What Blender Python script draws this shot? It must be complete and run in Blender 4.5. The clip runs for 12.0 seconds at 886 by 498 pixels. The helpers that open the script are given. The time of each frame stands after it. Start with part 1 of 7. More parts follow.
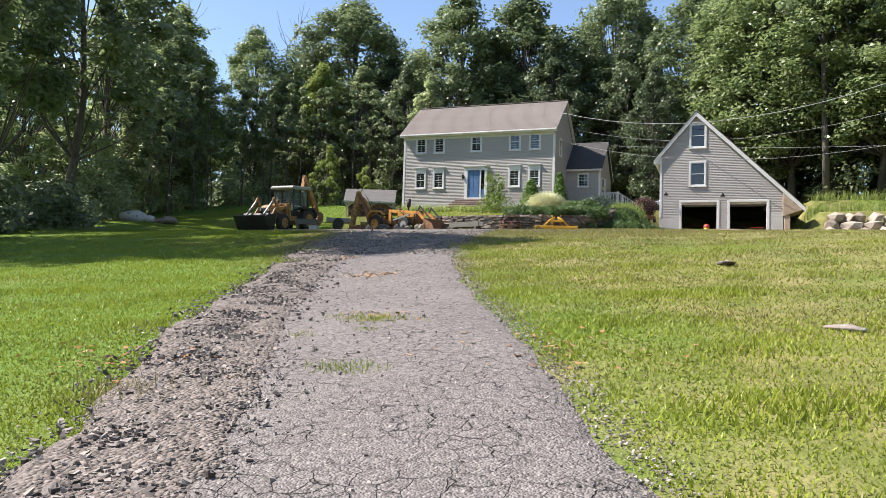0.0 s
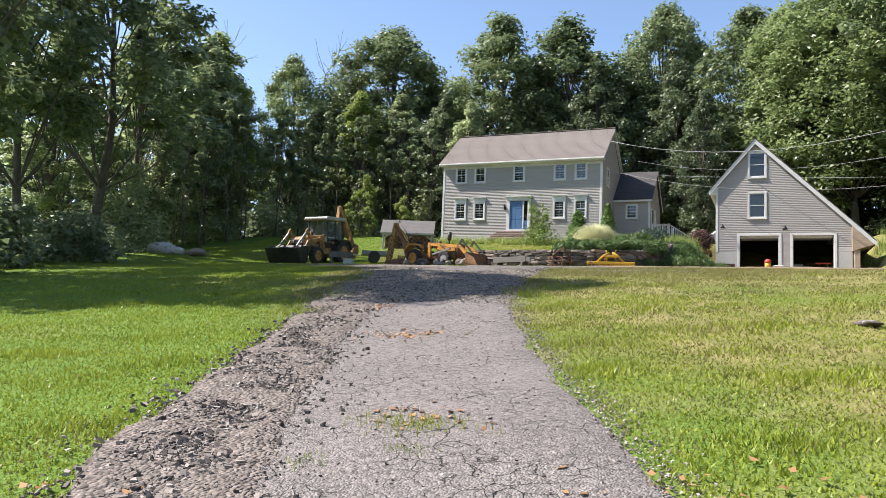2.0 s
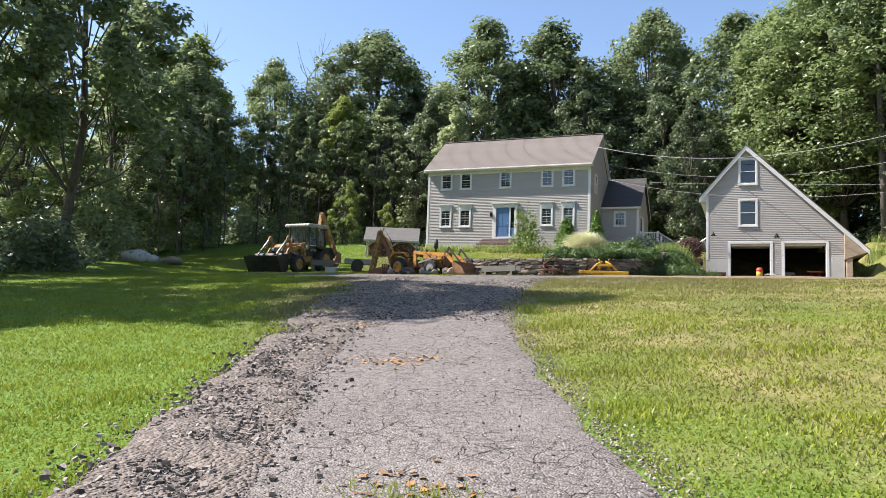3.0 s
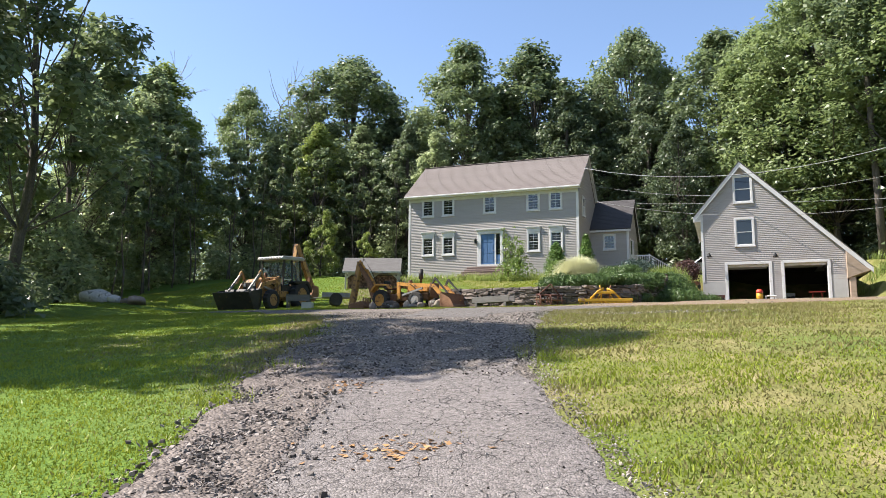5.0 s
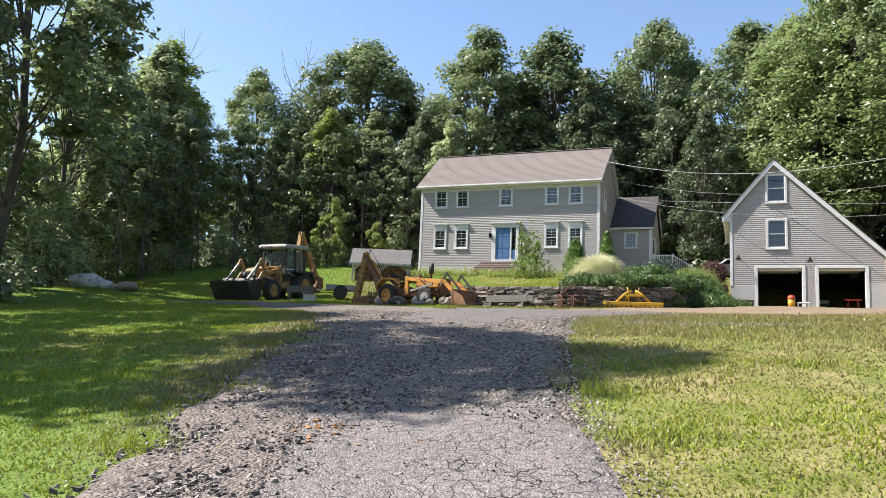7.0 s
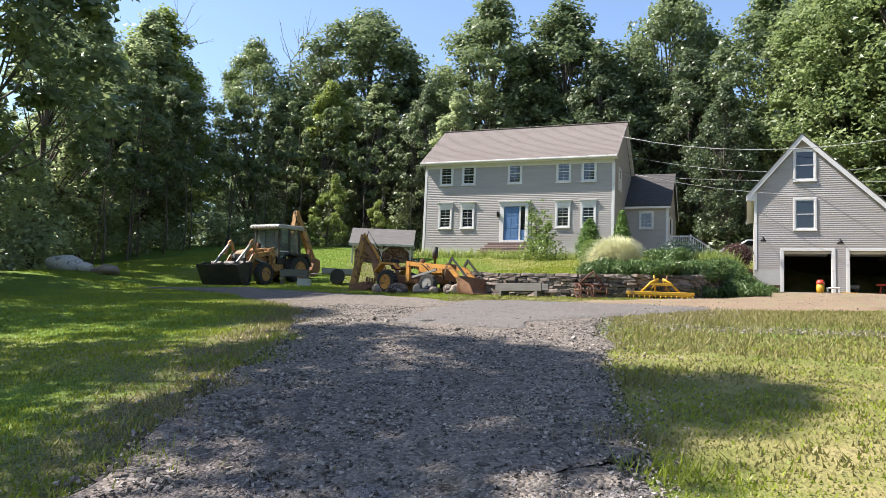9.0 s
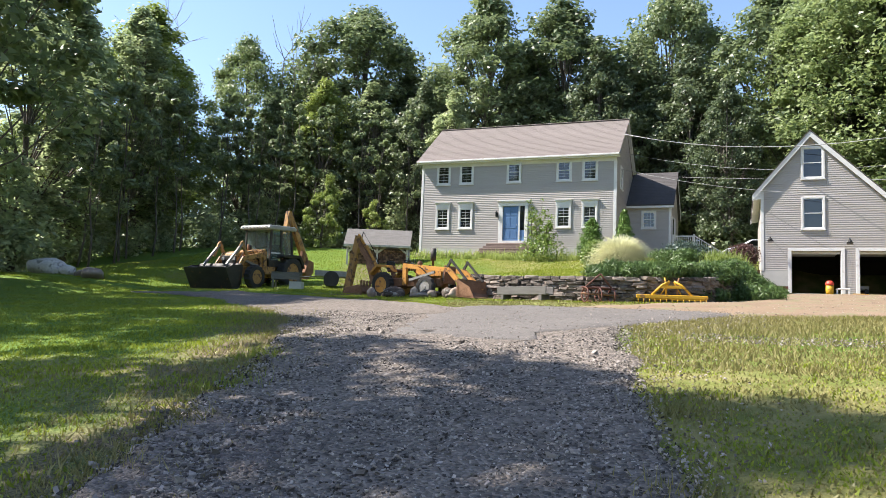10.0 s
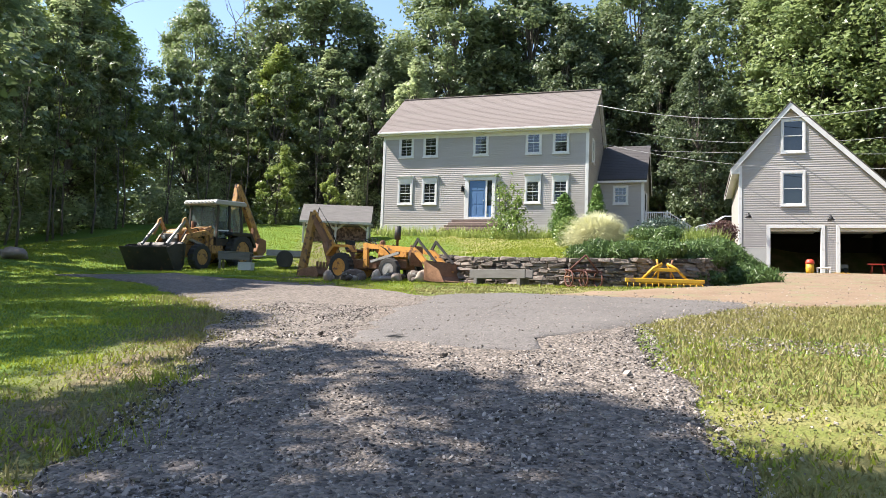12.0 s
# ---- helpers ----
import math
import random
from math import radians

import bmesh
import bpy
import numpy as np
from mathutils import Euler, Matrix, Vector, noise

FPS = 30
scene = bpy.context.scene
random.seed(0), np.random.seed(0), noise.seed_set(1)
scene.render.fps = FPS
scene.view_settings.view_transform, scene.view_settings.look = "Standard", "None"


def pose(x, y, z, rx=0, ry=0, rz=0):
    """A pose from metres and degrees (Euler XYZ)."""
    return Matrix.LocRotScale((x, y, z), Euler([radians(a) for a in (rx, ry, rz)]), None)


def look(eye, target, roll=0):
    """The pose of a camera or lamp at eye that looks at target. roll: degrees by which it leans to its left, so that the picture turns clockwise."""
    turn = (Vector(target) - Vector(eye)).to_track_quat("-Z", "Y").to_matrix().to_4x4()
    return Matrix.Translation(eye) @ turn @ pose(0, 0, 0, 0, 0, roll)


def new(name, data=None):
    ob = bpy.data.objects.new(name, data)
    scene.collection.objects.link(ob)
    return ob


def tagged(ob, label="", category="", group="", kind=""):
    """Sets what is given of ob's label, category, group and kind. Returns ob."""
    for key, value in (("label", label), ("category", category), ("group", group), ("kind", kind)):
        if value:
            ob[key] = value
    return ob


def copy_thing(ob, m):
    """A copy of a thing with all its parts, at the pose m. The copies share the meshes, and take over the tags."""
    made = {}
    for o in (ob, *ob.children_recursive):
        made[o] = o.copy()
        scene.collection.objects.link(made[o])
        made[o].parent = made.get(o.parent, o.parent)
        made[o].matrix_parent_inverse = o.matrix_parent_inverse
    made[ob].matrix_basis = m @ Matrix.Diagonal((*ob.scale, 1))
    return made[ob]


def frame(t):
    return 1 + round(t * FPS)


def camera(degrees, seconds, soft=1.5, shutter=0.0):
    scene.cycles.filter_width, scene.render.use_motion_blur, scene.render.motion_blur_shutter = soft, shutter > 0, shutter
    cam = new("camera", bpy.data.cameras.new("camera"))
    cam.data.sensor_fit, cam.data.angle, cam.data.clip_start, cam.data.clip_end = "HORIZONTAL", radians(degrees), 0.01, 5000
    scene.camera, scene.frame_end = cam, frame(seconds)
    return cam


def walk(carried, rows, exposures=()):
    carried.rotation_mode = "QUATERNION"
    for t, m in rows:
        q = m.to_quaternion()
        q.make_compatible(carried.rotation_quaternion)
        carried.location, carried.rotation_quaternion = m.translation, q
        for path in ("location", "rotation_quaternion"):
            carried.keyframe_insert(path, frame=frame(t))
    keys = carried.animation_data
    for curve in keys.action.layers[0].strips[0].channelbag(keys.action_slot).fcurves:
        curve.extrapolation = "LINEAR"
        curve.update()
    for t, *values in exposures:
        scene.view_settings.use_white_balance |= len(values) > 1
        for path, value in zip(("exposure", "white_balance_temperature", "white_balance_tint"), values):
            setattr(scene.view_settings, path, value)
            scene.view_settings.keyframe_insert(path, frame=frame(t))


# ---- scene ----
cam = camera(60.0, 12.0, soft=0.6)
PATH = [
    (0, (24.631, -57.153, -6.827), (23.938, -55.281, -6.708), 1.7),
    (0.5, (24.391, -56.601, -6.719), (23.667, -54.743, -6.561), 1.8),
    (1, (24.097, -56.007, -6.629), (23.347, -54.163, -6.435), 2.1),
    (1.5, (23.752, -55.4, -6.484), (22.985, -53.565, -6.271), 2.1),
    (2, (23.421, -54.76, -6.373), (22.639, -52.93, -6.18), 2.3),
    (2.5, (23.069, -54.197, -6.252), (22.291, -52.366, -6.051), 2.3),
    (3, (22.762, -53.59, -6.186), (22.021, -51.745, -5.973), 2.2),
    (3.2, (22.646, -53.359, -6.162), (21.901, -51.516, -5.947), 2.3),
    (4.8, (21.674, -51.412, -5.863), (20.985, -49.557, -5.572), 1.7),
    (5, (21.541, -51.21, -5.852), (20.852, -49.355, -5.563), 0.4),
    (5.5, (21.249, -50.642, -5.736), (20.483, -48.818, -5.447), -0.5),
    (6, (21.018, -50.073, -5.647), (20.27, -48.239, -5.369), 0.7),
    (6.5, (20.855, -49.495, -5.562), (20.145, -47.646, -5.284), 1.8),
    (7, (20.653, -48.922, -5.501), (19.934, -47.076, -5.231), 2.3),
    (7.2, (20.579, -48.705, -5.467), (19.856, -46.857, -5.219), 2.3),
    (8.8, (19.787, -46.696, -5.022), (19.062, -44.844, -4.805), 2.6),
    (9, (19.697, -46.469, -4.961), (18.965, -44.62, -4.751), 2.5),
    (9.5, (19.412, -45.906, -4.862), (18.672, -44.061, -4.643), 2.5),
    (10, (19.159, -45.317, -4.803), (18.436, -43.464, -4.591), 2.3),
    (10.5, (18.873, -44.719, -4.766), (18.146, -42.866, -4.566), 2.3),
    (11, (18.648, -44.128, -4.659), (17.957, -42.26, -4.484), 2.1),
    (11.5, (18.351, -43.575, -4.562), (17.642, -41.712, -4.397), 2.4),
    (12, (18.085, -43.004, -4.463), (17.46, -41.11, -4.311), 2.0),
]
walk(cam, [(t, look(eye, aim, roll)) for t, eye, aim, roll in PATH],
     exposures=[(0, 1.14, 6350, 13), (3, 1.2, 6350, 13), (5, 1.24, 6350, 13), (9, 1.32, 6350, 13), (10.5, 1.53, 6380, 13), (12, 1.56, 6400, 13)])

# ---- world, sun, exposure ----
SUN_FROM = Vector((-0.80, -0.225, 1.0)).normalized()
world = bpy.data.worlds.new("sky")
scene.world = world
world.use_nodes = True
wn = world.node_tree.nodes
sky = wn.new("ShaderNodeTexSky")
sky.sky_type = "NISHITA"
sky.sun_disc = False
sky.sun_elevation = math.asin(SUN_FROM.z)
sky.sun_rotation = math.atan2(SUN_FROM.x, SUN_FROM.y)
sky.air_density = 1.0
sky.dust_density = 0.6
sky.ozone_density = 1.6
wn["Background"].inputs[1].default_value = 0.10
world.node_tree.links.new(sky.outputs[0], wn["Background"].inputs[0])
sun_data = bpy.data.lights.new("sun", "SUN")
sun_data.energy, sun_data.angle, sun_data.color = 5.0, radians(0.55), (1.0, 0.94, 0.84)
sun = new("sun", sun_data)
sun.matrix_world = look(SUN_FROM * 80, (0, 0, 0))


# ---- materials ----
def node_mat(name):
    m = bpy.data.materials.new(name)
    m.use_nodes = True
    return m, m.node_tree.nodes, m.node_tree.links, m.node_tree.nodes["Principled BSDF"]


def ramp(nodes, stops):
    r = nodes.new("ShaderNodeValToRGB")
    while len(r.color_ramp.elements) < len(stops):
        r.color_ramp.elements.new(0.5)
    for e, (p, c) in zip(r.color_ramp.elements, stops):
        e.position, e.color = p, (*c, 1)
    return r


def mat(name, dark, light, scale=3.0, rough=0.7, metal=0.0, bump=0.2, fine=40.0, spots=None, island=0.0, stretch=(1, 1, 1), spec=0.4, objrand=0.0):
    """Two colours mixed by broad and fine noise, with relief; spots = (colour, amount): stains or wear."""
    m, n, l, b = node_mat(name)
    co = n.new("ShaderNodeTexCoord")
    mp = n.new("ShaderNodeMapping")
    mp.inputs["Scale"].default_value = stretch
    l.new(co.outputs["Object"], mp.inputs[0])
    broad, small = n.new("ShaderNodeTexNoise"), n.new("ShaderNodeTexNoise")
    broad.inputs["Scale"].default_value, broad.inputs["Detail"].default_value = scale, 5
    small.inputs["Scale"].default_value, small.inputs["Detail"].default_value = fine, 4
    l.new(mp.outputs[0], broad.inputs[0]), l.new(mp.outputs[0], small.inputs[0])
    add = n.new("ShaderNodeMath")
    add.operation = "MULTIPLY_ADD"
    add.inputs[1].default_value = 0.5
    half = n.new("ShaderNodeMath")
    half.operation = "MULTIPLY"
    half.inputs[1].default_value = 0.5
    l.new(small.outputs["Fac"], half.inputs[0])
    l.new(broad.outputs["Fac"], add.inputs[0]), l.new(half.outputs[0], add.inputs[2])
    fac = add.outputs[0]
    if island or objrand:
        src = n.new("ShaderNodeNewGeometry").outputs["Random Per Island"] if island else n.new("ShaderNodeObjectInfo").outputs["Random"]
        mix = n.new("ShaderNodeMix")
        mix.inputs[0].default_value = island or objrand
        l.new(fac, mix.inputs[2]), l.new(src, mix.inputs[3])
        fac = mix.outputs[0]
    r = ramp(n, [(0.3, dark), (0.7, light)])
    l.new(fac, r.inputs[0])
    col = r.outputs[0]
    if spots:
        sp = n.new("ShaderNodeTexNoise")
        sp.inputs["Scale"].default_value, sp.inputs["Detail"].default_value = scale * 2.3, 8
        l.new(mp.outputs[0], sp.inputs[0])
        rr = ramp(n, [(0.62 - spots[1] * 0.3, (0, 0, 0)), (0.70 - spots[1] * 0.3, (1, 1, 1))])
        l.new(sp.outputs["Fac"], rr.inputs[0])
        mx = n.new("ShaderNodeMix")
        mx.data_type = "RGBA"
        l.new(rr.outputs[0], mx.inputs[0]), l.new(col, mx.inputs[6])
        mx.inputs[7].default_value = (*spots[0], 1)
        col = mx.outputs[2]
    l.new(col, b.inputs["Base Color"])
    b.inputs["Roughness"].default_value, b.inputs["Metallic"].default_value = rough, metal
    b.inputs["Specular IOR Level"].default_value = spec
    if bump:
        bp = n.new("ShaderNodeBump")
        bp.inputs["Strength"].default_value, bp.inputs["Distance"].default_value = bump, 0.02
        l.new(small.outputs["Fac"], bp.inputs["Height"]), l.new(bp.outputs[0], b.inputs["Normal"])
    return m


def leaf_mat(name, dark, light, gloss=0.35, through_light=0.35):
    """Leaves that let some light through, each with its own shade of green."""
    m, n, l, b = node_mat(name)
    geo = n.new("ShaderNodeNewGeometry")
    co = n.new("ShaderNodeTexCoord")
    ns = n.new("ShaderNodeTexNoise")
    ns.inputs["Scale"].default_value = 0.45
    l.new(co.outputs["Object"], ns.inputs[0])
    info = n.new("ShaderNodeObjectInfo")
    a = n.new("ShaderNodeMath")
    a.operation = "MULTIPLY_ADD"
    a.inputs[1].default_value = 0.45
    l.new(geo.outputs["Random Per Island"], a.inputs[0])
    c = n.new("ShaderNodeMath")
    c.operation = "MULTIPLY_ADD"
    c.inputs[1].default_value = 0.35
    l.new(info.outputs["Random"], c.inputs[0])
    d = n.new("ShaderNodeMath")
    d.operation = "MULTIPLY"
    d.inputs[1].default_value = 0.5
    l.new(ns.outputs["Fac"], d.inputs[0]), l.new(d.outputs[0], c.inputs[2]), l.new(c.outputs[0], a.inputs[2])
    r = ramp(n, [(0.2, dark), (0.95, light)])
    l.new(a.outputs[0], r.inputs[0]), l.new(r.outputs[0], b.inputs["Base Color"])
    b.inputs["Roughness"].default_value = 0.42
    b.inputs["Specular IOR Level"].default_value = gloss
    tr = n.new("ShaderNodeBsdfTranslucent")
    l.new(r.outputs[0], tr.inputs[0])
    mx = n.new("ShaderNodeMixShader")
    mx.inputs[0].default_value = through_light
    l.new(b.outputs[0], mx.inputs[1]), l.new(tr.outputs[0], mx.inputs[2])
    l.new(mx.outputs[0], n["Material Output"].inputs[0])
    return m


def ground_mat():
    """Lawn soil and thatch: greens, straw and bare earth in patches."""
    m, n, l, b = node_mat("lawn_soil")
    co = n.new("ShaderNodeTexCoord")
    big, mid, fine = (n.new("ShaderNodeTexNoise") for _ in range(3))
    for t, s in ((big, 0.22), (mid, 1.6), (fine, 28)):
        t.inputs["Scale"].default_value, t.inputs["Detail"].default_value = s, 6
        l.new(co.outputs["Object"], t.inputs[0])
    r1 = ramp(n, [(0.35, (0.062, 0.118, 0.012)), (0.65, (0.13, 0.20, 0.028))])
    r2 = ramp(n, [(0.40, (0.135, 0.145, 0.035)), (0.68, (0.25, 0.215, 0.09))])
    l.new(fine.outputs["Fac"], r1.inputs[0]), l.new(mid.outputs["Fac"], r2.inputs[0])
    sep = n.new("ShaderNodeSeparateXYZ")
    l.new(co.outputs["Object"], sep.inputs[0])
    lean = n.new("ShaderNodeMath")
    lean.operation = "MULTIPLY_ADD"
    lean.inputs[1].default_value = 0.40
    l.new(sep.outputs["Y"], lean.inputs[0]), l.new(sep.outputs["X"], lean.inputs[2])
    dry = n.new("ShaderNodeMapRange")
    dry.inputs[1].default_value, dry.inputs[2].default_value, dry.inputs[3].default_value, dry.inputs[4].default_value = -0.5, 5.0, -0.16, 0.12
    l.new(lean.outputs[0], dry.inputs[0])
    add = n.new("ShaderNodeMath")
    l.new(big.outputs["Fac"], add.inputs[0]), l.new(dry.outputs[0], add.inputs[1])
    mx = n.new("ShaderNodeMix")
    mx.data_type = "RGBA"
    k = ramp(n, [(0.40, (0, 0, 0)), (0.62, (1, 1, 1))])
    l.new(add.outputs[0], k.inputs[0]), l.new(k.outputs[0], mx.inputs[0])
    l.new(r1.outputs[0], mx.inputs[6]), l.new(r2.outputs[0], mx.inputs[7])
    # worn brown earth where the lawn meets the gravel
    skew = n.new("ShaderNodeMath")
    skew.operation = "MULTIPLY_ADD"
    skew.inputs[1].default_value = 0.4545
    l.new(sep.outputs["Y"], skew.inputs[0]), l.new(sep.outputs["X"], skew.inputs[2])
    worn = n.new("ShaderNodeMapRange")
    worn.inputs[1].default_value, worn.inputs[2].default_value = -5.3, -4.0
    l.new(skew.outputs[0], worn.inputs[0])
    upto = n.new("ShaderNodeMapRange")
    upto.inputs[1].default_value, upto.inputs[2].default_value = -46.0, -41.0
    l.new(sep.outputs["Y"], upto.inputs[0])
    both = n.new("ShaderNodeMath")
    both.operation = "MULTIPLY"
    l.new(worn.outputs[0], both.inputs[0]), l.new(upto.outputs[0], both.inputs[1])
    frayed = n.new("ShaderNodeMath")
    frayed.operation = "MULTIPLY"
    spread = ramp(n, [(0.30, (0.35, 0.35, 0.35)), (0.55, (1, 1, 1))])
    l.new(mid.outputs["Fac"], spread.inputs[0]), l.new(both.outputs[0], frayed.inputs[0]), l.new(spread.outputs[0], frayed.inputs[1])
    right = n.new("ShaderNodeMath")
    right.operation = "LESS_THAN"
    right.inputs[1].default_value = -1.0
    l.new(skew.outputs[0], right.inputs[0])
    side = n.new("ShaderNodeMath")
    side.operation = "MULTIPLY"
    l.new(frayed.outputs[0], side.inputs[0]), l.new(right.outputs[0], side.inputs[1])
    earth = ramp(n, [(0.35, (0.075, 0.055, 0.034)), (0.65, (0.19, 0.15, 0.092))])
    l.new(fine.outputs["Fac"], earth.inputs[0])
    mw = n.new("ShaderNodeMix")
    mw.data_type = "RGBA"
    l.new(side.outputs[0], mw.inputs[0]), l.new(mx.outputs[2], mw.inputs[6]), l.new(earth.outputs[0], mw.inputs[7])
    l.new(mw.outputs[2], b.inputs["Base Color"])
    b.inputs["Roughness"].default_value = 0.9
    b.inputs["Specular IOR Level"].default_value = 0.2
    bp = n.new("ShaderNodeBump")
    bp.inputs["Strength"].default_value, bp.inputs["Distance"].default_value = 0.8, 0.05
    l.new(fine.outputs["Fac"], bp.inputs["Height"]), l.new(bp.outputs[0], b.inputs["Normal"])
    return m


def asphalt_mat(name, base, light, crack=1.0, stone=90.0, relief=(0.4, 0.01)):
    """Old asphalt: exposed stone, broad stains and a net of cracks."""
    m, n, l, b = node_mat(name)
    co = n.new("ShaderNodeTexCoord")
    warp = n.new("ShaderNodeTexNoise")
    warp.inputs["Scale"].default_value = 1.7
    warp.inputs["Detail"].default_value = 6
    l.new(co.outputs["Object"], warp.inputs[0])
    wmix = n.new("ShaderNodeMix")
    wmix.data_type = "RGBA"
    wmix.blend_type = "LINEAR_LIGHT"
    wmix.inputs[0].default_value = 0.22
    l.new(co.outputs["Object"], wmix.inputs[6]), l.new(warp.outputs["Color"], wmix.inputs[7])
    vor = n.new("ShaderNodeTexVoronoi")
    vor.feature = "DISTANCE_TO_EDGE"
    vor.inputs["Scale"].default_value = 5.2
    l.new(wmix.outputs[2], vor.inputs[0])
    grit = n.new("ShaderNodeTexVoronoi")
    grit.inputs["Scale"].default_value = stone
    l.new(co.outputs["Object"], grit.inputs[0])
    stain = n.new("ShaderNodeTexNoise")
    stain.inputs["Scale"].default_value, stain.inputs["Detail"].default_value = 0.7, 7
    l.new(co.outputs["Object"], stain.inputs[0])
    r = ramp(n, [(0.12, base), (0.88, light)])
    speck = n.new("ShaderNodeTexNoise")
    speck.inputs["Scale"].default_value, speck.inputs["Detail"].default_value = stone * 0.28, 6
    l.new(co.outputs["Object"], speck.inputs[0])
    wide = n.new("ShaderNodeMapRange")
    wide.inputs[1].default_value, wide.inputs[2].default_value = 0.32, 0.68
    l.new(speck.outputs["Fac"], wide.inputs[0])
    mixg = n.new("ShaderNodeMix")
    mixg.inputs[0].default_value = 0.3
    l.new(grit.outputs["Color"], mixg.inputs[2]), l.new(wide.outputs[0], mixg.inputs[3])
    mixf = n.new("ShaderNodeMix")
    mixf.inputs[0].default_value = 0.22
    l.new(mixg.outputs[0], mixf.inputs[2]), l.new(stain.outputs["Fac"], mixf.inputs[3])
    l.new(mixf.outputs[0], r.inputs[0])
    ck = ramp(n, [(0.003, (1, 1, 1)), (0.024, (0, 0, 0))])
    l.new(vor.outputs["Distance"], ck.inputs[0])
    where = ramp(n, [(0.40, (0, 0, 0)), (0.56, (1, 1, 1))])
    l.new(warp.outputs["Fac"], where.inputs[0])
    mul = n.new("ShaderNodeMath")
    mul.operation = "MULTIPLY"
    l.new(ck.outputs[0], mul.inputs[0]), l.new(where.outputs[0], mul.inputs[1])
    mul2 = n.new("ShaderNodeMath")
    mul2.operation = "MULTIPLY"
    mul2.inputs[1].default_value = crack
    l.new(mul.outputs[0], mul2.inputs[0])
    mx = n.new("ShaderNodeMix")
    mx.data_type = "RGBA"
    l.new(mul2.outputs[0], mx.inputs[0]), l.new(r.outputs[0], mx.inputs[6])
    mx.inputs[7].default_value = (0.03, 0.026, 0.022, 1)
    l.new(mx.outputs[2], b.inputs["Base Color"])
    b.inputs["Roughness"].default_value = 0.85
    b.inputs["Specular IOR Level"].default_value = 0.3
    bumpy = n.new("ShaderNodeMath")
    bumpy.operation = "SUBTRACT"
    l.new(speck.outputs["Fac"], bumpy.inputs[0]), l.new(grit.outputs["Distance"], bumpy.inputs[1])
    h = n.new("ShaderNodeMath")
    h.operation = "MULTIPLY_ADD"
    h.inputs[1].default_value = -1.5
    l.new(mul2.outputs[0], h.inputs[0]), l.new(bumpy.outputs[0], h.inputs[2])
    bp = n.new("ShaderNodeBump")
    bp.inputs["Strength"].default_value, bp.inputs["Distance"].default_value = relief
    l.new(h.outputs[0], bp.inputs["Height"]), l.new(bp.outputs[0], b.inputs["Normal"])
    return m


def glass_mat():
    m, n, l, b = node_mat("window_glass")
    b.inputs["Base Color"].default_value = (0.012, 0.014, 0.016, 1)
    b.inputs["Roughness"].default_value = 0.04
    b.inputs["IOR"].default_value = 1.75
    return m


M_GROUND = ground_mat()
M_ASPHALT = asphalt_mat("old_asphalt", (0.05, 0.043, 0.039), (0.295, 0.262, 0.243), stone=62, relief=(0.9, 0.015))
M_PATCH = asphalt_mat("grey_asphalt", (0.055, 0.049, 0.044), (0.185, 0.168, 0.153), crack=0.5, stone=70)
M_GRAVELBED = asphalt_mat("gravel_bed", (0.024, 0.019, 0.015), (0.29, 0.245, 0.205), crack=0.0, stone=30, relief=(1.0, 0.03))
M_DIRT = mat("tan_dirt", (0.135, 0.09, 0.056), (0.245, 0.175, 0.112), 0.8, 0.95, bump=0.9, fine=18, spots=((0.17, 0.15, 0.08), 0.3))
M_STONES = mat("gravel_stone", (0.04, 0.033, 0.028), (0.37, 0.325, 0.285), 2, 0.8, bump=0.2, island=0.8)
M_SIDING = mat("grey_clapboard", (0.34, 0.31, 0.285), (0.41, 0.38, 0.35), 0.8, 0.6, bump=0.08, fine=18, stretch=(0.5, 0.5, 6))
M_TRIM = mat("white_trim", (0.56, 0.55, 0.535), (0.70, 0.69, 0.67), 2.0, 0.5, bump=0.05, spots=((0.55, 0.53, 0.5), 0.05))
M_ROOF = mat("weathered_shingle", (0.125, 0.104, 0.093), (0.18, 0.154, 0.14), 0.5, 0.9, bump=0.4, fine=30, stretch=(0.35, 1.5, 1.5), spots=((0.15, 0.13, 0.115), 0.15))
M_ROOFDARK = mat("dark_shingle", (0.035, 0.032, 0.033), (0.075, 0.068, 0.066), 0.9, 0.8, bump=0.4, fine=30)
M_CONC = mat("concrete", (0.36, 0.35, 0.33), (0.5, 0.49, 0.46), 1.5, 0.9, bump=0.3)
M_DOORBLUE = mat("blue_paint", (0.075, 0.15, 0.29), (0.10, 0.19, 0.35), 1.5, 0.4, bump=0.03)
M_GLASS = glass_mat()
# near-black: the garage's indoor shade is put into this colour
M_SHADEDIN = mat("shaded_interior", (0.030, 0.026, 0.022), (0.06, 0.05, 0.045), 2, 0.9, bump=0.1)
M_STONE = mat("field_stone", (0.06, 0.047, 0.039), (0.235, 0.19, 0.16), 3, 0.9, bump=0.6, fine=22, objrand=0.5, spots=((0.30, 0.31, 0.27), 0.1))
M_PALESTONE = mat("pale_boulder", (0.24, 0.19, 0.15), (0.42, 0.35, 0.285), 1.4, 0.9, bump=0.6, fine=14, objrand=0.4, spots=((0.25, 0.24, 0.20), 0.2))
M_BARK = mat("bark", (0.06, 0.05, 0.042), (0.17, 0.145, 0.12), 4, 0.95, bump=0.8, fine=16, stretch=(3, 3, 0.5))
M_DEADWOOD = mat("dead_wood", (0.14, 0.12, 0.10), (0.28, 0.25, 0.22), 4, 0.9, bump=0.6)
M_LEAF = leaf_mat("broad_leaves", (0.065, 0.10, 0.045), (0.245, 0.30, 0.135), gloss=0.6, through_light=0.45)
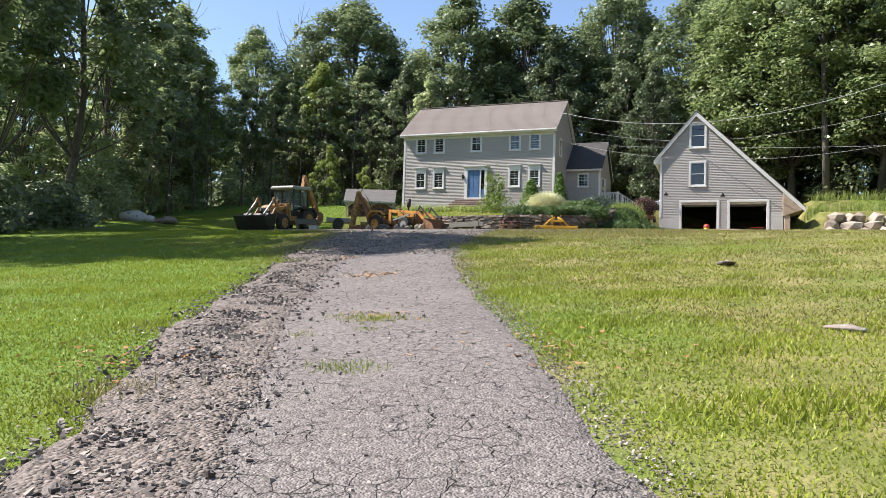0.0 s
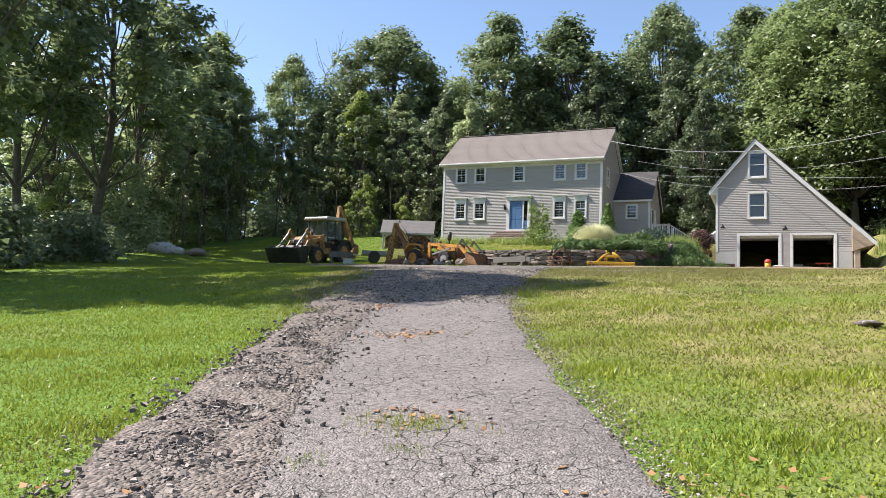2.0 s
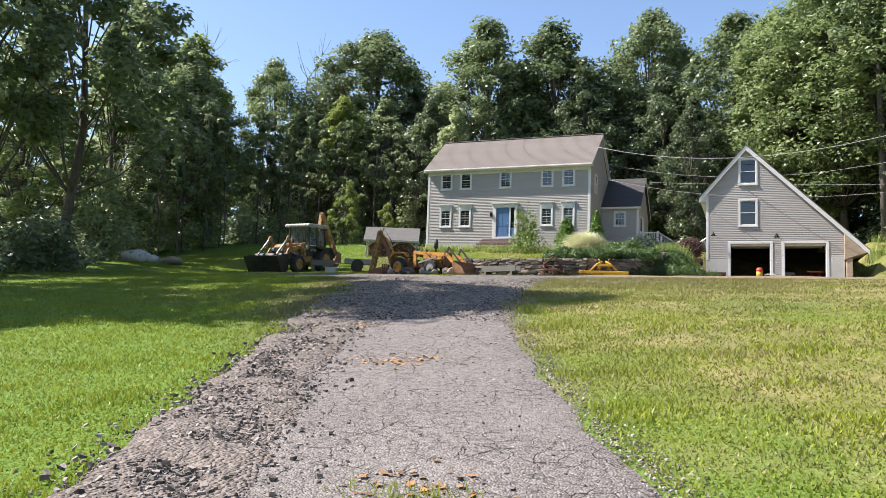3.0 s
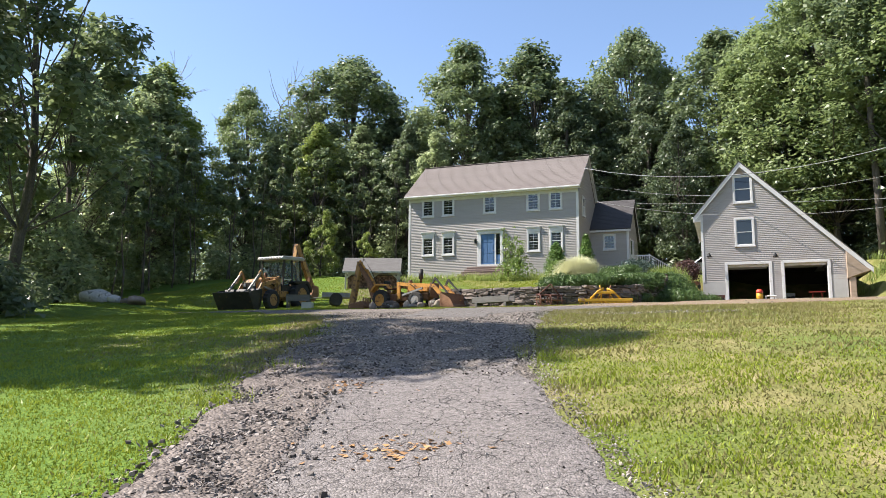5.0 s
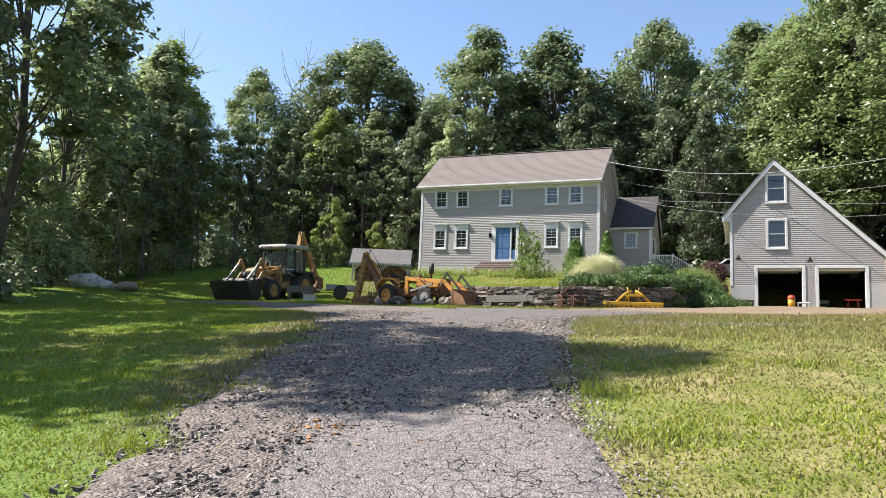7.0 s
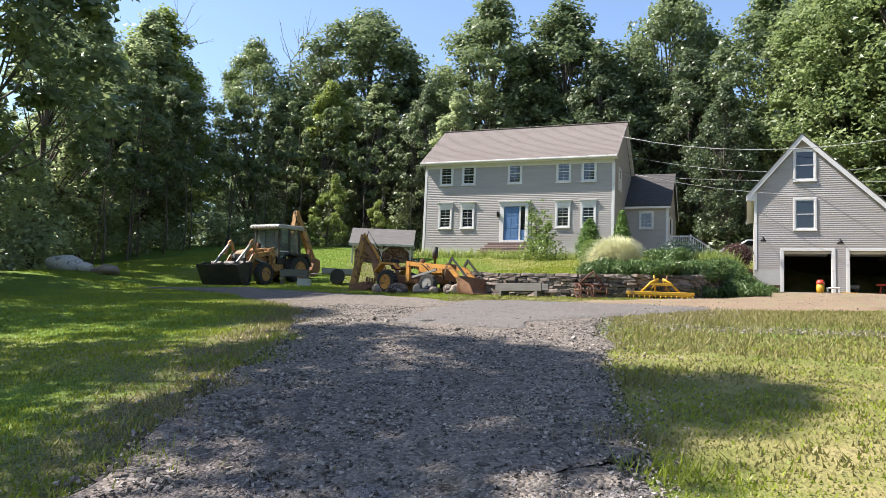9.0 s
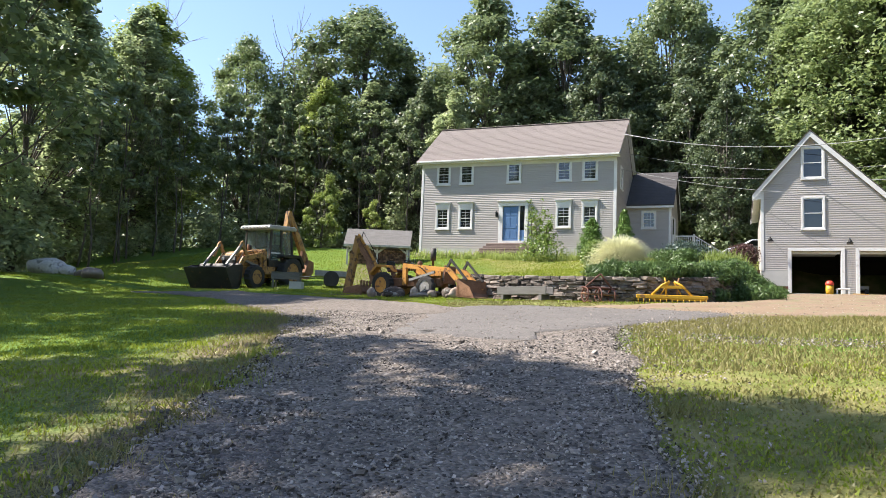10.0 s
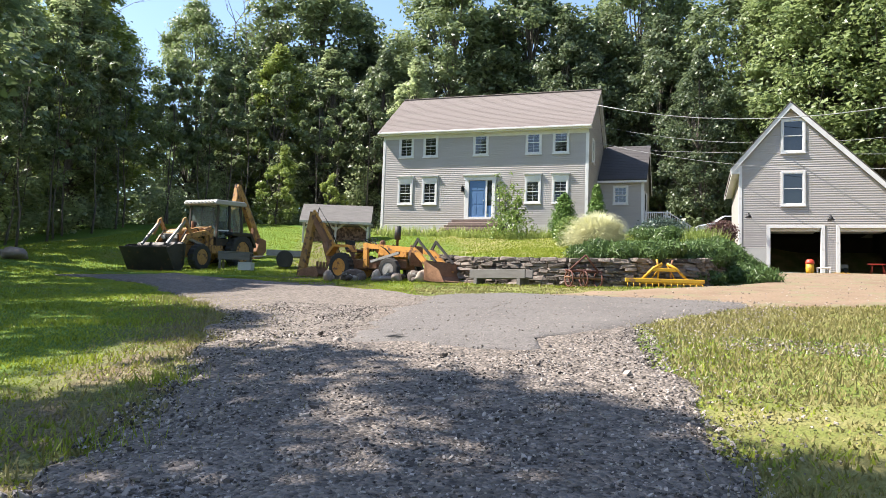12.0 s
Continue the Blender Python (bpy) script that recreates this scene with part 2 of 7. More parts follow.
M_LEAFLIGHT = leaf_mat("light_leaves", (0.13, 0.19, 0.04), (0.36, 0.42, 0.12), gloss=0.35, through_light=0.42)
# paler leaf copy: sunlight on the wood's edge is put into the colour
M_LEAFEDGELIT = leaf_mat("sunlit_edge_leaves", (0.15, 0.20, 0.095), (0.45, 0.51, 0.27), gloss=0.8, through_light=0.6)
# broad-leaf green lifted, so direct sun on the oaks is in the colour
M_LEAFOAKLIT = leaf_mat("sunlit_oak_leaves", (0.085, 0.13, 0.045), (0.29, 0.355, 0.14), gloss=0.6, through_light=0.45)
# darker leaf copy with the wood's inner shade put into its green
M_LEAFSHADED = leaf_mat("shaded_leaves", (0.055, 0.085, 0.042), (0.20, 0.245, 0.12), gloss=0.6, through_light=0.42)
M_PLANT = leaf_mat("garden_leaves", (0.07, 0.13, 0.025), (0.22, 0.30, 0.07), gloss=0.4)
M_JUNIPER = leaf_mat("juniper_sprays", (0.025, 0.055, 0.016), (0.10, 0.16, 0.045), gloss=0.3, through_light=0.2)
M_BLUESHRUB = leaf_mat("blue_green_needles", (0.045, 0.075, 0.055), (0.13, 0.17, 0.14), gloss=0.2, through_light=0.2)
M_PURPLE = leaf_mat("purple_leaves", (0.07, 0.035, 0.03), (0.17, 0.10, 0.085))
M_PLUME = leaf_mat("pale_plumes", (0.60, 0.60, 0.38), (0.84, 0.83, 0.62), gloss=0.1)
M_GRASS = leaf_mat("grass_blades", (0.10, 0.16, 0.012), (0.31, 0.35, 0.045), gloss=0.2, through_light=0.35)
M_STRAW = leaf_mat("dry_grass", (0.15, 0.145, 0.045), (0.30, 0.26, 0.11), gloss=0.15, through_light=0.25)


# ---- mesh helpers ----
def mesh_of(name, verts, faces, material, smooth=False):
    me = bpy.data.meshes.new(name)
    me.from_pydata(verts, [], faces)
    me.materials.append(material)
    if smooth:
        me.shade_smooth()
    me.update()
    return me


def part(name, bm, material, parent=None, label=""):
    """Links a bmesh as one mesh object, under a thing or a part."""
    me = bpy.data.meshes.new(name)
    bm.normal_update()
    bm.to_mesh(me)
    bm.free()
    me.materials.append(material)
    ob = new(name, me)
    ob.parent = parent
    return tagged(ob, label)


def thing(name, label, category, m=None, group="", kind=""):
    ob = new(name)
    if m is not None:
        ob.matrix_basis = m
    return tagged(ob, label, category, group, kind)


def add_box(bm, lo, hi, bevel=0.0, m=None):
    vs = [bm.verts.new((x, y, z)) for x in (lo[0], hi[0]) for y in (lo[1], hi[1]) for z in (lo[2], hi[2])]
    fs = [bm.faces.new([vs[i] for i in f]) for f in ((0, 1, 3, 2), (4, 6, 7, 5), (0, 4, 5, 1), (2, 3, 7, 6), (0, 2, 6, 4), (1, 5, 7, 3))]
    if bevel:
        es = list({e for f in fs for e in f.edges})
        out = bmesh.ops.bevel(bm, geom=es, offset=bevel, segments=1, affect="EDGES")
        vs = list({v for f in out["faces"] for v in f.verts} | {v for v in vs if v.is_valid})
    if m is not None:
        bmesh.ops.transform(bm, matrix=m, verts=vs)
    return vs


def box(name, lo, hi, material, parent=None, label="", bevel=0.0, m=None):
    bm = bmesh.new()
    add_box(bm, lo, hi, bevel, m)
    return part(name, bm, material, parent, label)


def add_prism(bm, outline, d0, d1, axis="y"):
    """A flat outline of (a, b) pairs drawn out from d0 to d1 along an axis."""
    put = {"y": lambda a, b, d: (a, d, b), "x": lambda a, b, d: (d, a, b), "z": lambda a, b, d: (a, b, d)}[axis]
    r0 = [bm.verts.new(put(a, b, d0)) for a, b in outline]
    r1 = [bm.verts.new(put(a, b, d1)) for a, b in outline]
    bm.faces.new(r0), bm.faces.new(r1[::-1])
    k = len(outline)
    for i in range(k):
        bm.faces.new((r0[i], r1[i], r1[(i + 1) % k], r0[(i + 1) % k]))
    bmesh.ops.recalc_face_normals(bm, faces=bm.faces)
    return r0 + r1


def prism(name, outline, d0, d1, material, parent=None, label="", axis="y", bevel=0.0):
    bm = bmesh.new()
    add_prism(bm, outline, d0, d1, axis)
    if bevel:
        bmesh.ops.bevel(bm, geom=bm.edges[:], offset=bevel, segments=1, affect="EDGES")
    return part(name, bm, material, parent, label)


def add_tube(bm, pts, radii, sides=8, caps=True):
    """A tapered tube through points."""
    pts = [Vector(p) for p in pts]
    if not hasattr(radii, "__len__"):
        radii = [radii] * len(pts)
    rings = []
    for i, (p, r) in enumerate(zip(pts, radii)):
        d = (pts[min(i + 1, len(pts) - 1)] - pts[max(i - 1, 0)]).normalized()
        u = d.cross(Vector((0.31, 0.87, 0.38))).normalized()
        v = d.cross(u)
        rings.append([bm.verts.new(p + r * (u * math.cos(a) + v * math.sin(a))) for a in (2 * math.pi * k / sides for k in range(sides))])
    for a, b in zip(rings, rings[1:]):
        for k in range(sides):
            f = bm.faces.new((a[k], a[(k + 1) % sides], b[(k + 1) % sides], b[k]))
            f.smooth = True
    if caps:
        bm.faces.new(rings[0][::-1]), bm.faces.new(rings[-1])


def tube(name, pts, radii, material, parent=None, label="", sides=8):
    bm = bmesh.new()
    add_tube(bm, pts, radii, sides)
    return part(name, bm, material, parent, label)


def add_lump(bm, c, r, seed, rough=0.18, levels=2, freq=1.1):
    """A rough stone or clod."""
    out = bmesh.ops.create_icosphere(bm, subdivisions=levels, radius=1)
    off = Vector((seed * 3.7, seed * 1.3, seed * 7.1))
    for v in out["verts"]:
        k = 1 + rough * 2 * noise.noise(v.co * freq + off) + rough * noise.noise(v.co * 2.7 + off)
        v.co = Vector((v.co.x * r[0] * k, v.co.y * r[1] * k, v.co.z * r[2] * k)) + Vector(c)
    return out["verts"]


# ---- terrain ----
KY = (-140, -90, -57, -50.7, -45.7, -43.8, -39.3, -36.5, -35, -29.6, -22, -16, -3.4, -1.3, 12, 60, 200)
KZ = (-15, -11.8, -8.4, -7.3, -6.6, -6.25, -5.5, -5.12, -4.9, -4.37, -3.72, -3.2, -2.35, -2.15, -1.0, 3.0, 10)
LY = (-22, -17, -10, -1, 10, 30, 60, 200)
LZ = (-3.72, -3.25, -2.0, -0.12, 0.8, 3.0, 5, 14)
TY = (-24, -12, -3, 0, 10, 30, 60, 200)
TZ = (-3.2, -1.95, -0.55, -0.1, 0.8, 3.0, 5, 14)
WALL = [(9.2, -19.6), (11.0, -21.4), (13.0, -22.5), (15.0, -22.9), (16.6, -22.5), (18.2, -21.2), (18.75, -19.2), (18.95, -16.5)]


def sstep(a, b, x):
    t = min(1.0, max(0.0, (x - a) / (b - a)))
    return t * t * (3 - 2 * t)


def soft_interp(y, ys, zs):
    return sum(float(np.interp(y + d, ys, zs)) for d in (-1.6, -0.8, 0, 0.8, 1.6)) / 5


def wall_y(x):
    return float(np.interp(x, [p[0] for p in WALL], [p[1] for p in WALL]))


def ground_z(x, y):
    """Height of the ground."""
    low = soft_interp(y, KY, KZ)
    if y < -24:
        z = low
    else:
        left = soft_interp(y, LY, LZ) if y > -22 else low
        terrace = soft_interp(y, TY, TZ)
        if x < 8.5:
            z = left
        elif x < 18.9 and y > wall_y(min(x, 18.9)) + 0.42:
            z = left + (terrace - left) * sstep(8.5, 11.5, x)
        elif x < 18.9:
            z = low
        else:
            k = sstep(18.9, 20.3, x) if y < 4 else 0.5 * sstep(18.9, 24, x)
            z = low + (terrace - low) * (1 - k) * sstep(-19.5, -14.5, y)
            if x > 28:
                z += 1.55 * sstep(29.3, 30.6, x) * sstep(-1.9, -0.7, y - 0.12 * (x - 30))
    z += 0.55 * sstep(1.0, 8.0, -x) * sstep(-42, -30, y)
    far = math.hypot(x - 10, y + 20)
    return z + 0.05 * noise.noise(Vector((x * 0.35, y * 0.35, 0))) + 0.02 * noise.noise(Vector((x * 1.3, y * 1.3, 4))) + (0.5 * noise.noise(Vector((x * 0.05, y * 0.05, 9))) if far > 60 else 0)


def axis_steps(spans):
    out = []
    for a, b, s in spans:
        out += list(np.arange(a, b, s))
    return out + [spans[-1][1]]


def build_ground():
    xs = axis_steps([(-900, -100, 100), (-100, -30, 5), (-30, -5, 1.2), (-5, 32, 0.45), (32, 60, 1.4), (60, 120, 6), (120, 920, 100)])
    ys = axis_steps([(-900, -140, 95), (-140, -70, 5), (-70, -58, 1.0), (-58, 2, 0.45), (2, 40, 1.5), (40, 120, 8), (120, 920, 100)])
    verts = [(x, y, ground_z(x, y)) for y in ys for x in xs]
    nx = len(xs)
    faces = [(j * nx + i, j * nx + i + 1, (j + 1) * nx + i + 1, (j + 1) * nx + i) for j in range(len(ys) - 1) for i in range(nx - 1)]
    return tagged(new("ground", mesh_of("ground", verts, faces, M_GROUND, True)), "patchy green and straw-coloured lawn on a slope", "lawn", kind="structure")


def ribbon(name, left, right, material, lift, label, category, across=12, step=0.35, ragged=0.12, seed=0, bumpy=0.012, fray=0.0):
    """A paved or worn strip between two edge lines, laid on the ground."""
    def resample(line, k):
        seg = [0.0]
        for a, b in zip(line, line[1:]):
            seg.append(seg[-1] + math.dist(a, b))
        ts = np.linspace(0, seg[-1], k)
        return np.column_stack([np.interp(ts, seg, [p[0] for p in line]), np.interp(ts, seg, [p[1] for p in line])])
    k = int(max(sum(math.dist(a, b) for a, b in zip(e, e[1:])) for e in (left, right)) / step) + 2
    lo, hi = resample(left, k), resample(right, k)
    verts, faces = [], []
    for i in range(k):
        a, b = Vector(lo[i]), Vector(hi[i])
        for j in range(across + 1):
            u = j / across
            p = a.lerp(b, u)
            e = ragged * (noise.noise(Vector((p.x * 1.1, p.y * 1.1, seed))) + 0.6 * noise.noise(Vector((p.x * 3.5, p.y * 3.5, seed))))
            p = p + (b - a).normalized() * e * (1 if u > 0.5 else -1) * abs(2 * u - 1)
            if fray and i < 6:
                away = Vector(lo[min(i + 1, k - 1)]) - Vector(lo[i])
                p = p + away.normalized() * fray * (1 - i / 6) * (noise.noise(Vector((p.x * 0.9, p.y * 0.9, 31))) + 0.5 * noise.noise(Vector((p.x * 2.7, p.y * 2.7, 33))))
            edge = min(u, 1 - u) * across
            ends = min(i, k - 1 - i) * step
            z = ground_z(p.x, p.y) + lift * min(1.0, edge) * (0.55 + 0.45 * min(1.0, ends / 0.8)) - (0.03 if edge == 0 or ends == 0 else 0)
            z += bumpy * noise.noise(Vector((p.x * 2.2, p.y * 2.2, 7)))
            verts.append((p.x, p.y, z))
    w = across + 1
    for i in range(k - 1):
        for j in range(across):
            faces.append((i * w + j, i * w + j + 1, (i + 1) * w + j + 1, (i + 1) * w + j))
    return tagged(new(name, mesh_of(name, verts, faces, material, True)), label, category, kind="structure")


DRIVE_L = [(26.2, -66), (22.3, -57), (20.94, -53.6), (19.3, -50.5), (17.5, -46.6), (15.9, -42.6), (14.7, -39.6)]
DRIVE_R = [(29.8, -65), (26.0, -57), (24.45, -53.3), (22.85, -50), (20.8, -45.6), (19.4, -42.2), (18.7, -39.6)]
GRAVEL_L = [(15.9, -42.9), (14.5, -39.4), (13.3, -36.5), (11.4, -33.0), (8.0, -29.8), (3.7, -26.2), (-1.5, -23.6)]
GRAVEL_R = [(19.5, -42.6), (18.8, -39.8), (18.0, -36.4), (17.6, -33.0), (14.0, -29.0), (9.0, -25.6), (1.5, -21.6)]
PATCH_L = [(14.7, -35.7), (13.6, -33.2), (13.2, -31.0), (12.9, -28.2), (14.6, -26.6)]
PATCH_R = [(16.3, -35.3), (17.2, -33.2), (18.0, -31.0), (18.9, -28.9), (19.6, -27.4)]
DIRT_L = [(14.2, -26.9), (17.2, -23.9), (19.6, -19.4), (20.2, -10), (20.3, -1.6)]
DIRT_R = [(19.2, -28.6), (22.5, -26.4), (27, -20), (30, -11), (29.5, -1.6)]

build_ground()
ribbon("driveway", DRIVE_L, DRIVE_R, M_ASPHALT, 0.035, "cracked old grey asphalt driveway with ragged gravel edges", "driveway", across=14)
SHOULDER_R = [(x + 1.05, y + 0.42) for x, y in DRIVE_L]
M_SHOULDER = asphalt_mat("rubble_shoulder", (0.04, 0.031, 0.026), (0.27, 0.225, 0.195), crack=0.0, stone=34, relief=(1.0, 0.03))
ribbon("driveway_shoulder", [(x - 0.12, y - 0.05) for x, y in DRIVE_L], SHOULDER_R, M_SHOULDER, 0.05, "crumbled brown gravel shoulder of the driveway", "gravel shoulder", across=9, step=0.2, ragged=0.22, seed=11, bumpy=0.03)
ribbon("gravel_track", GRAVEL_L, GRAVEL_R, M_GRAVELBED, 0.045, "loose dark gravel track curving off the driveway", "gravel track", across=24, ragged=0.35, seed=3, fray=1.6)
ribbon("asphalt_apron", PATCH_L, PATCH_R, M_PATCH, 0.06, "worn light grey asphalt apron at the fork", "driveway", across=14, ragged=0.4, seed=5, fray=0.8)
ribbon("dirt_yard", DIRT_L, DIRT_R, M_DIRT, 0.05, "tan packed dirt yard before the garage", "dirt yard", across=16, step=0.6, ragged=0.5, seed=8)


# ---- house ----
def window_unit(parent, x0, x1, z0, z1, y, cap=0.0, grid=(2, 3), name="window"):
    """A sash window in a wall that faces -y: casing, sill, two sashes, glass and glazing bars."""
    w = new(name)
    w.parent = parent
    t = 0.105
    top = z1 - cap
    for lo, hi in (((x0, z0), (x0 + t, top)), ((x1 - t, z0), (x1, top)), ((x0 + t, top - t), (x1 - t, top)), ((x0 + t, z0), (x1 - t, z0 + t * 0.8))):
        box("casing", (lo[0], y - 0.075, lo[1]), (hi[0], y + 0.02, hi[1]), M_TRIM, w, bevel=0.006)
    box("sill", (x0 - 0.03, y - 0.11, z0 - 0.05), (x1 + 0.03, y + 0.0, z0), M_TRIM, w)
    if cap:
        bm = bmesh.new()
        add_box(bm, (x0 - 0.02, y - 0.085, top), (x1 + 0.02, y + 0.0, z1 - 0.09))
        add_box(bm, (x0 - 0.06, y - 0.14, z1 - 0.09), (x1 + 0.06, y + 0.0, z1 - 0.02))
        add_box(bm, (x0 - 0.085, y - 0.17, z1 - 0.02), (x1 + 0.085, y + 0.0, z1))
        part("head_cap", bm, M_TRIM, w)
    a0, a1, b0, b1 = x0 + t, x1 - t, z0 + t * 0.8, top - t
    mid = (b0 + b1) / 2
    for k, (s0, s1) in enumerate(((b0, mid + 0.02), (mid - 0.02, b1))):
        yy = y - 0.012 - 0.022 * k
        bm = bmesh.new()
        f = 0.042
        for lo, hi in (((a0, s0), (a0 + f, s1)), ((a1 - f, s0), (a1, s1)), ((a0 + f, s0), (a1 - f, s0 + f)), ((a0 + f, s1 - f), (a1 - f, s1))):
            add_box(bm, (lo[0], yy - 0.02, lo[1]), (hi[0], yy + 0.018, hi[1]))
        sash = part("sash", bm, M_TRIM, w)
        box("pane", (a0 + f, yy - 0.002, s0 + f), (a1 - f, yy + 0.004, s1 - f), M_GLASS, sash)
        bm = bmesh.new()
        for i in range(1, grid[0]):
            c = a0 + f + (a1 - a0 - 2 * f) * i / grid[0]
            add_box(bm, (c - 0.008, yy - 0.006, s0 + f), (c + 0.008, yy - 0.003, s1 - f))
        for i in range(1, grid[1]):
            c = s0 + f + (s1 - s0 - 2 * f) * i / grid[1]
            add_box(bm, (a0 + f, yy - 0.0075, c - 0.008), (a1 - f, yy - 0.0045, c + 0.008))
        if grid[0] > 1:
            part("glazing_bar", bm, M_MUNTIN, sash)
        else:
            bm.free()
    return w


def clapboards(parent, spans, z0, pitch, y, material, thick=0.036):
    """Lapped boards on a wall that faces -y: spans(za, zb) gives the clear stretches of one course."""
    z, i = z0, 0
    while True:
        runs = spans(z, z + pitch)
        if runs is None:
            break
        for (a0, a1), (b0, b1) in runs:
            bm = bmesh.new()
            vs = [bm.verts.new(p) for p in ((a0, y - thick, z), (a1, y - thick, z), (b1, y - 0.005, z + pitch + 0.006), (b0, y - 0.005, z + pitch + 0.006),
                                            (a0, y + 0.002, z), (a1, y + 0.002, z))]
            bm.faces.new((vs[0], vs[1], vs[2], vs[3]))
            bm.faces.new((vs[4], vs[5], vs[1], vs[0]))
            part("clapboard", bm, material, parent)
        z += pitch


def cut_runs(lo, hi, holes, za, zb):
    """The stretches of a course from lo(z) to hi(z) that no hole takes."""
    a, b = [(lo(za), lo(zb))], [(hi(za), hi(zb))]
    cuts = sorted((h[0], h[1]) for h in holes if h[2] < zb - 0.02 and h[3] > za + 0.02)
    out, cur = [], (lo(za), lo(zb))
    for c0, c1 in cuts:
        if c0 > max(cur):
            out.append(((cur[0], c0), (cur[1], c0)))
        cur = (c1, c1)
    end = (hi(za), hi(zb))
    if end[0] > cur[0] + 0.01 and end[1] > cur[1]:
        out.append(((cur[0], end[0]), (cur[1], end[1])))
    return out


M_MUNTIN = mat("grey_muntin", (0.42, 0.42, 0.41), (0.52, 0.52, 0.5), 2, 0.5, bump=0)
M_SOFFIT = M_TRIM
HX0, HX1, HD = -0.15, 12.3, 7.6
EZ, RZ, SB = 5.95, 9.12, 0.42
UPPER = [(0.88, 1.82), (2.44, 3.38), (5.56, 6.50), (8.71, 9.65), (10.29, 11.23)]
LOWER = [(0.90, 1.84), (2.46, 3.40), (8.73, 9.66), (10.31, 11.24)]


def shingle_roof(parent, x0, x1, low, high, material, course=0.2, t=0.012):
    """Shingle courses on one slope; low and high are (y, z) of the eave and of the ridge."""
    n = max(3, int(math.dist(low, high) / course))
    d = (Vector(high) - Vector(low)) / n
    up = Vector((-d.y, d.x)).normalized()
    if up.y < 0:
        up = -up
    bm = bmesh.new()
    for i in range(n):
        a, b = Vector(low) + d * i, Vector(low) + d * (i + 1.08)
        if i == n - 1:
            b = Vector(high)
        o = up * t
        rows = [a, a + o, b + up * 0.004]
        l = [bm.verts.new((x0, p.x, p.y)) for p in rows]
        r = [bm.verts.new((x1, p.x, p.y)) for p in rows]
        bm.faces.new((l[0], r[0], r[1], l[1])), bm.faces.new((l[1], r[1], r[2], l[2]))
    return part("shingles", bm, material, parent)


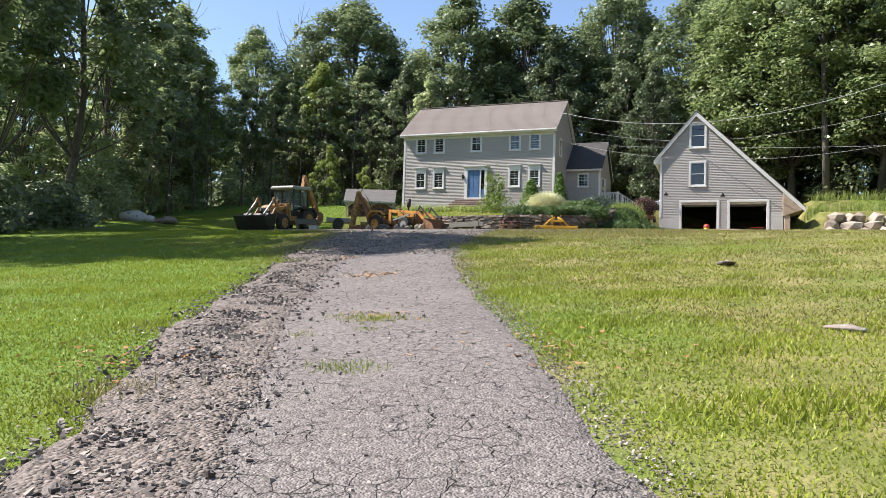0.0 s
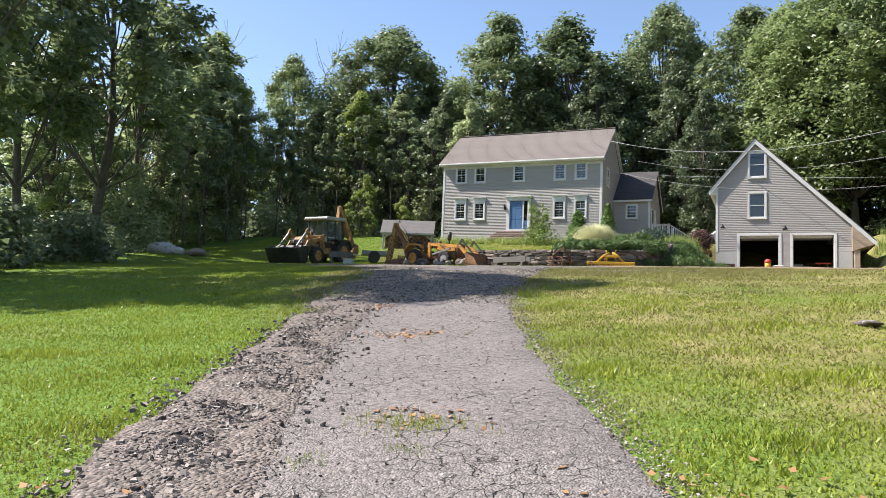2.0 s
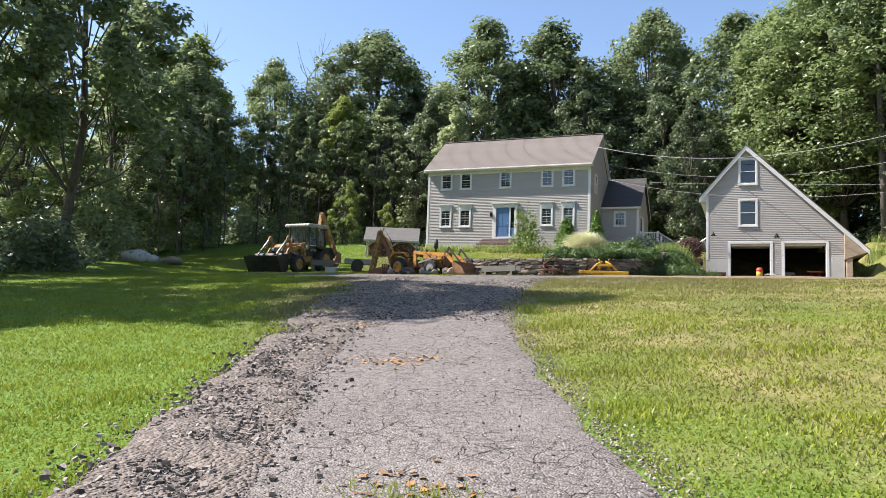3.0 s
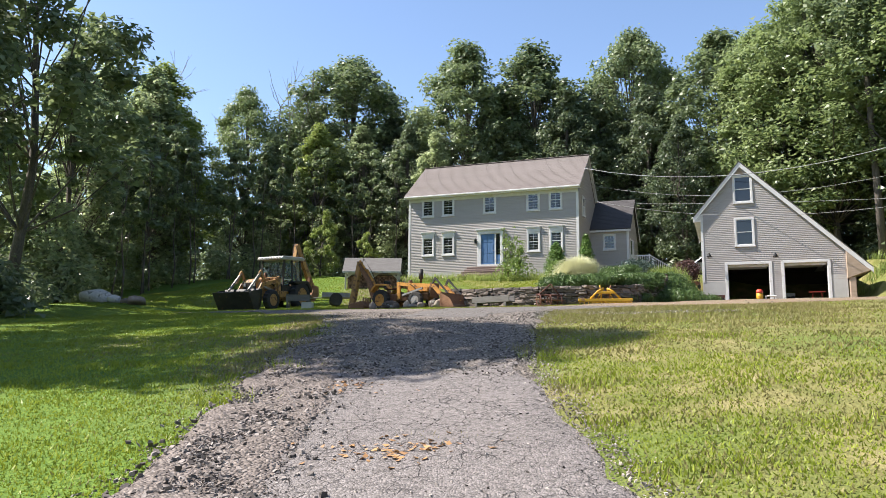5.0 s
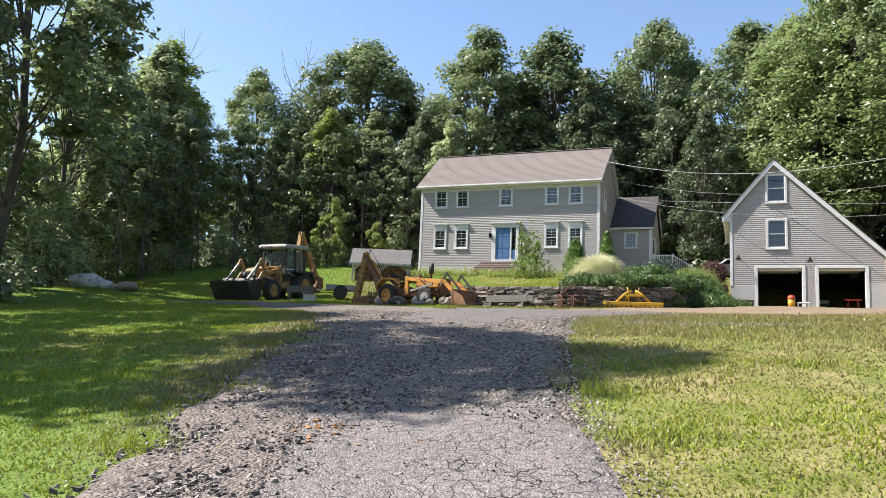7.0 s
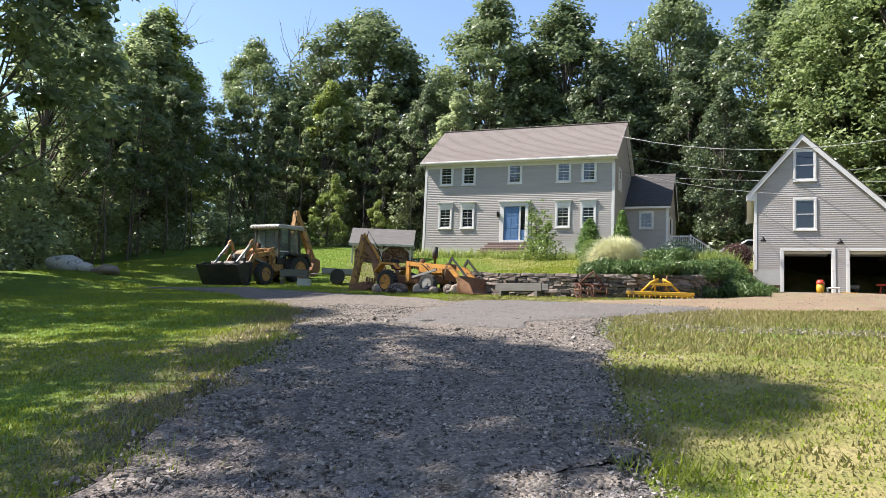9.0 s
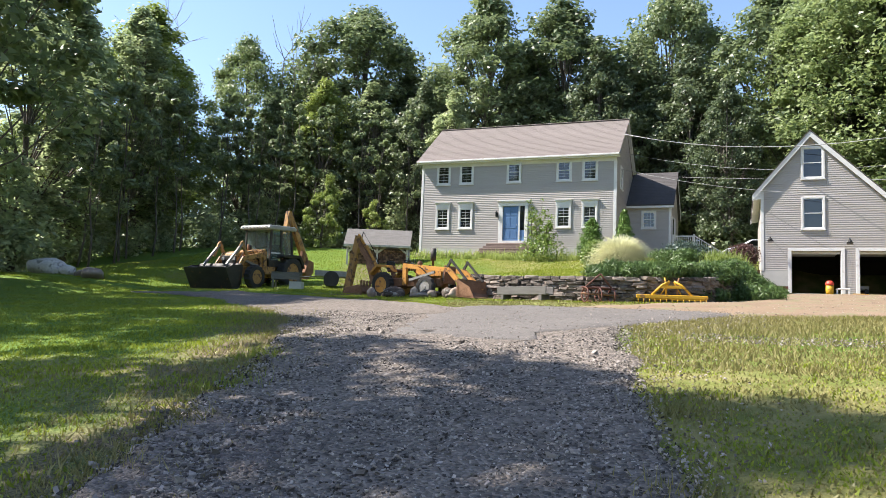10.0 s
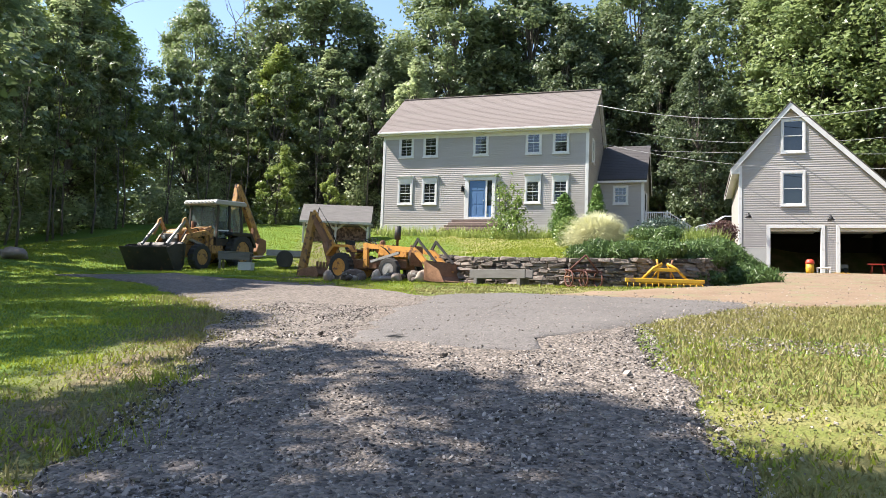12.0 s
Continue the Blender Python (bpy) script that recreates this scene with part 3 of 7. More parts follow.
def build_house():
    h = thing("house", "two-storey house in grey clapboard with white trim and brown shingle roof", "house")
    wall = new("wall")
    wall.parent = h
    # shell with its thickness
    prism("gable_wall", [(0, -0.3), (HD, -0.3), (HD, EZ - 0.1), (HD / 2, RZ - 0.18), (0, EZ - 0.1)], HX1 - 0.2, HX1, M_SIDING, wall, axis="x")
    prism("gable_wall", [(0, -0.3), (HD, -0.3), (HD, EZ - 0.1), (HD / 2, RZ - 0.18), (0, EZ - 0.1)], HX0, HX0 + 0.2, M_SIDING, wall, axis="x")
    box("front_wall", (HX0 + 0.2, 0, -0.3), (HX1 - 0.2, 0.2, EZ - 0.1), M_SIDING, wall)
    box("rear_wall", (HX0 + 0.2, HD - 0.2, -0.3), (HX1 - 0.2, HD, EZ - 0.1), M_SIDING, wall)
    box("foundation", (HX0 - 0.02, -0.03, -0.9), (HX1 + 0.02, HD + 0.02, SB), M_CONC, h, "grey concrete foundation")
    holes = [(a + 0.02, b - 0.02, 4.50, 5.9) for a, b in UPPER] + [(a, b, 1.62, 3.38) for a, b in LOWER] + [(5.15, 7.0, 0.70, 3.38)]
    lo, hi = (lambda z: HX0 + 0.13), (lambda z: HX1 - 0.13)
    clapboards(wall, lambda za, zb: cut_runs(lo, hi, holes, za, zb) if za < EZ - 0.2 else None, SB, 0.115, 0, M_SIDING)
    # the gable that faces the garage
    side = new("side_boards")
    side.parent = h
    z = SB
    while z < RZ - 0.5:
        y0, y1 = 0.13, HD - 0.13
        if z > EZ - 0.3:
            k = (z + 0.12 - (EZ - 0.1)) / (RZ - EZ) * HD / 2
            y0, y1 = max(y0, k + 0.2), min(y1, HD - k - 0.2)
        bm = bmesh.new()
        v = [bm.verts.new(p) for p in ((HX1 + 0.028, y0, z), (HX1 + 0.028, y1, z), (HX1 + 0.005, y1, z + 0.12), (HX1 + 0.005, y0, z + 0.12), (HX1, y0, z), (HX1, y1, z))]
        bm.faces.new(v[:4]), bm.faces.new((v[0], v[4], v[5], v[1]))
        part("clapboard", bm, M_SIDING, side)
        z += 0.115
    # trim
    for x0, x1 in ((HX0 - 0.025, HX0 + 0.13), (HX1 - 0.13, HX1 + 0.0)):
        box("corner_board", (x0, -0.045, SB - 0.25), (x1, 0.0, EZ - 0.25), M_TRIM, h, bevel=0.005)
    box("corner_board", (HX1, -0.045, SB - 0.1), (HX1 + 0.045, 0.13, EZ - 0.25), M_TRIM, h, bevel=0.005)
    box("frieze", (HX0 - 0.02, -0.05, EZ - 0.30), (HX1 + 0.02, 0.0, EZ - 0.06), M_TRIM, h)
    box("soffit", (HX0 - 0.25, -0.36, EZ - 0.06), (HX1 + 0.22, 0.0, EZ - 0.02), M_TRIM, h)
    box("fascia", (HX0 - 0.25, -0.39, EZ - 0.10), (HX1 + 0.22, -0.36, EZ + 0.07), M_TRIM, h)
    box("gutter", (HX0 - 0.25, -0.50, EZ - 0.03), (HX1 + 0.22, -0.39, EZ + 0.08), M_TRIM, h, bevel=0.02)
    s = (RZ - EZ) / (HD / 2 + 0.4)
    for x0, x1 in ((HX1 + 0.0, HX1 + 0.035),):
        prism("rake_board", [(-0.36, EZ - 0.08), (HD / 2, RZ - 0.12), (HD + 0.36, EZ - 0.08), (HD + 0.36, EZ + 0.10), (HD / 2, RZ + 0.04), (-0.36, EZ + 0.10)], x0 + 0.16, x1 + 0.16, M_TRIM, h, axis="x")
        prism("rake_soffit", [(-0.36, EZ - 0.02), (HD / 2, RZ - 0.06), (HD + 0.36, EZ - 0.02), (HD + 0.36, EZ + 0.02), (HD / 2, RZ), (-0.36, EZ + 0.02)], x0, x1 + 0.125, M_TRIM, h, axis="x")
    prism("rake_board", [(-0.36, EZ - 0.08), (HD / 2, RZ - 0.12), (HD + 0.36, EZ - 0.08), (HD + 0.36, EZ + 0.10), (HD / 2, RZ + 0.04), (-0.36, EZ + 0.10)], HX0 - 0.20, HX0 - 0.165, M_TRIM, h, axis="x")
    roof = prism("roof", [(-0.40, EZ + 0.05), (HD / 2, RZ + 0.0), (HD + 0.40, EZ + 0.05), (HD + 0.40, EZ + 0.10), (HD / 2, RZ + 0.06), (-0.40, EZ + 0.10)], HX0 - 0.24, HX1 + 0.22, M_ROOF, h, "weathered brown asphalt shingle roof", axis="x")
    shingle_roof(roof, HX0 - 0.25, HX1 + 0.23, (-0.43, EZ + 0.09), (HD / 2, RZ + 0.075), M_ROOF)
    box("ridge_cap", (HX0 - 0.26, HD / 2 - 0.14, RZ + 0.05), (HX1 + 0.24, HD / 2 + 0.14, RZ + 0.11), M_ROOF, roof, bevel=0.03)
    for a, b in UPPER:
        window_unit(h, a, b, 4.52, 5.88, 0)
    for a, b in LOWER:
        window_unit(h, a, b, 1.66, 3.37, 0, cap=0.34)
    # side window in the upper gable
    g = new("window")
    g.parent = h
    g.matrix_basis = Matrix.Translation((HX1, 0, 0)) @ pose(0, 0, 0, 0, 0, 90)
    window_unit(g, 1.55, 2.45, 4.3, 5.7, 0)
    # entrance
    d = new("door")
    d.parent = h
    for lo, hi in (((5.14, 0.74), (5.40, 3.05)), ((6.80, 0.74), (7.0, 3.05))):
        box("pilaster", (lo[0], -0.10, lo[1]), (hi[0], 0.02, hi[1]), M_TRIM, d, bevel=0.012)
    bm = bmesh.new()
    add_box(bm, (5.10, -0.11, 3.05), (7.04, 0.02, 3.28)), add_box(bm, (5.05, -0.18, 3.28), (7.09, 0.02, 3.34)), add_box(bm, (5.02, -0.21, 3.34), (7.12, 0.02, 3.40))
    part("head_cap", bm, M_TRIM, d)
    box("threshold", (5.40, -0.14, 0.74), (6.80, 0.02, 0.88), M_TRIM, d)
    box("mullion", (6.40, -0.07, 0.88), (6.50, 0.02, 3.05), M_TRIM, d)
    slab = box("door_leaf", (5.42, -0.03, 0.89), (6.39, 0.015, 3.03), M_DOORBLUE, d, "blue painted front door")
    for px in (5.52, 5.94):
        for z0, z1 in ((1.02, 1.55), (1.65, 2.35), (2.45, 2.92)):
            box("panel", (px, -0.042, z0), (px + 0.35, -0.028, z1), M_DOORBLUE, slab, bevel=0.006)
    tube("door_knob", [(6.30, -0.03, 1.86), (6.30, -0.07, 1.86), (6.30, -0.10, 1.86)], [0.02, 0.02, 0.03], M_TRIM, slab)
    box("sidelight", (6.50, -0.01, 1.55), (6.80, 0.012, 3.03), M_GLASS, d)
    box("panel", (6.50, -0.03, 0.89), (6.80, 0.012, 1.55), M_DOORBLUE, d)
    for x in (5.02, 7.14):
        lamp = new("wall_lantern")
        lamp.parent = h
        box("bracket", (x - 0.03, -0.06, 2.42), (x + 0.03, 0.0, 2.56), M_BLACK, lamp)
        box("lantern_glass", (x - 0.07, -0.19, 2.38), (x + 0.07, -0.06, 2.62), M_GLASS, lamp, bevel=0.01)
        prism("lantern_cap", [(x - 0.09, 2.62), (x + 0.09, 2.62), (x, 2.74)], -0.21, -0.04, M_BLACK, lamp)
    # the low wing behind
    AX0, AX1, AY0, AY1, AE, AR = HX1 + 0.03, 15.05, 4.6, 10.6, 3.55, 6.25
    am = (AY0 + AY1) / 2
    w = new("wing")
    w.parent = h
    box("front_wall", (AX0, AY0, -0.6), (AX1 - 0.2, AY0 + 0.2, AE), M_SIDING, w)
    prism("gable_wall", [(AY0, -0.6), (AY1, -0.6), (AY1, AE), (am, AR - 0.1), (AY0, AE)], AX1 - 0.2, AX1, M_SIDING, w, axis="x")
    holes = [(13.24, 14.16, 2.2, 3.35)]
    clapboards(w, lambda za, zb: cut_runs(lambda z: AX0 + 0.02, lambda z: AX1 - 0.12, holes, za, zb) if za < AE - 0.15 else None, 0.3, 0.115, AY0, M_SIDING)
    z = 0.4
    while z < AR - 0.5:
        k = max(0.0, (z + 0.12 - AE) / (AR - AE) * (am - AY0))
        bm = bmesh.new()
        y0, y1 = AY0 + 0.12 + k, AY1 - 0.12 - k
        v = [bm.verts.new(p) for p in ((AX1 + 0.028, y0, z), (AX1 + 0.028, y1, z), (AX1 + 0.005, y1, z + 0.12), (AX1 + 0.005, y0, z + 0.12), (AX1, y0, z), (AX1, y1, z))]
        bm.faces.new(v[:4]), bm.faces.new((v[0], v[4], v[5], v[1]))
        part("clapboard", bm, M_SIDING, w)
        z += 0.115
    box("corner_board", (AX1 - 0.12, AY0 - 0.045, 0.2), (AX1 + 0.045, AY0 + 0.1, AE), M_TRIM, w, bevel=0.005)
    box("fascia", (AX0, AY0 - 0.32, AE - 0.05), (AX1 + 0.2, AY0 - 0.26, AE + 0.12), M_TRIM, w)
    box("soffit", (AX0, AY0 - 0.26, AE - 0.02), (AX1 + 0.2, AY0, AE + 0.02), M_TRIM, w)
    prism("rake_board", [(AY0 - 0.3, AE + 0.02), (am, AR + 0.0), (AY1 + 0.3, AE + 0.02), (AY1 + 0.3, AE + 0.16), (am, AR + 0.14), (AY0 - 0.3, AE + 0.16)], AX1 + 0.16, AX1 + 0.2, M_TRIM, w, axis="x")
    wr = prism("roof", [(AY0 - 0.33, AE + 0.08), (am, AR + 0.1), (AY1 + 0.33, AE + 0.08), (AY1 + 0.33, AE + 0.15), (am, AR + 0.17), (AY0 - 0.33, AE + 0.15)], AX0, AX1 + 0.22, M_ROOFDARK, w, "dark charcoal shingle roof", axis="x")
    shingle_roof(wr, AX0, AX1 + 0.23, (AY0 - 0.35, AE + 0.14), (am, AR + 0.18), M_ROOFDARK)
    window_unit(w, 13.24, 14.16, 2.2, 3.35, AY0, grid=(3, 2))
    g = new("window")
    g.parent = w
    g.matrix_basis = Matrix.Translation((AX1, 0, 0)) @ pose(0, 0, 0, 0, 0, 90)
    window_unit(g, 6.7, 7.5, 1.9, 3.2, 0)
    g2 = new("side_door")
    g2.parent = w
    box("casing", (AX1 + 0.0, 5.3, 0.9), (AX1 + 0.06, 6.3, 3.1), M_TRIM, g2)
    box("door_glass", (AX1 + 0.05, 5.42, 1.1), (AX1 + 0.075, 6.18, 2.98), M_GLASS, g2)
    return h


M_BLACK = mat("black_metal", (0.012, 0.012, 0.012), (0.03, 0.03, 0.03), 5, 0.5, 0.3, bump=0.1)
build_house()


# ---- garage ----
GY, GD = -1.32, 8.5
APX, APZ = 22.58, 6.22
GL, GR = 20.2, 28.15
SLL, SLR = 1.2, 0.985


def build_garage():
    g = thing("garage", "grey clapboard saltbox garage with two open doors and long roof", "garage")
    zl, zr = APZ - (APX - GL) * SLL, APZ - (GR - APX) * SLR
    doors = [(21.65, 24.0), (24.82, 27.17)]
    dtop, base = 0.10, -2.15
    wall = new("wall")
    wall.parent = g
    # front wall in upright pieces round the door openings
    def top(x):
        return APZ - (APX - x) * SLL if x < APX else APZ - (x - APX) * SLR
    for a, b, z0 in ((GL, 21.65, base), (24.0, 24.82, base), (27.17, GR, base), (21.65, APX, dtop), (APX, 24.0, dtop), (24.82, 27.17, dtop)):
        prism("front_wall", [(a, z0), (b, z0), (b, top(b) - 0.02), (a, top(a) - 0.02)], GY, GY + 0.2, M_SIDING, wall)
    box("side_wall", (GL, GY + 0.2, base), (GL + 0.2, GY + GD, zl), M_SIDING, wall)
    box("side_wall", (GR - 0.2, GY + 0.2, base), (GR, GY + GD, zr), M_SIDING, wall)
    prism("rear_wall", [(GL, base), (GR, base), (GR, zr), (APX, APZ), (GL, zl)], GY + GD, GY + GD + 0.2, M_SIDING, wall)
    box("garage_floor", (GL, GY, base - 0.2), (GR, GY + GD, base + 0.03), M_CONC, g)
    # loft and lining coloured dark to stand for shade inside the bays
    box("loft_floor", (GL + 0.2, GY + 0.2, 0.45), (GR - 0.9, GY + GD, 0.6), M_SHADEDIN, g)
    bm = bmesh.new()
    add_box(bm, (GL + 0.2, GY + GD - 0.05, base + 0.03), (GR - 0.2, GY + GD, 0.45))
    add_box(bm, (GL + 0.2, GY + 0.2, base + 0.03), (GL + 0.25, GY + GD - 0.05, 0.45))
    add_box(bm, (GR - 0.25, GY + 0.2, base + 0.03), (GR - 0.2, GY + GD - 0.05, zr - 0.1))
    part("shade_lining", bm, M_SHADEDIN, g)
    box("foundation", (GL - 0.03, GY - 0.03, base - 0.3), (21.48, GY + 0.1, -0.92), M_CONC, g)
    box("foundation", (27.35, GY - 0.03, base - 0.3), (GR + 0.03, GY + 0.1, -0.70), M_CONC, g)
    box("foundation", (GL - 0.03, GY + 0.1, base - 0.3), (GL + 0.05, GY + GD, -0.92), M_CONC, g)
    holes = [(22.14, 23.28, 3.9, 5.66), (22.14, 23.28, 1.22, 2.98), (21.5, 24.15, -3, 0.24), (24.66, 27.32, -3, 0.24)]
    lo = lambda z: max(GL + 0.12, APX - (APZ - 0.12 - z) / SLL)
    hi = lambda z: min(GR, APX + (APZ - 0.12 - z) / SLR)
    clapboards(wall, lambda za, zb: (cut_runs(lo, hi, holes, za, zb) if za > -0.93 else cut_runs(lo, lambda z: 28.1, holes, za, zb)) if zb < APZ - 0.3 else None, -0.92, 0.115, GY, M_SIDING)
    clapboards(wall, lambda za, zb: [((24.15, 24.66), (24.15, 24.66))] if zb < -0.90 else None, base + 0.08, 0.115, GY, M_SIDING)
    box("corner_board", (GL - 0.03, GY - 0.05, -0.95), (GL + 0.12, GY, zl - 0.05), M_TRIM, g, bevel=0.005)
    box("corner_board", (GL - 0.03, GY, -0.95), (GL, GY + 0.14, zl - 0.05), M_TRIM, g)
    # overhanging roof with rake boards
    ex, ez = 19.78, APZ - (APX - 19.78) * SLL
    tx, tz = 29.5, APZ - (29.5 - APX) * SLR
    roof = new("roof")
    roof.parent = g
    t = 0.16
    for (x, z) in ((ex, ez), (tx, tz)):
        out = [(x, z + 0.12), (APX, APZ + 0.12), (APX, APZ + 0.12 + t), (x, z + 0.12 + t)]
        prism("roof_slope", out, GY - 0.16, GY + GD + 0.4, M_ROOF if x < APX else M_ROOFGREY, roof, "weathered grey-brown shingle slope")
        for y0 in (GY - 0.20, GY + GD + 0.40):
            prism("rake_board", [(x - (0.02 if x < APX else -0.02), z - 0.06), (APX, APZ - 0.06), (APX, APZ + 0.25), (x - (0.02 if x < APX else -0.02), z + 0.25)], y0, y0 + 0.045, M_TRIM, g)
        prism("rake_soffit", [(x, z + 0.06), (APX, APZ + 0.06), (APX, APZ + 0.115), (x, z + 0.115)], GY - 0.16, GY, M_TRIM, g)
    prism("shingle_edge", [(ex, ez + 0.28), (APX, APZ + 0.285), (tx, tz + 0.28), (tx, tz + 0.32), (APX, APZ + 0.335), (ex, ez + 0.32)], GY - 0.23, GY + GD + 0.42, M_ROOFGREY, roof)
    # boxed eaves
    prism("eave_box", [(ex + 0.04, ez - 0.02), (GL, ez + 0.02), (GL, zl), (ex + 0.04, ez + 0.10)], GY - 0.16, GY + GD, M_TRIM, g)
    prism("gable_vent", [(APX - 0.26, 5.72), (APX + 0.30, 5.72), (APX + 0.05, 6.0), (APX - 0.05, 6.0)], GY - 0.045, GY, M_SOFFITTAN, g)
    # weathered plywood under the low end of the roof
    prism("plywood_end", [(GR, -0.95), (GR + 0.5, -0.75), (tx - 0.1, tz + 0.1), (tx - 0.5, tz + 0.4), (GR, zr - 0.05)], GY - 0.25, GY + 2.5, M_SOFFITTAN, g, "weathered tan plywood under the eave", bevel=0.02)
    box("eave_post", (GR + 0.1, GY - 0.2, -2.5), (GR + 0.45, GY + 0.4, -0.85), M_SOFFITTAN, g, bevel=0.03)
    window_unit(g, 22.14, 23.28, 3.92, 5.66, GY, grid=(1, 1))
    window_unit(g, 22.14, 23.28, 1.23, 2.98, GY, grid=(1, 1))
    for a, b in doors:
        d = new("door_frame")
        d.parent = g
        for lo_, hi_ in (((a - 0.16, base + 0.03), (a, dtop)), ((b, base + 0.03), (b + 0.16, dtop)), ((a - 0.16, dtop), (b + 0.16, dtop + 0.15))):
            box("casing", (lo_[0], GY - 0.06, lo_[1]), (hi_[0], GY + 0.01, hi_[1]), M_TRIM, d, bevel=0.006)
        box("jamb", (a, GY, base + 0.03), (a + 0.025, GY + 0.2, dtop), M_TRIM, d)
        box("jamb", (b - 0.025, GY, base + 0.03), (b, GY + 0.2, dtop), M_TRIM, d)
        dd = new("overhead_door")
        dd.parent = g
        for i in range(4):
            box("door_panel", (a + 0.04, GY + 0.35 + i * 0.56, dtop - 0.02), (b - 0.04, GY + 0.35 + i * 0.56 + 0.55, dtop + 0.03), M_TRIM, dd, bevel=0.008)
        box("door_edge", (a + 0.03, GY + 0.22, dtop - 0.14), (b - 0.03, GY + 0.27, dtop + 0.0), M_TRIM, dd)
    for x, z in ((20.62, 0.75), (24.36, 0.62)):
        lamp = new("barn_lamp")
        lamp.parent = g
        tube("arm", [(x, GY, z), (x, GY - 0.16, z + 0.10), (x, GY - 0.40, z + 0.03)], 0.022, M_BLACK, lamp)
        tube("shade", [(x, GY - 0.40, z + 0.06), (x, GY - 0.42, z - 0.06), (x, GY - 0.43, z - 0.17)], [0.04, 0.10, 0.17], M_BLACK, lamp)
    return g


M_ROOFGREY = mat("grey_shingle", (0.075, 0.068, 0.06), (0.15, 0.135, 0.12), 0.8, 0.9, bump=0.5, fine=25)
M_SOFFITTAN = mat("weathered_plywood", (0.28, 0.21, 0.15), (0.45, 0.35, 0.26), 2, 0.8, bump=0.2, stretch=(1, 1, 4))
build_garage()


# ---- trees ----
def leaf_cloud(centres, radii, per, size, rng, flat=0.75, up=0.55, single=False):
    """Kite-shaped leaf sprays (or single three-cornered leaves) round many clump centres, as arrays of corners."""
    k = len(centres)
    c = np.repeat(np.asarray(centres, float), per, axis=0)
    r = np.repeat(np.asarray(radii, float), per)
    n = len(c)
    d = rng.normal(size=(n, 3))
    d /= np.linalg.norm(d, axis=1)[:, None]
    rad = r * rng.random(n) ** 0.42 * (0.8 + 0.5 * rng.random(n))
    p = c + d * rad[:, None] * np.array([1, 1, flat])
    nrm = d * 0.6 + np.array([0, 0, up]) + rng.normal(size=(n, 3)) * 0.45
    nrm /= np.linalg.norm(nrm, axis=1)[:, None]
    t = np.cross(nrm, rng.normal(size=(n, 3)))
    t /= np.linalg.norm(t, axis=1)[:, None]
    b = np.cross(nrm, t)
    s = (size * (0.6 + 0.8 * rng.random(n)))[:, None]
    if single:
        v = np.stack([p - t * s * 0.62, p + b * s * 0.46 + t * s * 0.4 - nrm * s * 0.1, p - b * s * 0.46 + t * s * 0.5], axis=1)
    else:
        v = np.stack([p - t * s * 0.6, p + b * s * 0.42 - nrm * s * 0.12, p + t * s * 0.7, p - b * s * 0.42 - nrm * s * 0.12], axis=1)
    return v.reshape(-1, 3)


def quads_mesh(name, v, material):
    me = bpy.data.meshes.new(name)
    n = len(v)
    me.vertices.add(n)
    me.vertices.foreach_set("co", v.astype(np.float32).ravel())
    me.loops.add(n)
    me.loops.foreach_set("vertex_index", np.arange(n, dtype=np.int32))
    me.polygons.add(n // 4)
    me.polygons.foreach_set("loop_start", np.arange(0, n, 4, dtype=np.int32))
    me.polygons.foreach_set("loop_total", np.full(n // 4, 4, dtype=np.int32))
    me.materials.append(material)
    me.update(calc_edges=True)
    return me


def tris_mesh(name, v, material):
    me = bpy.data.meshes.new(name)
    n = len(v)
    me.vertices.add(n)
    me.vertices.foreach_set("co", v.astype(np.float32).ravel())
    me.loops.add(n)
    me.loops.foreach_set("vertex_index", np.arange(n, dtype=np.int32))
    me.polygons.add(n // 3)
    me.polygons.foreach_set("loop_start", np.arange(0, n, 3, dtype=np.int32))
    me.polygons.foreach_set("loop_total", np.full(n // 3, 3, dtype=np.int32))
    me.materials.append(material)
    me.update(calc_edges=True)
    return me


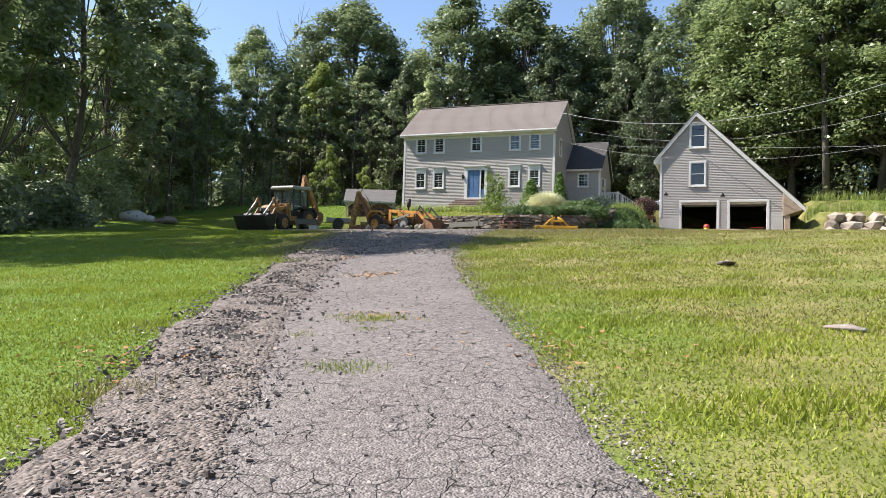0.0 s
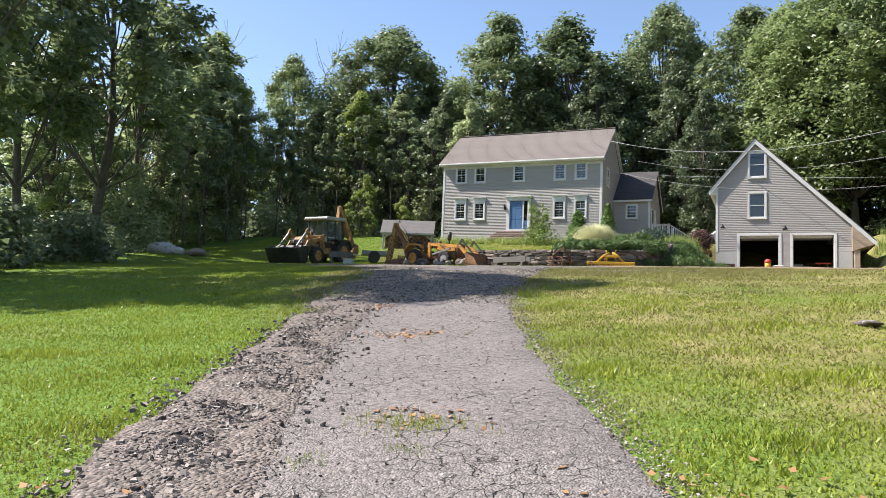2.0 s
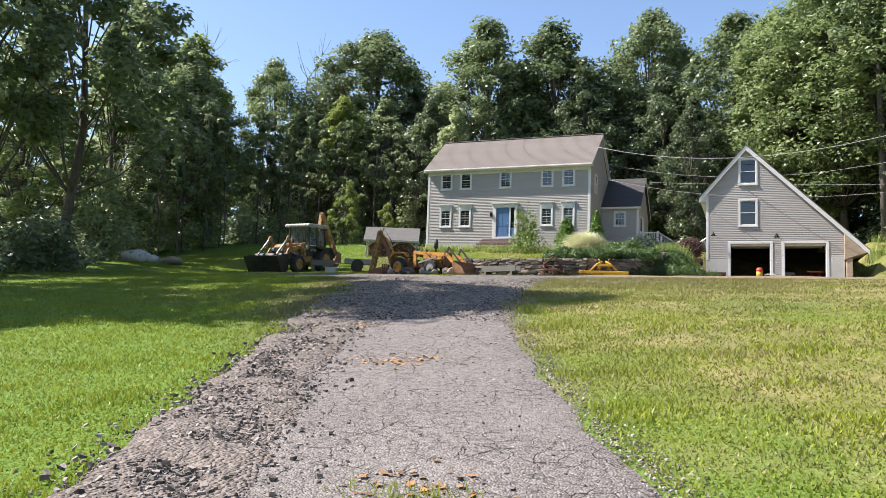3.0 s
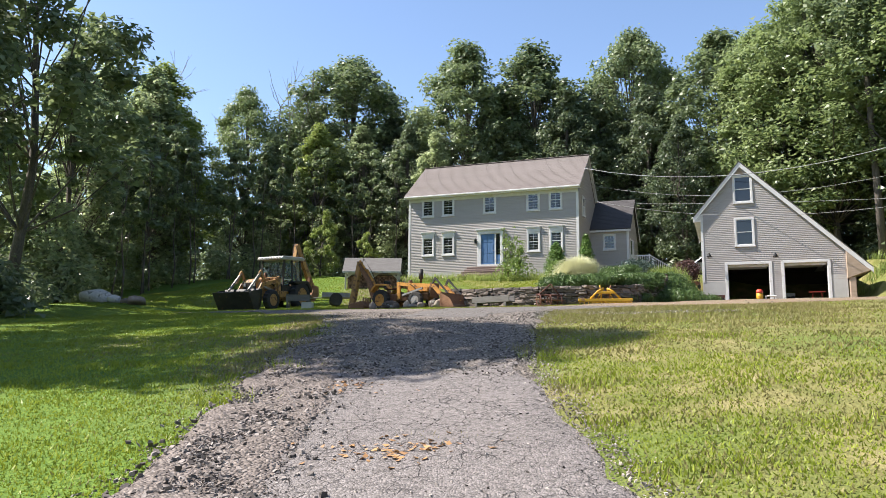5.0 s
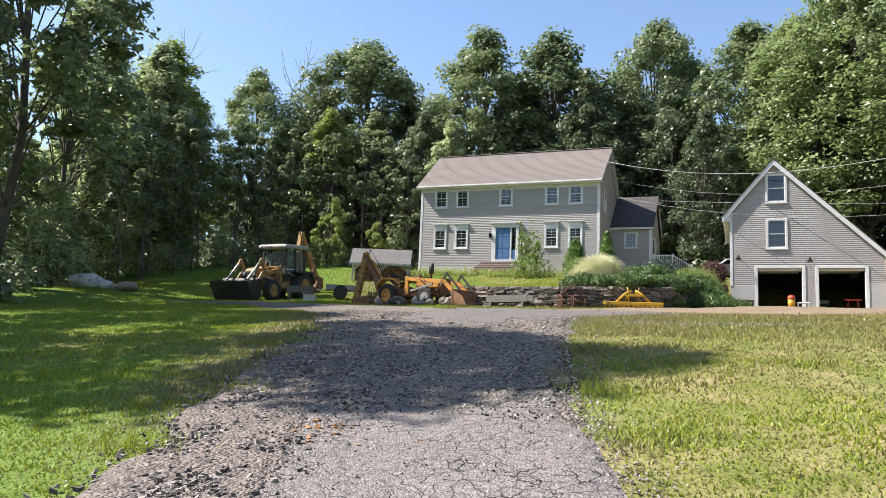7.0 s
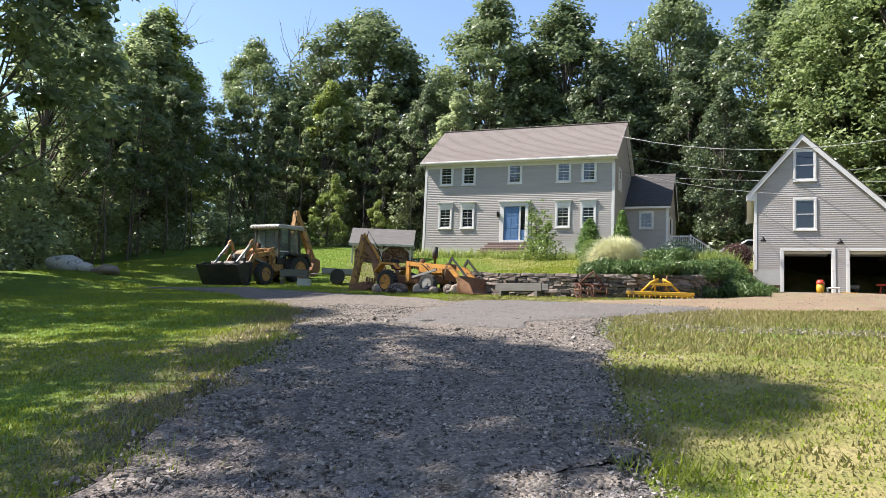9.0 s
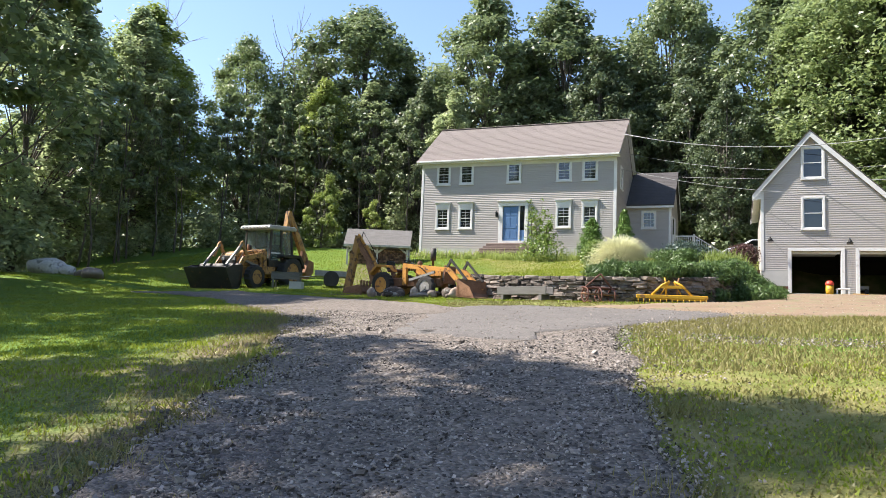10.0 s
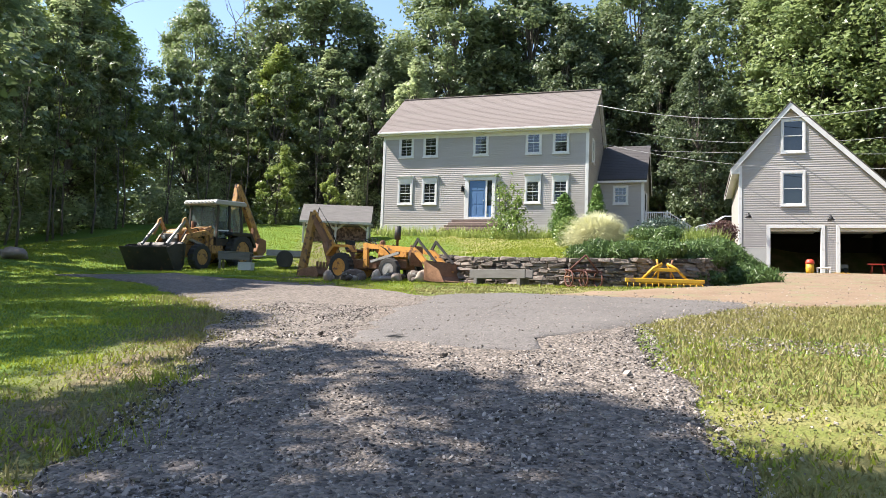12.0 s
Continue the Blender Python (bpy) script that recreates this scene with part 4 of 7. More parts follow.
def tree_model(seed, height, radius, clear, clumps, per, leaf, material, lean=0.3, label="", slim=1.0, trunk_r=0.22, up=0.6):
    """A tree of its own: tapered trunk, limbs that fork to the clumps, and leaf sprays with gaps."""
    rng = np.random.default_rng(seed)
    root = thing("tree", label, "tree")
    bm = bmesh.new()
    top = Vector((rng.normal() * lean, rng.normal() * lean, height * 0.9))
    spine = [Vector((0, 0, -0.3))]
    for i in range(1, 7):
        u = i / 6
        spine.append(Vector((top.x * u + rng.normal() * 0.15, top.y * u + rng.normal() * 0.15, height * 0.9 * u)))
    add_tube(bm, spine, [trunk_r * (1.25 if i == 0 else 1 - 0.14 * i) for i in range(7)], 7)
    centres, radii = [], []
    for i in range(clumps):
        u = clear + (1 - clear) * (i + rng.random()) / clumps
        prof = math.sin(min(1.0, (u - clear) / (1 - clear) * 0.88 + 0.16) * math.pi) ** 0.7 * slim
        a = i * 2.39996 + rng.normal() * 0.5
        rr = radius * prof * (0.35 + 0.65 * rng.random() ** 0.6)
        base = spine[min(6, int(u * 6))]
        c = Vector((base.x + rr * math.cos(a), base.y + rr * math.sin(a), height * (u * 0.95) + rng.normal() * 0.4))
        centres.append(c)
        radii.append(radius * (0.12 + 0.14 * rng.random()))
        if i % 2 == 0:
            s = spine[max(1, min(5, int(u * 6 - 1)))]
            mid = s.lerp(c, 0.5) + Vector((0, 0, -0.3 + rng.normal() * 0.3))
            add_tube(bm, [s, mid, c], [trunk_r * 0.34 * (1.2 - u), trunk_r * 0.2, 0.015], 4, caps=False)
    part("trunk", bm, M_BARK, root)
    crown = new("crown", tris_mesh("crown", leaf_cloud(centres, radii, per, leaf, rng, 0.75, up, True), material))
    crown.parent = root
    return root


def trunk_z(x, y):
    return ground_z(x, y) - 0.1


OAK = "tall broad-leaved tree with dense dark green crown"
MODELS = [
    tree_model(1, 22, 5.2, 0.22, 170, 165, 0.25, M_LEAF, label=OAK),
    tree_model(2, 22, 4.6, 0.30, 160, 165, 0.25, M_LEAF, label=OAK),
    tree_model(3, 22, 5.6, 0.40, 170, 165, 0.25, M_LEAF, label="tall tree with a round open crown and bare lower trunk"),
    tree_model(4, 20, 3.4, 0.06, 170, 130, 0.23, M_LEAFEDGELIT, label="slim young tree leafy nearly to the ground", up=1.2),
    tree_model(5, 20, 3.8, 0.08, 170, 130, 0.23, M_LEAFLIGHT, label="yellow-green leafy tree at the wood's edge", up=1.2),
    tree_model(6, 22, 5.0, 0.12, 160, 140, 0.27, M_LEAFSHADED, label="woodland tree with leaves coloured deep green as if shaded"),
    tree_model(7, 20, 5.0, 0.03, 60, 60, 0.55, M_LEAFSHADED, label="dark leafy tree deep in the wood"),
    tree_model(8, 23, 5.2, 0.30, 70, 185, 0.27, M_LEAF, label="tall dark-crowned tree beside the drive"),
    tree_model(9, 22, 5.2, 0.18, 170, 210, 0.20, M_LEAFOAKLIT, label="tall oak with a lumpy light green crown coloured as sunlit"),
]
PLACED = []


def plant(model, x, y, h, r=1.0, turn=0.0, group="woodland trees", first={}):
    ob, base_h = MODELS[model], (22, 22, 22, 20, 20, 22, 20, 23, 22)[model]
    s = h / base_h
    m = Matrix.Translation((x, y, trunk_z(x, y))) @ pose(0, 0, 0, 0, 0, turn) @ Matrix.Diagonal((s * r, s * r, s, 1))
    if model not in first:
        first[model] = True
        ob.matrix_basis = m
    else:
        loc, rot, sc = m.decompose()
        keep = ob.scale.copy()
        ob.scale = sc
        made = copy_thing(ob, Matrix.LocRotScale(loc, rot, None))
        ob.scale = keep
        ob = made
    tagged(ob, group=group)
    PLACED.append((x, y))


# skyline trees, one by one: model, x, y, height, breadth, turn
SKYLINE = [
    (2, -14.7, 18.0, 23.5, 1.35, 0), (8, -20.5, 9.0, 19.5, 1.0, 40), (8, -25.5, 3.0, 18.5, 1.1, 80), (8, -18.0, 15.0, 17.5, 1.2, 0), (5, -11.0, 20.0, 17.5, 1.2, 50),
    (0, -1.5, 18.5, 24.5, 1.15, 120), (1, 4.2, 22.0, 24.5, 1.35, 200), (2, 12.6, 28.0, 26.5, 0.95, 10), (5, 1.0, 20.0, 20.0, 1.2, 90), (5, 10.5, 23.0, 20.0, 1.3, 10),
    (0, 21.3, 22.3, 24.0, 1.2, 260), (8, 25.5, 17.0, 23.0, 1.1, 30), (8, 30.0, 15.0, 26.5, 1.3, 310), (8, 27.5, 21.0, 26.0, 1.2, 200), (8, 34.0, 16.0, 28.0, 1.2, 50),
    (8, 36.0, 11.5, 25.0, 1.3, 150), (8, 41.0, 8.0, 27.0, 1.3, 77), (5, -7.7, 22.7, 18.0, 1.0, 190),
    (5, 8.0, 18.0, 18.5, 1.0, 20), (5, 15.5, 20.0, 18.5, 1.0, 66), (5, 18.5, 14.5, 14.0, 0.9, 140),
]
for row in SKYLINE:
    plant(*row)
# the wood's edge down the left, and the trees that shade the drive
EDGE = [
    (3, -17.0, 8.0, 14.0, 1.2, 0), (4, -14.0, 10.0, 15.0, 1.1, 90), (3, -10.5, 12.5, 15.0, 1.2, 200), (5, -6.0, 13.0, 15.0, 1.0, 30), (3, -2.5, 12.0, 14.0, 1.1, 70),
    (4, -21.5, -2.0, 18.5, 1.3, 60), (3, -19.5, -5.0, 17.5, 1.2, 130), (4, -20.0, -10.0, 16.5, 1.2, 250), (3, -16.5, -13.0, 16.0, 1.2, 20),
    (3, -13.5, -18.5, 15.5, 1.2, 160), (3, -15.0, -23.0, 14.0, 1.2, 90), (7, -8.0, -26.5, 22.0, 1.25, 220), (7, -11.0, -34.0, 20.0, 1.0, 280),
    (7, -6.5, -31.5, 19.5, 1.1, 15), (7, 3.6, -42.7, 22.0, 0.95, 60), (7, -4.0, -37.8, 20.5, 1.05, 145), (7, -3.0, -46.0, 20.0, 1.0, 260),
]
for row in EDGE:
    plant(*row)
# deeper woods that close the view
rng_woods = np.random.default_rng(77)
for i in range(80):
    u = i / 79
    ang = radians(200 - 190 * u)
    rad = 40 + 9 * rng_woods.random() + (8 if i % 2 else 0)
    x, y = 8 + rad * math.cos(ang) * 1.05, -8 + rad * 0.98 * math.sin(ang)
    if min(math.hypot(x - a, y - b) for a, b in PLACED) > 3.0 and (x > -22 or (x < -41 and i % 2 == 0)):
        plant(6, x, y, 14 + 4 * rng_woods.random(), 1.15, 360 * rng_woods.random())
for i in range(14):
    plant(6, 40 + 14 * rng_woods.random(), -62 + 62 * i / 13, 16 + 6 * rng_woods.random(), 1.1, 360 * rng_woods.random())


def shrub_mass(name, spots, material, per, leaf, label, category, seed=0, kind="stuff"):
    """Low growth too dense to count: leaf sprays round many spots (x, y, height, radius)."""
    rng = np.random.default_rng(seed)
    c, r = [], []
    for x, y, h, rad in spots:
        z = ground_z(x, y)
        for k in range(max(1, int(h / (rad * 0.9)))):
            c.append((x + rng.normal() * rad * 0.3, y + rng.normal() * rad * 0.3, z + rad * 0.5 + k * rad * 0.9))
            r.append(rad * (0.7 + 0.5 * rng.random()))
    return tagged(new(name, tris_mesh(name, leaf_cloud(c, r, per, leaf, rng, 0.75, 0.9, True), material)), label, category, kind=kind)


def along(line, step, rng, spread):
    out = []
    for (x0, y0), (x1, y1) in zip(line, line[1:]):
        for u in np.arange(0, 1, step / math.dist((x0, y0), (x1, y1))):
            out.append((x0 + (x1 - x0) * u + rng.normal() * spread, y0 + (y1 - y0) * u + rng.normal() * spread))
    return out


rng_u = np.random.default_rng(5)
WOOD_EDGE = [(4.5, -45.5), (3.0, -41), (-0.5, -35), (-4, -29.5), (-9, -23.5), (-13.5, -17.5), (-16.5, -11), (-17.5, -3), (-14, 5.0), (-9, 9.5), (-3, 10.5), (1, 11)]
# front growth takes the sunlit leaf colour, the near stretch the shaded one
shrub_mass("undergrowth", [(x - 1.0, y, 1.2 + 5.0 * rng_u.random() ** 2, 0.9 + 0.5 * rng_u.random()) for x, y in along(WOOD_EDGE[4:], 0.9, rng_u, 0.9)], M_LEAFEDGELIT, 230, 0.2, "tangled undergrowth along the wood's edge with leaves coloured as sunlit", "undergrowth", 3)
shrub_mass("undergrowth", [(x - 1.5, y, 0.8 + 2.4 * rng_u.random(), 0.8 + 0.4 * rng_u.random()) for x, y in along(WOOD_EDGE[:5], 0.9, rng_u, 0.8)], M_LEAFSHADED, 230, 0.2, "low undergrowth below the tall trees with leaves coloured as shaded", "undergrowth", 7)
shrub_mass("undergrowth", [(x, y, 1.0 + 3.5 * rng_u.random(), 1.2 + 0.6 * rng_u.random()) for x, y in along([(-22, -24), (-25, -10), (-25, 2), (-18, 14), (-8, 19), (4, 21), (16, 19), (22, 15), (30, 13), (38, 8), (46, 2)], 1.5, rng_u, 1.6)], M_LEAFSHADED, 150, 0.3, "dark leafy undergrowth between the trunks", "undergrowth", 4)

shrub_mass("undergrowth", [(x, y, 2.5 + 4.0 * rng_u.random(), 1.6 + 0.6 * rng_u.random()) for x, y in along([(-20, -40), (-27, -28), (-33, -14), (-33, 2), (-27, 14), (-20, 22)], 1.6, rng_u, 1.2)], M_LEAFSHADED, 150, 0.42, "dark leafy undergrowth deep in the wood", "undergrowth", 6)
shrub_mass("far_woods", [(8 + rr * math.cos(a), -10 + rr * math.sin(a), 9 + 5 * rng_u.random(), 2.4) for a in np.linspace(radians(-25), radians(215), 150) for rr in (58 + 6 * rng_u.random(),)], M_LEAFSHADED, 70, 0.8, "distant dark green woods behind the clearing", "woods", 9)


def snag(x, y, h, seed):
    """A dead tree: bare grey forked limbs."""
    rng = np.random.default_rng(seed)
    root = thing("dead_tree", "bare grey dead tree with forked limbs", "tree", Matrix.Translation((x, y, trunk_z(x, y))), group="dead trees")
    bm = bmesh.new()
    def grow(p, d, length, r, depth):
        mid = p + d * length * 0.5 + Vector(rng.normal(size=3) * length * 0.05)
        q = p + d * length
        add_tube(bm, [p, mid, q], [r, r * 0.8, r * 0.55], 5, caps=False)
        if depth:
            for _ in range(2 + (rng.random() > 0.5)):
                nd = (d + Vector(rng.normal(size=3) * 0.38) + Vector((0, 0, 0.15))).normalized()
                grow(q, nd, length * (0.5 + 0.25 * rng.random()), r * 0.55, depth - 1)
    grow(Vector((0, 0, -0.2)), Vector((0, 0, 1)), h * 0.5, 0.2, 4)
    part("trunk", bm, M_DEADWOOD, root)


snag(-20.5, 13.6, 16.5, 3)
snag(-28.0, 3.0, 16.0, 8)
snag(-29.2, 4.0, 16.5, 11)


# ---- garden, walls and stones ----
def stone_course_wall(name, line, height, label, seed, length=(0.22, 0.6), rise=(0.07, 0.15), depth=0.4, material=None, limit=360):
    """A dry-stone wall: each stone a part of its own, laid in uneven courses along a line on the ground."""
    rng = random.Random(seed)
    w = thing(name, label, "stone wall", kind="structure")
    pool = []
    for k in range(14):
        bm = bmesh.new()
        add_box(bm, (-0.5, -0.5, -0.5), (0.5, 0.5, 0.5))
        bmesh.ops.bevel(bm, geom=bm.edges[:], offset=0.10, segments=1, affect="EDGES")
        for v in bm.verts:
            v.co += Vector((rng.uniform(-1, 1), rng.uniform(-1, 1), rng.uniform(-1, 1))) * 0.07
        me = bpy.data.meshes.new("stone")
        bm.to_mesh(me)
        bm.free()
        me.materials.append(material or M_STONE)
        pool.append(me)
    seg = [0.0]
    for a, b in zip(line, line[1:]):
        seg.append(seg[-1] + math.dist(a, b))
    def at(s):
        return float(np.interp(s, seg, [p[0] for p in line])), float(np.interp(s, seg, [p[1] for p in line]))
    z, made = 0.0, 0
    while z < height:
        dz = rng.uniform(*rise)
        s = rng.uniform(-0.15, 0.0)
        while s < seg[-1]:
            L = rng.uniform(*length)
            x, y = at(s + L / 2)
            x1, y1 = at(s + L / 2 + 0.1)
            front = ground_z(*(Vector((x, y)) + Vector((y1 - y, x - x1)).normalized() * 0.6))
            if made < limit:
                ob = new("stone", rng.choice(pool))
                ob.parent = w
                jut = rng.uniform(-0.05, 0.05)
                off = Vector((y1 - y, x - x1)).normalized() * jut
                ob.matrix_basis = Matrix.LocRotScale((x + off.x, y + off.y, front + z + dz / 2), Euler((rng.uniform(-0.06, 0.06), rng.uniform(-0.06, 0.06), math.atan2(y1 - y, x1 - x) + rng.uniform(-0.08, 0.08))), (L * 1.02, depth, dz * 1.06))
                made += 1
            s += L
        z += dz
    return w


stone_course_wall("retaining_wall", [(10.7, -21.1), (11.0, -21.4)] + WALL[2:], 0.72, "low dry-laid retaining wall of brown flat stones", 4, length=(0.22, 0.55), rise=(0.055, 0.115))
stone_course_wall("bed_edging", [(0.4, -1.6), (2.0, -1.75), (4.2, -1.7)], 0.3, "low edging of pale fieldstones before the house", 9, length=(0.25, 0.5), rise=(0.12, 0.18), depth=0.3, material=M_PALESTONE)


def boulder(x, y, r, seed, material, label, sink=0.35, group="boulders", freq=0.8):
    bm = bmesh.new()
    add_lump(bm, (0, 0, 0), r, seed, 0.16, 3, freq)
    for f in bm.faces:
        f.smooth = True
    ob = part("boulder", bm, material)
    ob.matrix_basis = Matrix.Translation((x, y, ground_z(x, y) + r[2] * (1 - sink) * 0.9)) @ pose(0, 0, 0, 0, 0, seed * 47)
    return tagged(ob, label, "boulder", group)


M_ROCKWHITE = mat("white_grey_boulder", (0.40, 0.38, 0.35), (0.66, 0.63, 0.58), 1.6, 0.9, bump=0.5, fine=12, spots=((0.22, 0.21, 0.19), 0.25))
boulder(-8.3, -21.0, (0.78, 0.6, 0.42), 1, M_ROCKWHITE, "pale grey boulder on the shaded lawn")
boulder(-7.1, -21.1, (0.34, 0.3, 0.26), 2, M_ROCKWHITE, "small pale grey boulder beside a larger one")
boulder(-5.5, -21.3, (0.6, 0.45, 0.28), 3, M_STONE, "low dark mossy boulder in the grass")
boulder(-6.4, -21.0, (0.35, 0.3, 0.18), 5, M_STONE, "low dark mossy boulder in the grass")
# piled boulders that hold the bank beside the garage
rng_b = random.Random(12)
for row in range(3):
    x = 30.2 + 0.3 * row
    while x < 41:
        rx = rng_b.uniform(0.35, 0.85) * (1.15 - 0.2 * row)
        bm = bmesh.new()
        add_lump(bm, (0, 0, 0), (rx, 0.55, 0.42), rng_b.random() * 50, 0.24, 1, 1.3)
        ob = tagged(part("boulder", bm, M_PALESTONE), "tan quarried boulder in a piled bank wall", "boulder", "boulders of the bank wall")
        yy = -2.35 + 0.12 * (x + rx - 30) + row * 0.36
        ob.matrix_basis = pose(x + rx, yy, ground_z(x + rx, -5.0) + 0.32 + row * 0.50, 0, rng_b.uniform(-12, 12), rng_b.uniform(-15, 15))
        x += rx * 1.75
# flat stones and a bare stump in the lawn
boulder(24.6, -43.2, (0.40, 0.14, 0.045), 6, M_STONE, "weathered flat stone lying in the lawn", 0.5)
boulder(25.7, -48.9, (0.20, 0.14, 0.035), 7, M_STONE, "flat stone sunk in the grass", 0.6)
boulder(18.6, -12.5, (0.9, 0.5, 0.12), 9, M_PALESTONE, "flat pale slab beside the planting", 0.3)

# steps at the front door
steps = thing("front_steps", "rough red-brown flagstone steps at the front door", "steps", kind="structure")
M_REDSTONE = mat("red_flagstone", (0.12, 0.085, 0.072), (0.25, 0.19, 0.16), 3, 0.9, bump=0.5, fine=20, objrand=0.4)
for i in range(4):
    bm = bmesh.new()
    vs = add_box(bm, (4.55 - 0.12 * i, -0.62 - 0.36 * i, 0.48 - 0.19 * i), (7.35 + 0.10 * i, -0.05, 0.66 - 0.19 * i), 0.03)
    for v in bm.verts:
        v.co += Vector((noise.noise(v.co * 2), noise.noise(v.co * 2.3), 0.3 * noise.noise(v.co * 3))) * 0.06
    part("step", bm, M_REDSTONE, steps)


def bush(name, x, y, r, h, material, label, seed, leaf=0.09, n=3500, cone=False, category="shrub", z=None):
    """A dense garden shrub: short stem, leaf sprays in a rounded or conical body."""
    rng = np.random.default_rng(seed)
    z = ground_z(x, y) if z is None else z
    root = thing(name, label, category, Matrix.Translation((x, y, z)))
    tube("stem", [(0, 0, -0.1), (0, 0, h * 0.5)], [0.05, 0.02], M_BARK, root, sides=6)
    c, rr = [], []
    for i in range(46):
        u = (i + 0.5) / 46
        prof = (1 - u) ** 0.75 * (0.75 + 0.25 * min(1, u * 6)) if cone else math.sqrt(max(0.02, 1 - (2 * u * 0.92 - 0.75) ** 2))
        a = i * 2.39996
        q = r * prof * (0.55 + 0.3 * rng.random())
        c.append((q * math.cos(a), q * math.sin(a), h * (0.06 + 0.88 * u)))
        rr.append(r * (0.24 + 0.26 * prof) * (0.8 + 0.4 * rng.random()))
    crown = new("foliage", quads_mesh("foliage", leaf_cloud(c, rr, n // 46, leaf, rng, 0.9, 0.3), material))
    crown.parent = root
    return root


M_CONIFER = leaf_mat("bright_conifer", (0.06, 0.12, 0.025), (0.17, 0.27, 0.06), gloss=0.2, through_light=0.2)
bush("evergreen", 12.0, -5.9, 0.78, 2.35, M_CONIFER, "clipped conical evergreen before the house wall", 1, 0.07, 9000, True)
bush("evergreen", 12.95, -1.0, 0.62, 2.9, M_CONIFER, "narrow upright evergreen at the house corner", 2, 0.08, 6000, True)
bush("shrub", 12.85, -9.6, 0.62, 1.25, M_PLANT, "golden-green globe shrub beside pale grass", 3, 0.07, 4500)
bush("shrub", 16.5, -5.0, 1.05, 0.8, M_BLUESHRUB, "rounded blue-green shrub below the porch", 4, 0.09, 6500)
bush("shrub", 19.3, -2.6, 0.75, 1.1, M_PURPLE, "rounded purple-brown shrub near the garage corner", 5, 0.08, 4500)
bush("shrub", 21.5, 13.5, 1.3, 2.2, M_PLANT, "light green bush behind the parked car", 6, 0.12, 3000)
bush("sapling", 8.9, -4.0, 1.3, 1.3, M_PLANT, "loose leafy shrub beside the front steps", 7, 0.10, 1300)


def tall_weed(x, y, h, seed):
    """A spindly young tree with few leaves."""
    rng = np.random.default_rng(seed)
    root = thing("sapling", "spindly young apple tree with thin bent stems", "sapling", Matrix.Translation((x, y, ground_z(x, y))))
    c, r = [], []
    for k in range(7):
        a = rng.random() * 6.28
        tip = Vector((math.cos(a) * h * 0.42 * rng.random(), math.sin(a) * h * 0.25, h * (0.55 + 0.45 * rng.random())))
        mid = tip * 0.5 + Vector(rng.normal(size=3) * 0.08)
        tube("stem", [(0, 0, 0), mid, tip], [0.035, 0.022, 0.008], M_BARK, root, sides=5)
        for u in np.linspace(0.25, 1, 7):
            c.append(tuple(mid.lerp(tip, (u - 0.25) / 0.75) + Vector(rng.normal(size=3) * 0.12))), r.append(0.22)
    ob = new("foliage", quads_mesh("foliage", leaf_cloud(c, r, 15, 0.10, rng), M_PLANT))
    ob.parent = root


tall_weed(8.2, -3.0, 3.6, 3)
tall_weed(8.9, -3.4, 2.6, 5)


def blades(name, centres, count, length, width, material, label, category, seed, arch=0.7, spread=0.1, kind="stuff", parent_thing=False):
    """Arching strap leaves that spring from centres (x, y, z, scale)."""
    rng = np.random.default_rng(seed)
    quads = []
    for x, y, z, s in centres:
        for _ in range(count):
            a, L = rng.random() * 6.283, length * s * (0.6 + 0.5 * rng.random())
            out = arch * (0.3 + 0.9 * rng.random())
            d = np.array([math.cos(a), math.sin(a), 0.0])
            side = np.array([-d[1], d[0], 0]) * width * (0.6 + 0.6 * rng.random())
            p = np.array([x, y, z]) + np.array([rng.normal(), rng.normal(), 0]) * spread * s
            prev = None
            for k in range(4):
                u = k / 3
                q = p + d * L * out * u * u * 0.9 + np.array([0, 0, L * (u - 0.55 * out * u * u)])
                w = side * (1 - 0.85 * u)
                if prev is not None:
                    quads += [prev[0], prev[1], q + w, q - w]
                prev = (q - w, q + w)
    return tagged(new(name, quads_mesh(name, np.array(quads), material)), label, category, kind=kind)


rng_g = np.random.default_rng(31)
def grass_mound(x, y, r, h, count, seed):
    """A clump whose fine blades rise from the middle and arch over into a dome."""
    rng = np.random.default_rng(seed)
    z = ground_z(x, y) - 0.02
    quads = []
    for _ in range(count):
        a, lift = rng.random() * 6.283, math.asin(rng.random() ** 0.8)
        d = np.array([math.cos(a), math.sin(a), 0.0])
        k = 0.72 + 0.45 * rng.random() ** 1.5
        tip = d * r * math.cos(lift) * k + np.array([0, 0, h * math.sin(lift) * k])
        top = d * r * math.cos(lift) * k * 0.62 + np.array([0, 0, h * min(1.05, math.sin(lift) * k + 0.22)])
        root = d * 0.25 * rng.random()
        side = np.array([-d[1], d[0], 0]) * (0.012 + 0.012 * rng.random())
        prev = None
        for u in (0.0, 0.35, 0.7, 1.0):
            q = root * (1 - u) ** 2 + 2 * u * (1 - u) * top + u * u * tip + np.array([x, y, z])
            w = side * (1 - 0.8 * u)
            if prev is not None:
                quads += [prev[0], prev[1], q + w, q - w]
            prev = (q - w, q + w)
    clump = thing("ornamental_grass", "large mound of pale cream variegated grass", "ornamental grass")
    ob = new("blade_mass", quads_mesh("blade_mass", np.array(quads), M_PLUME))
    ob.parent = clump
    return clump


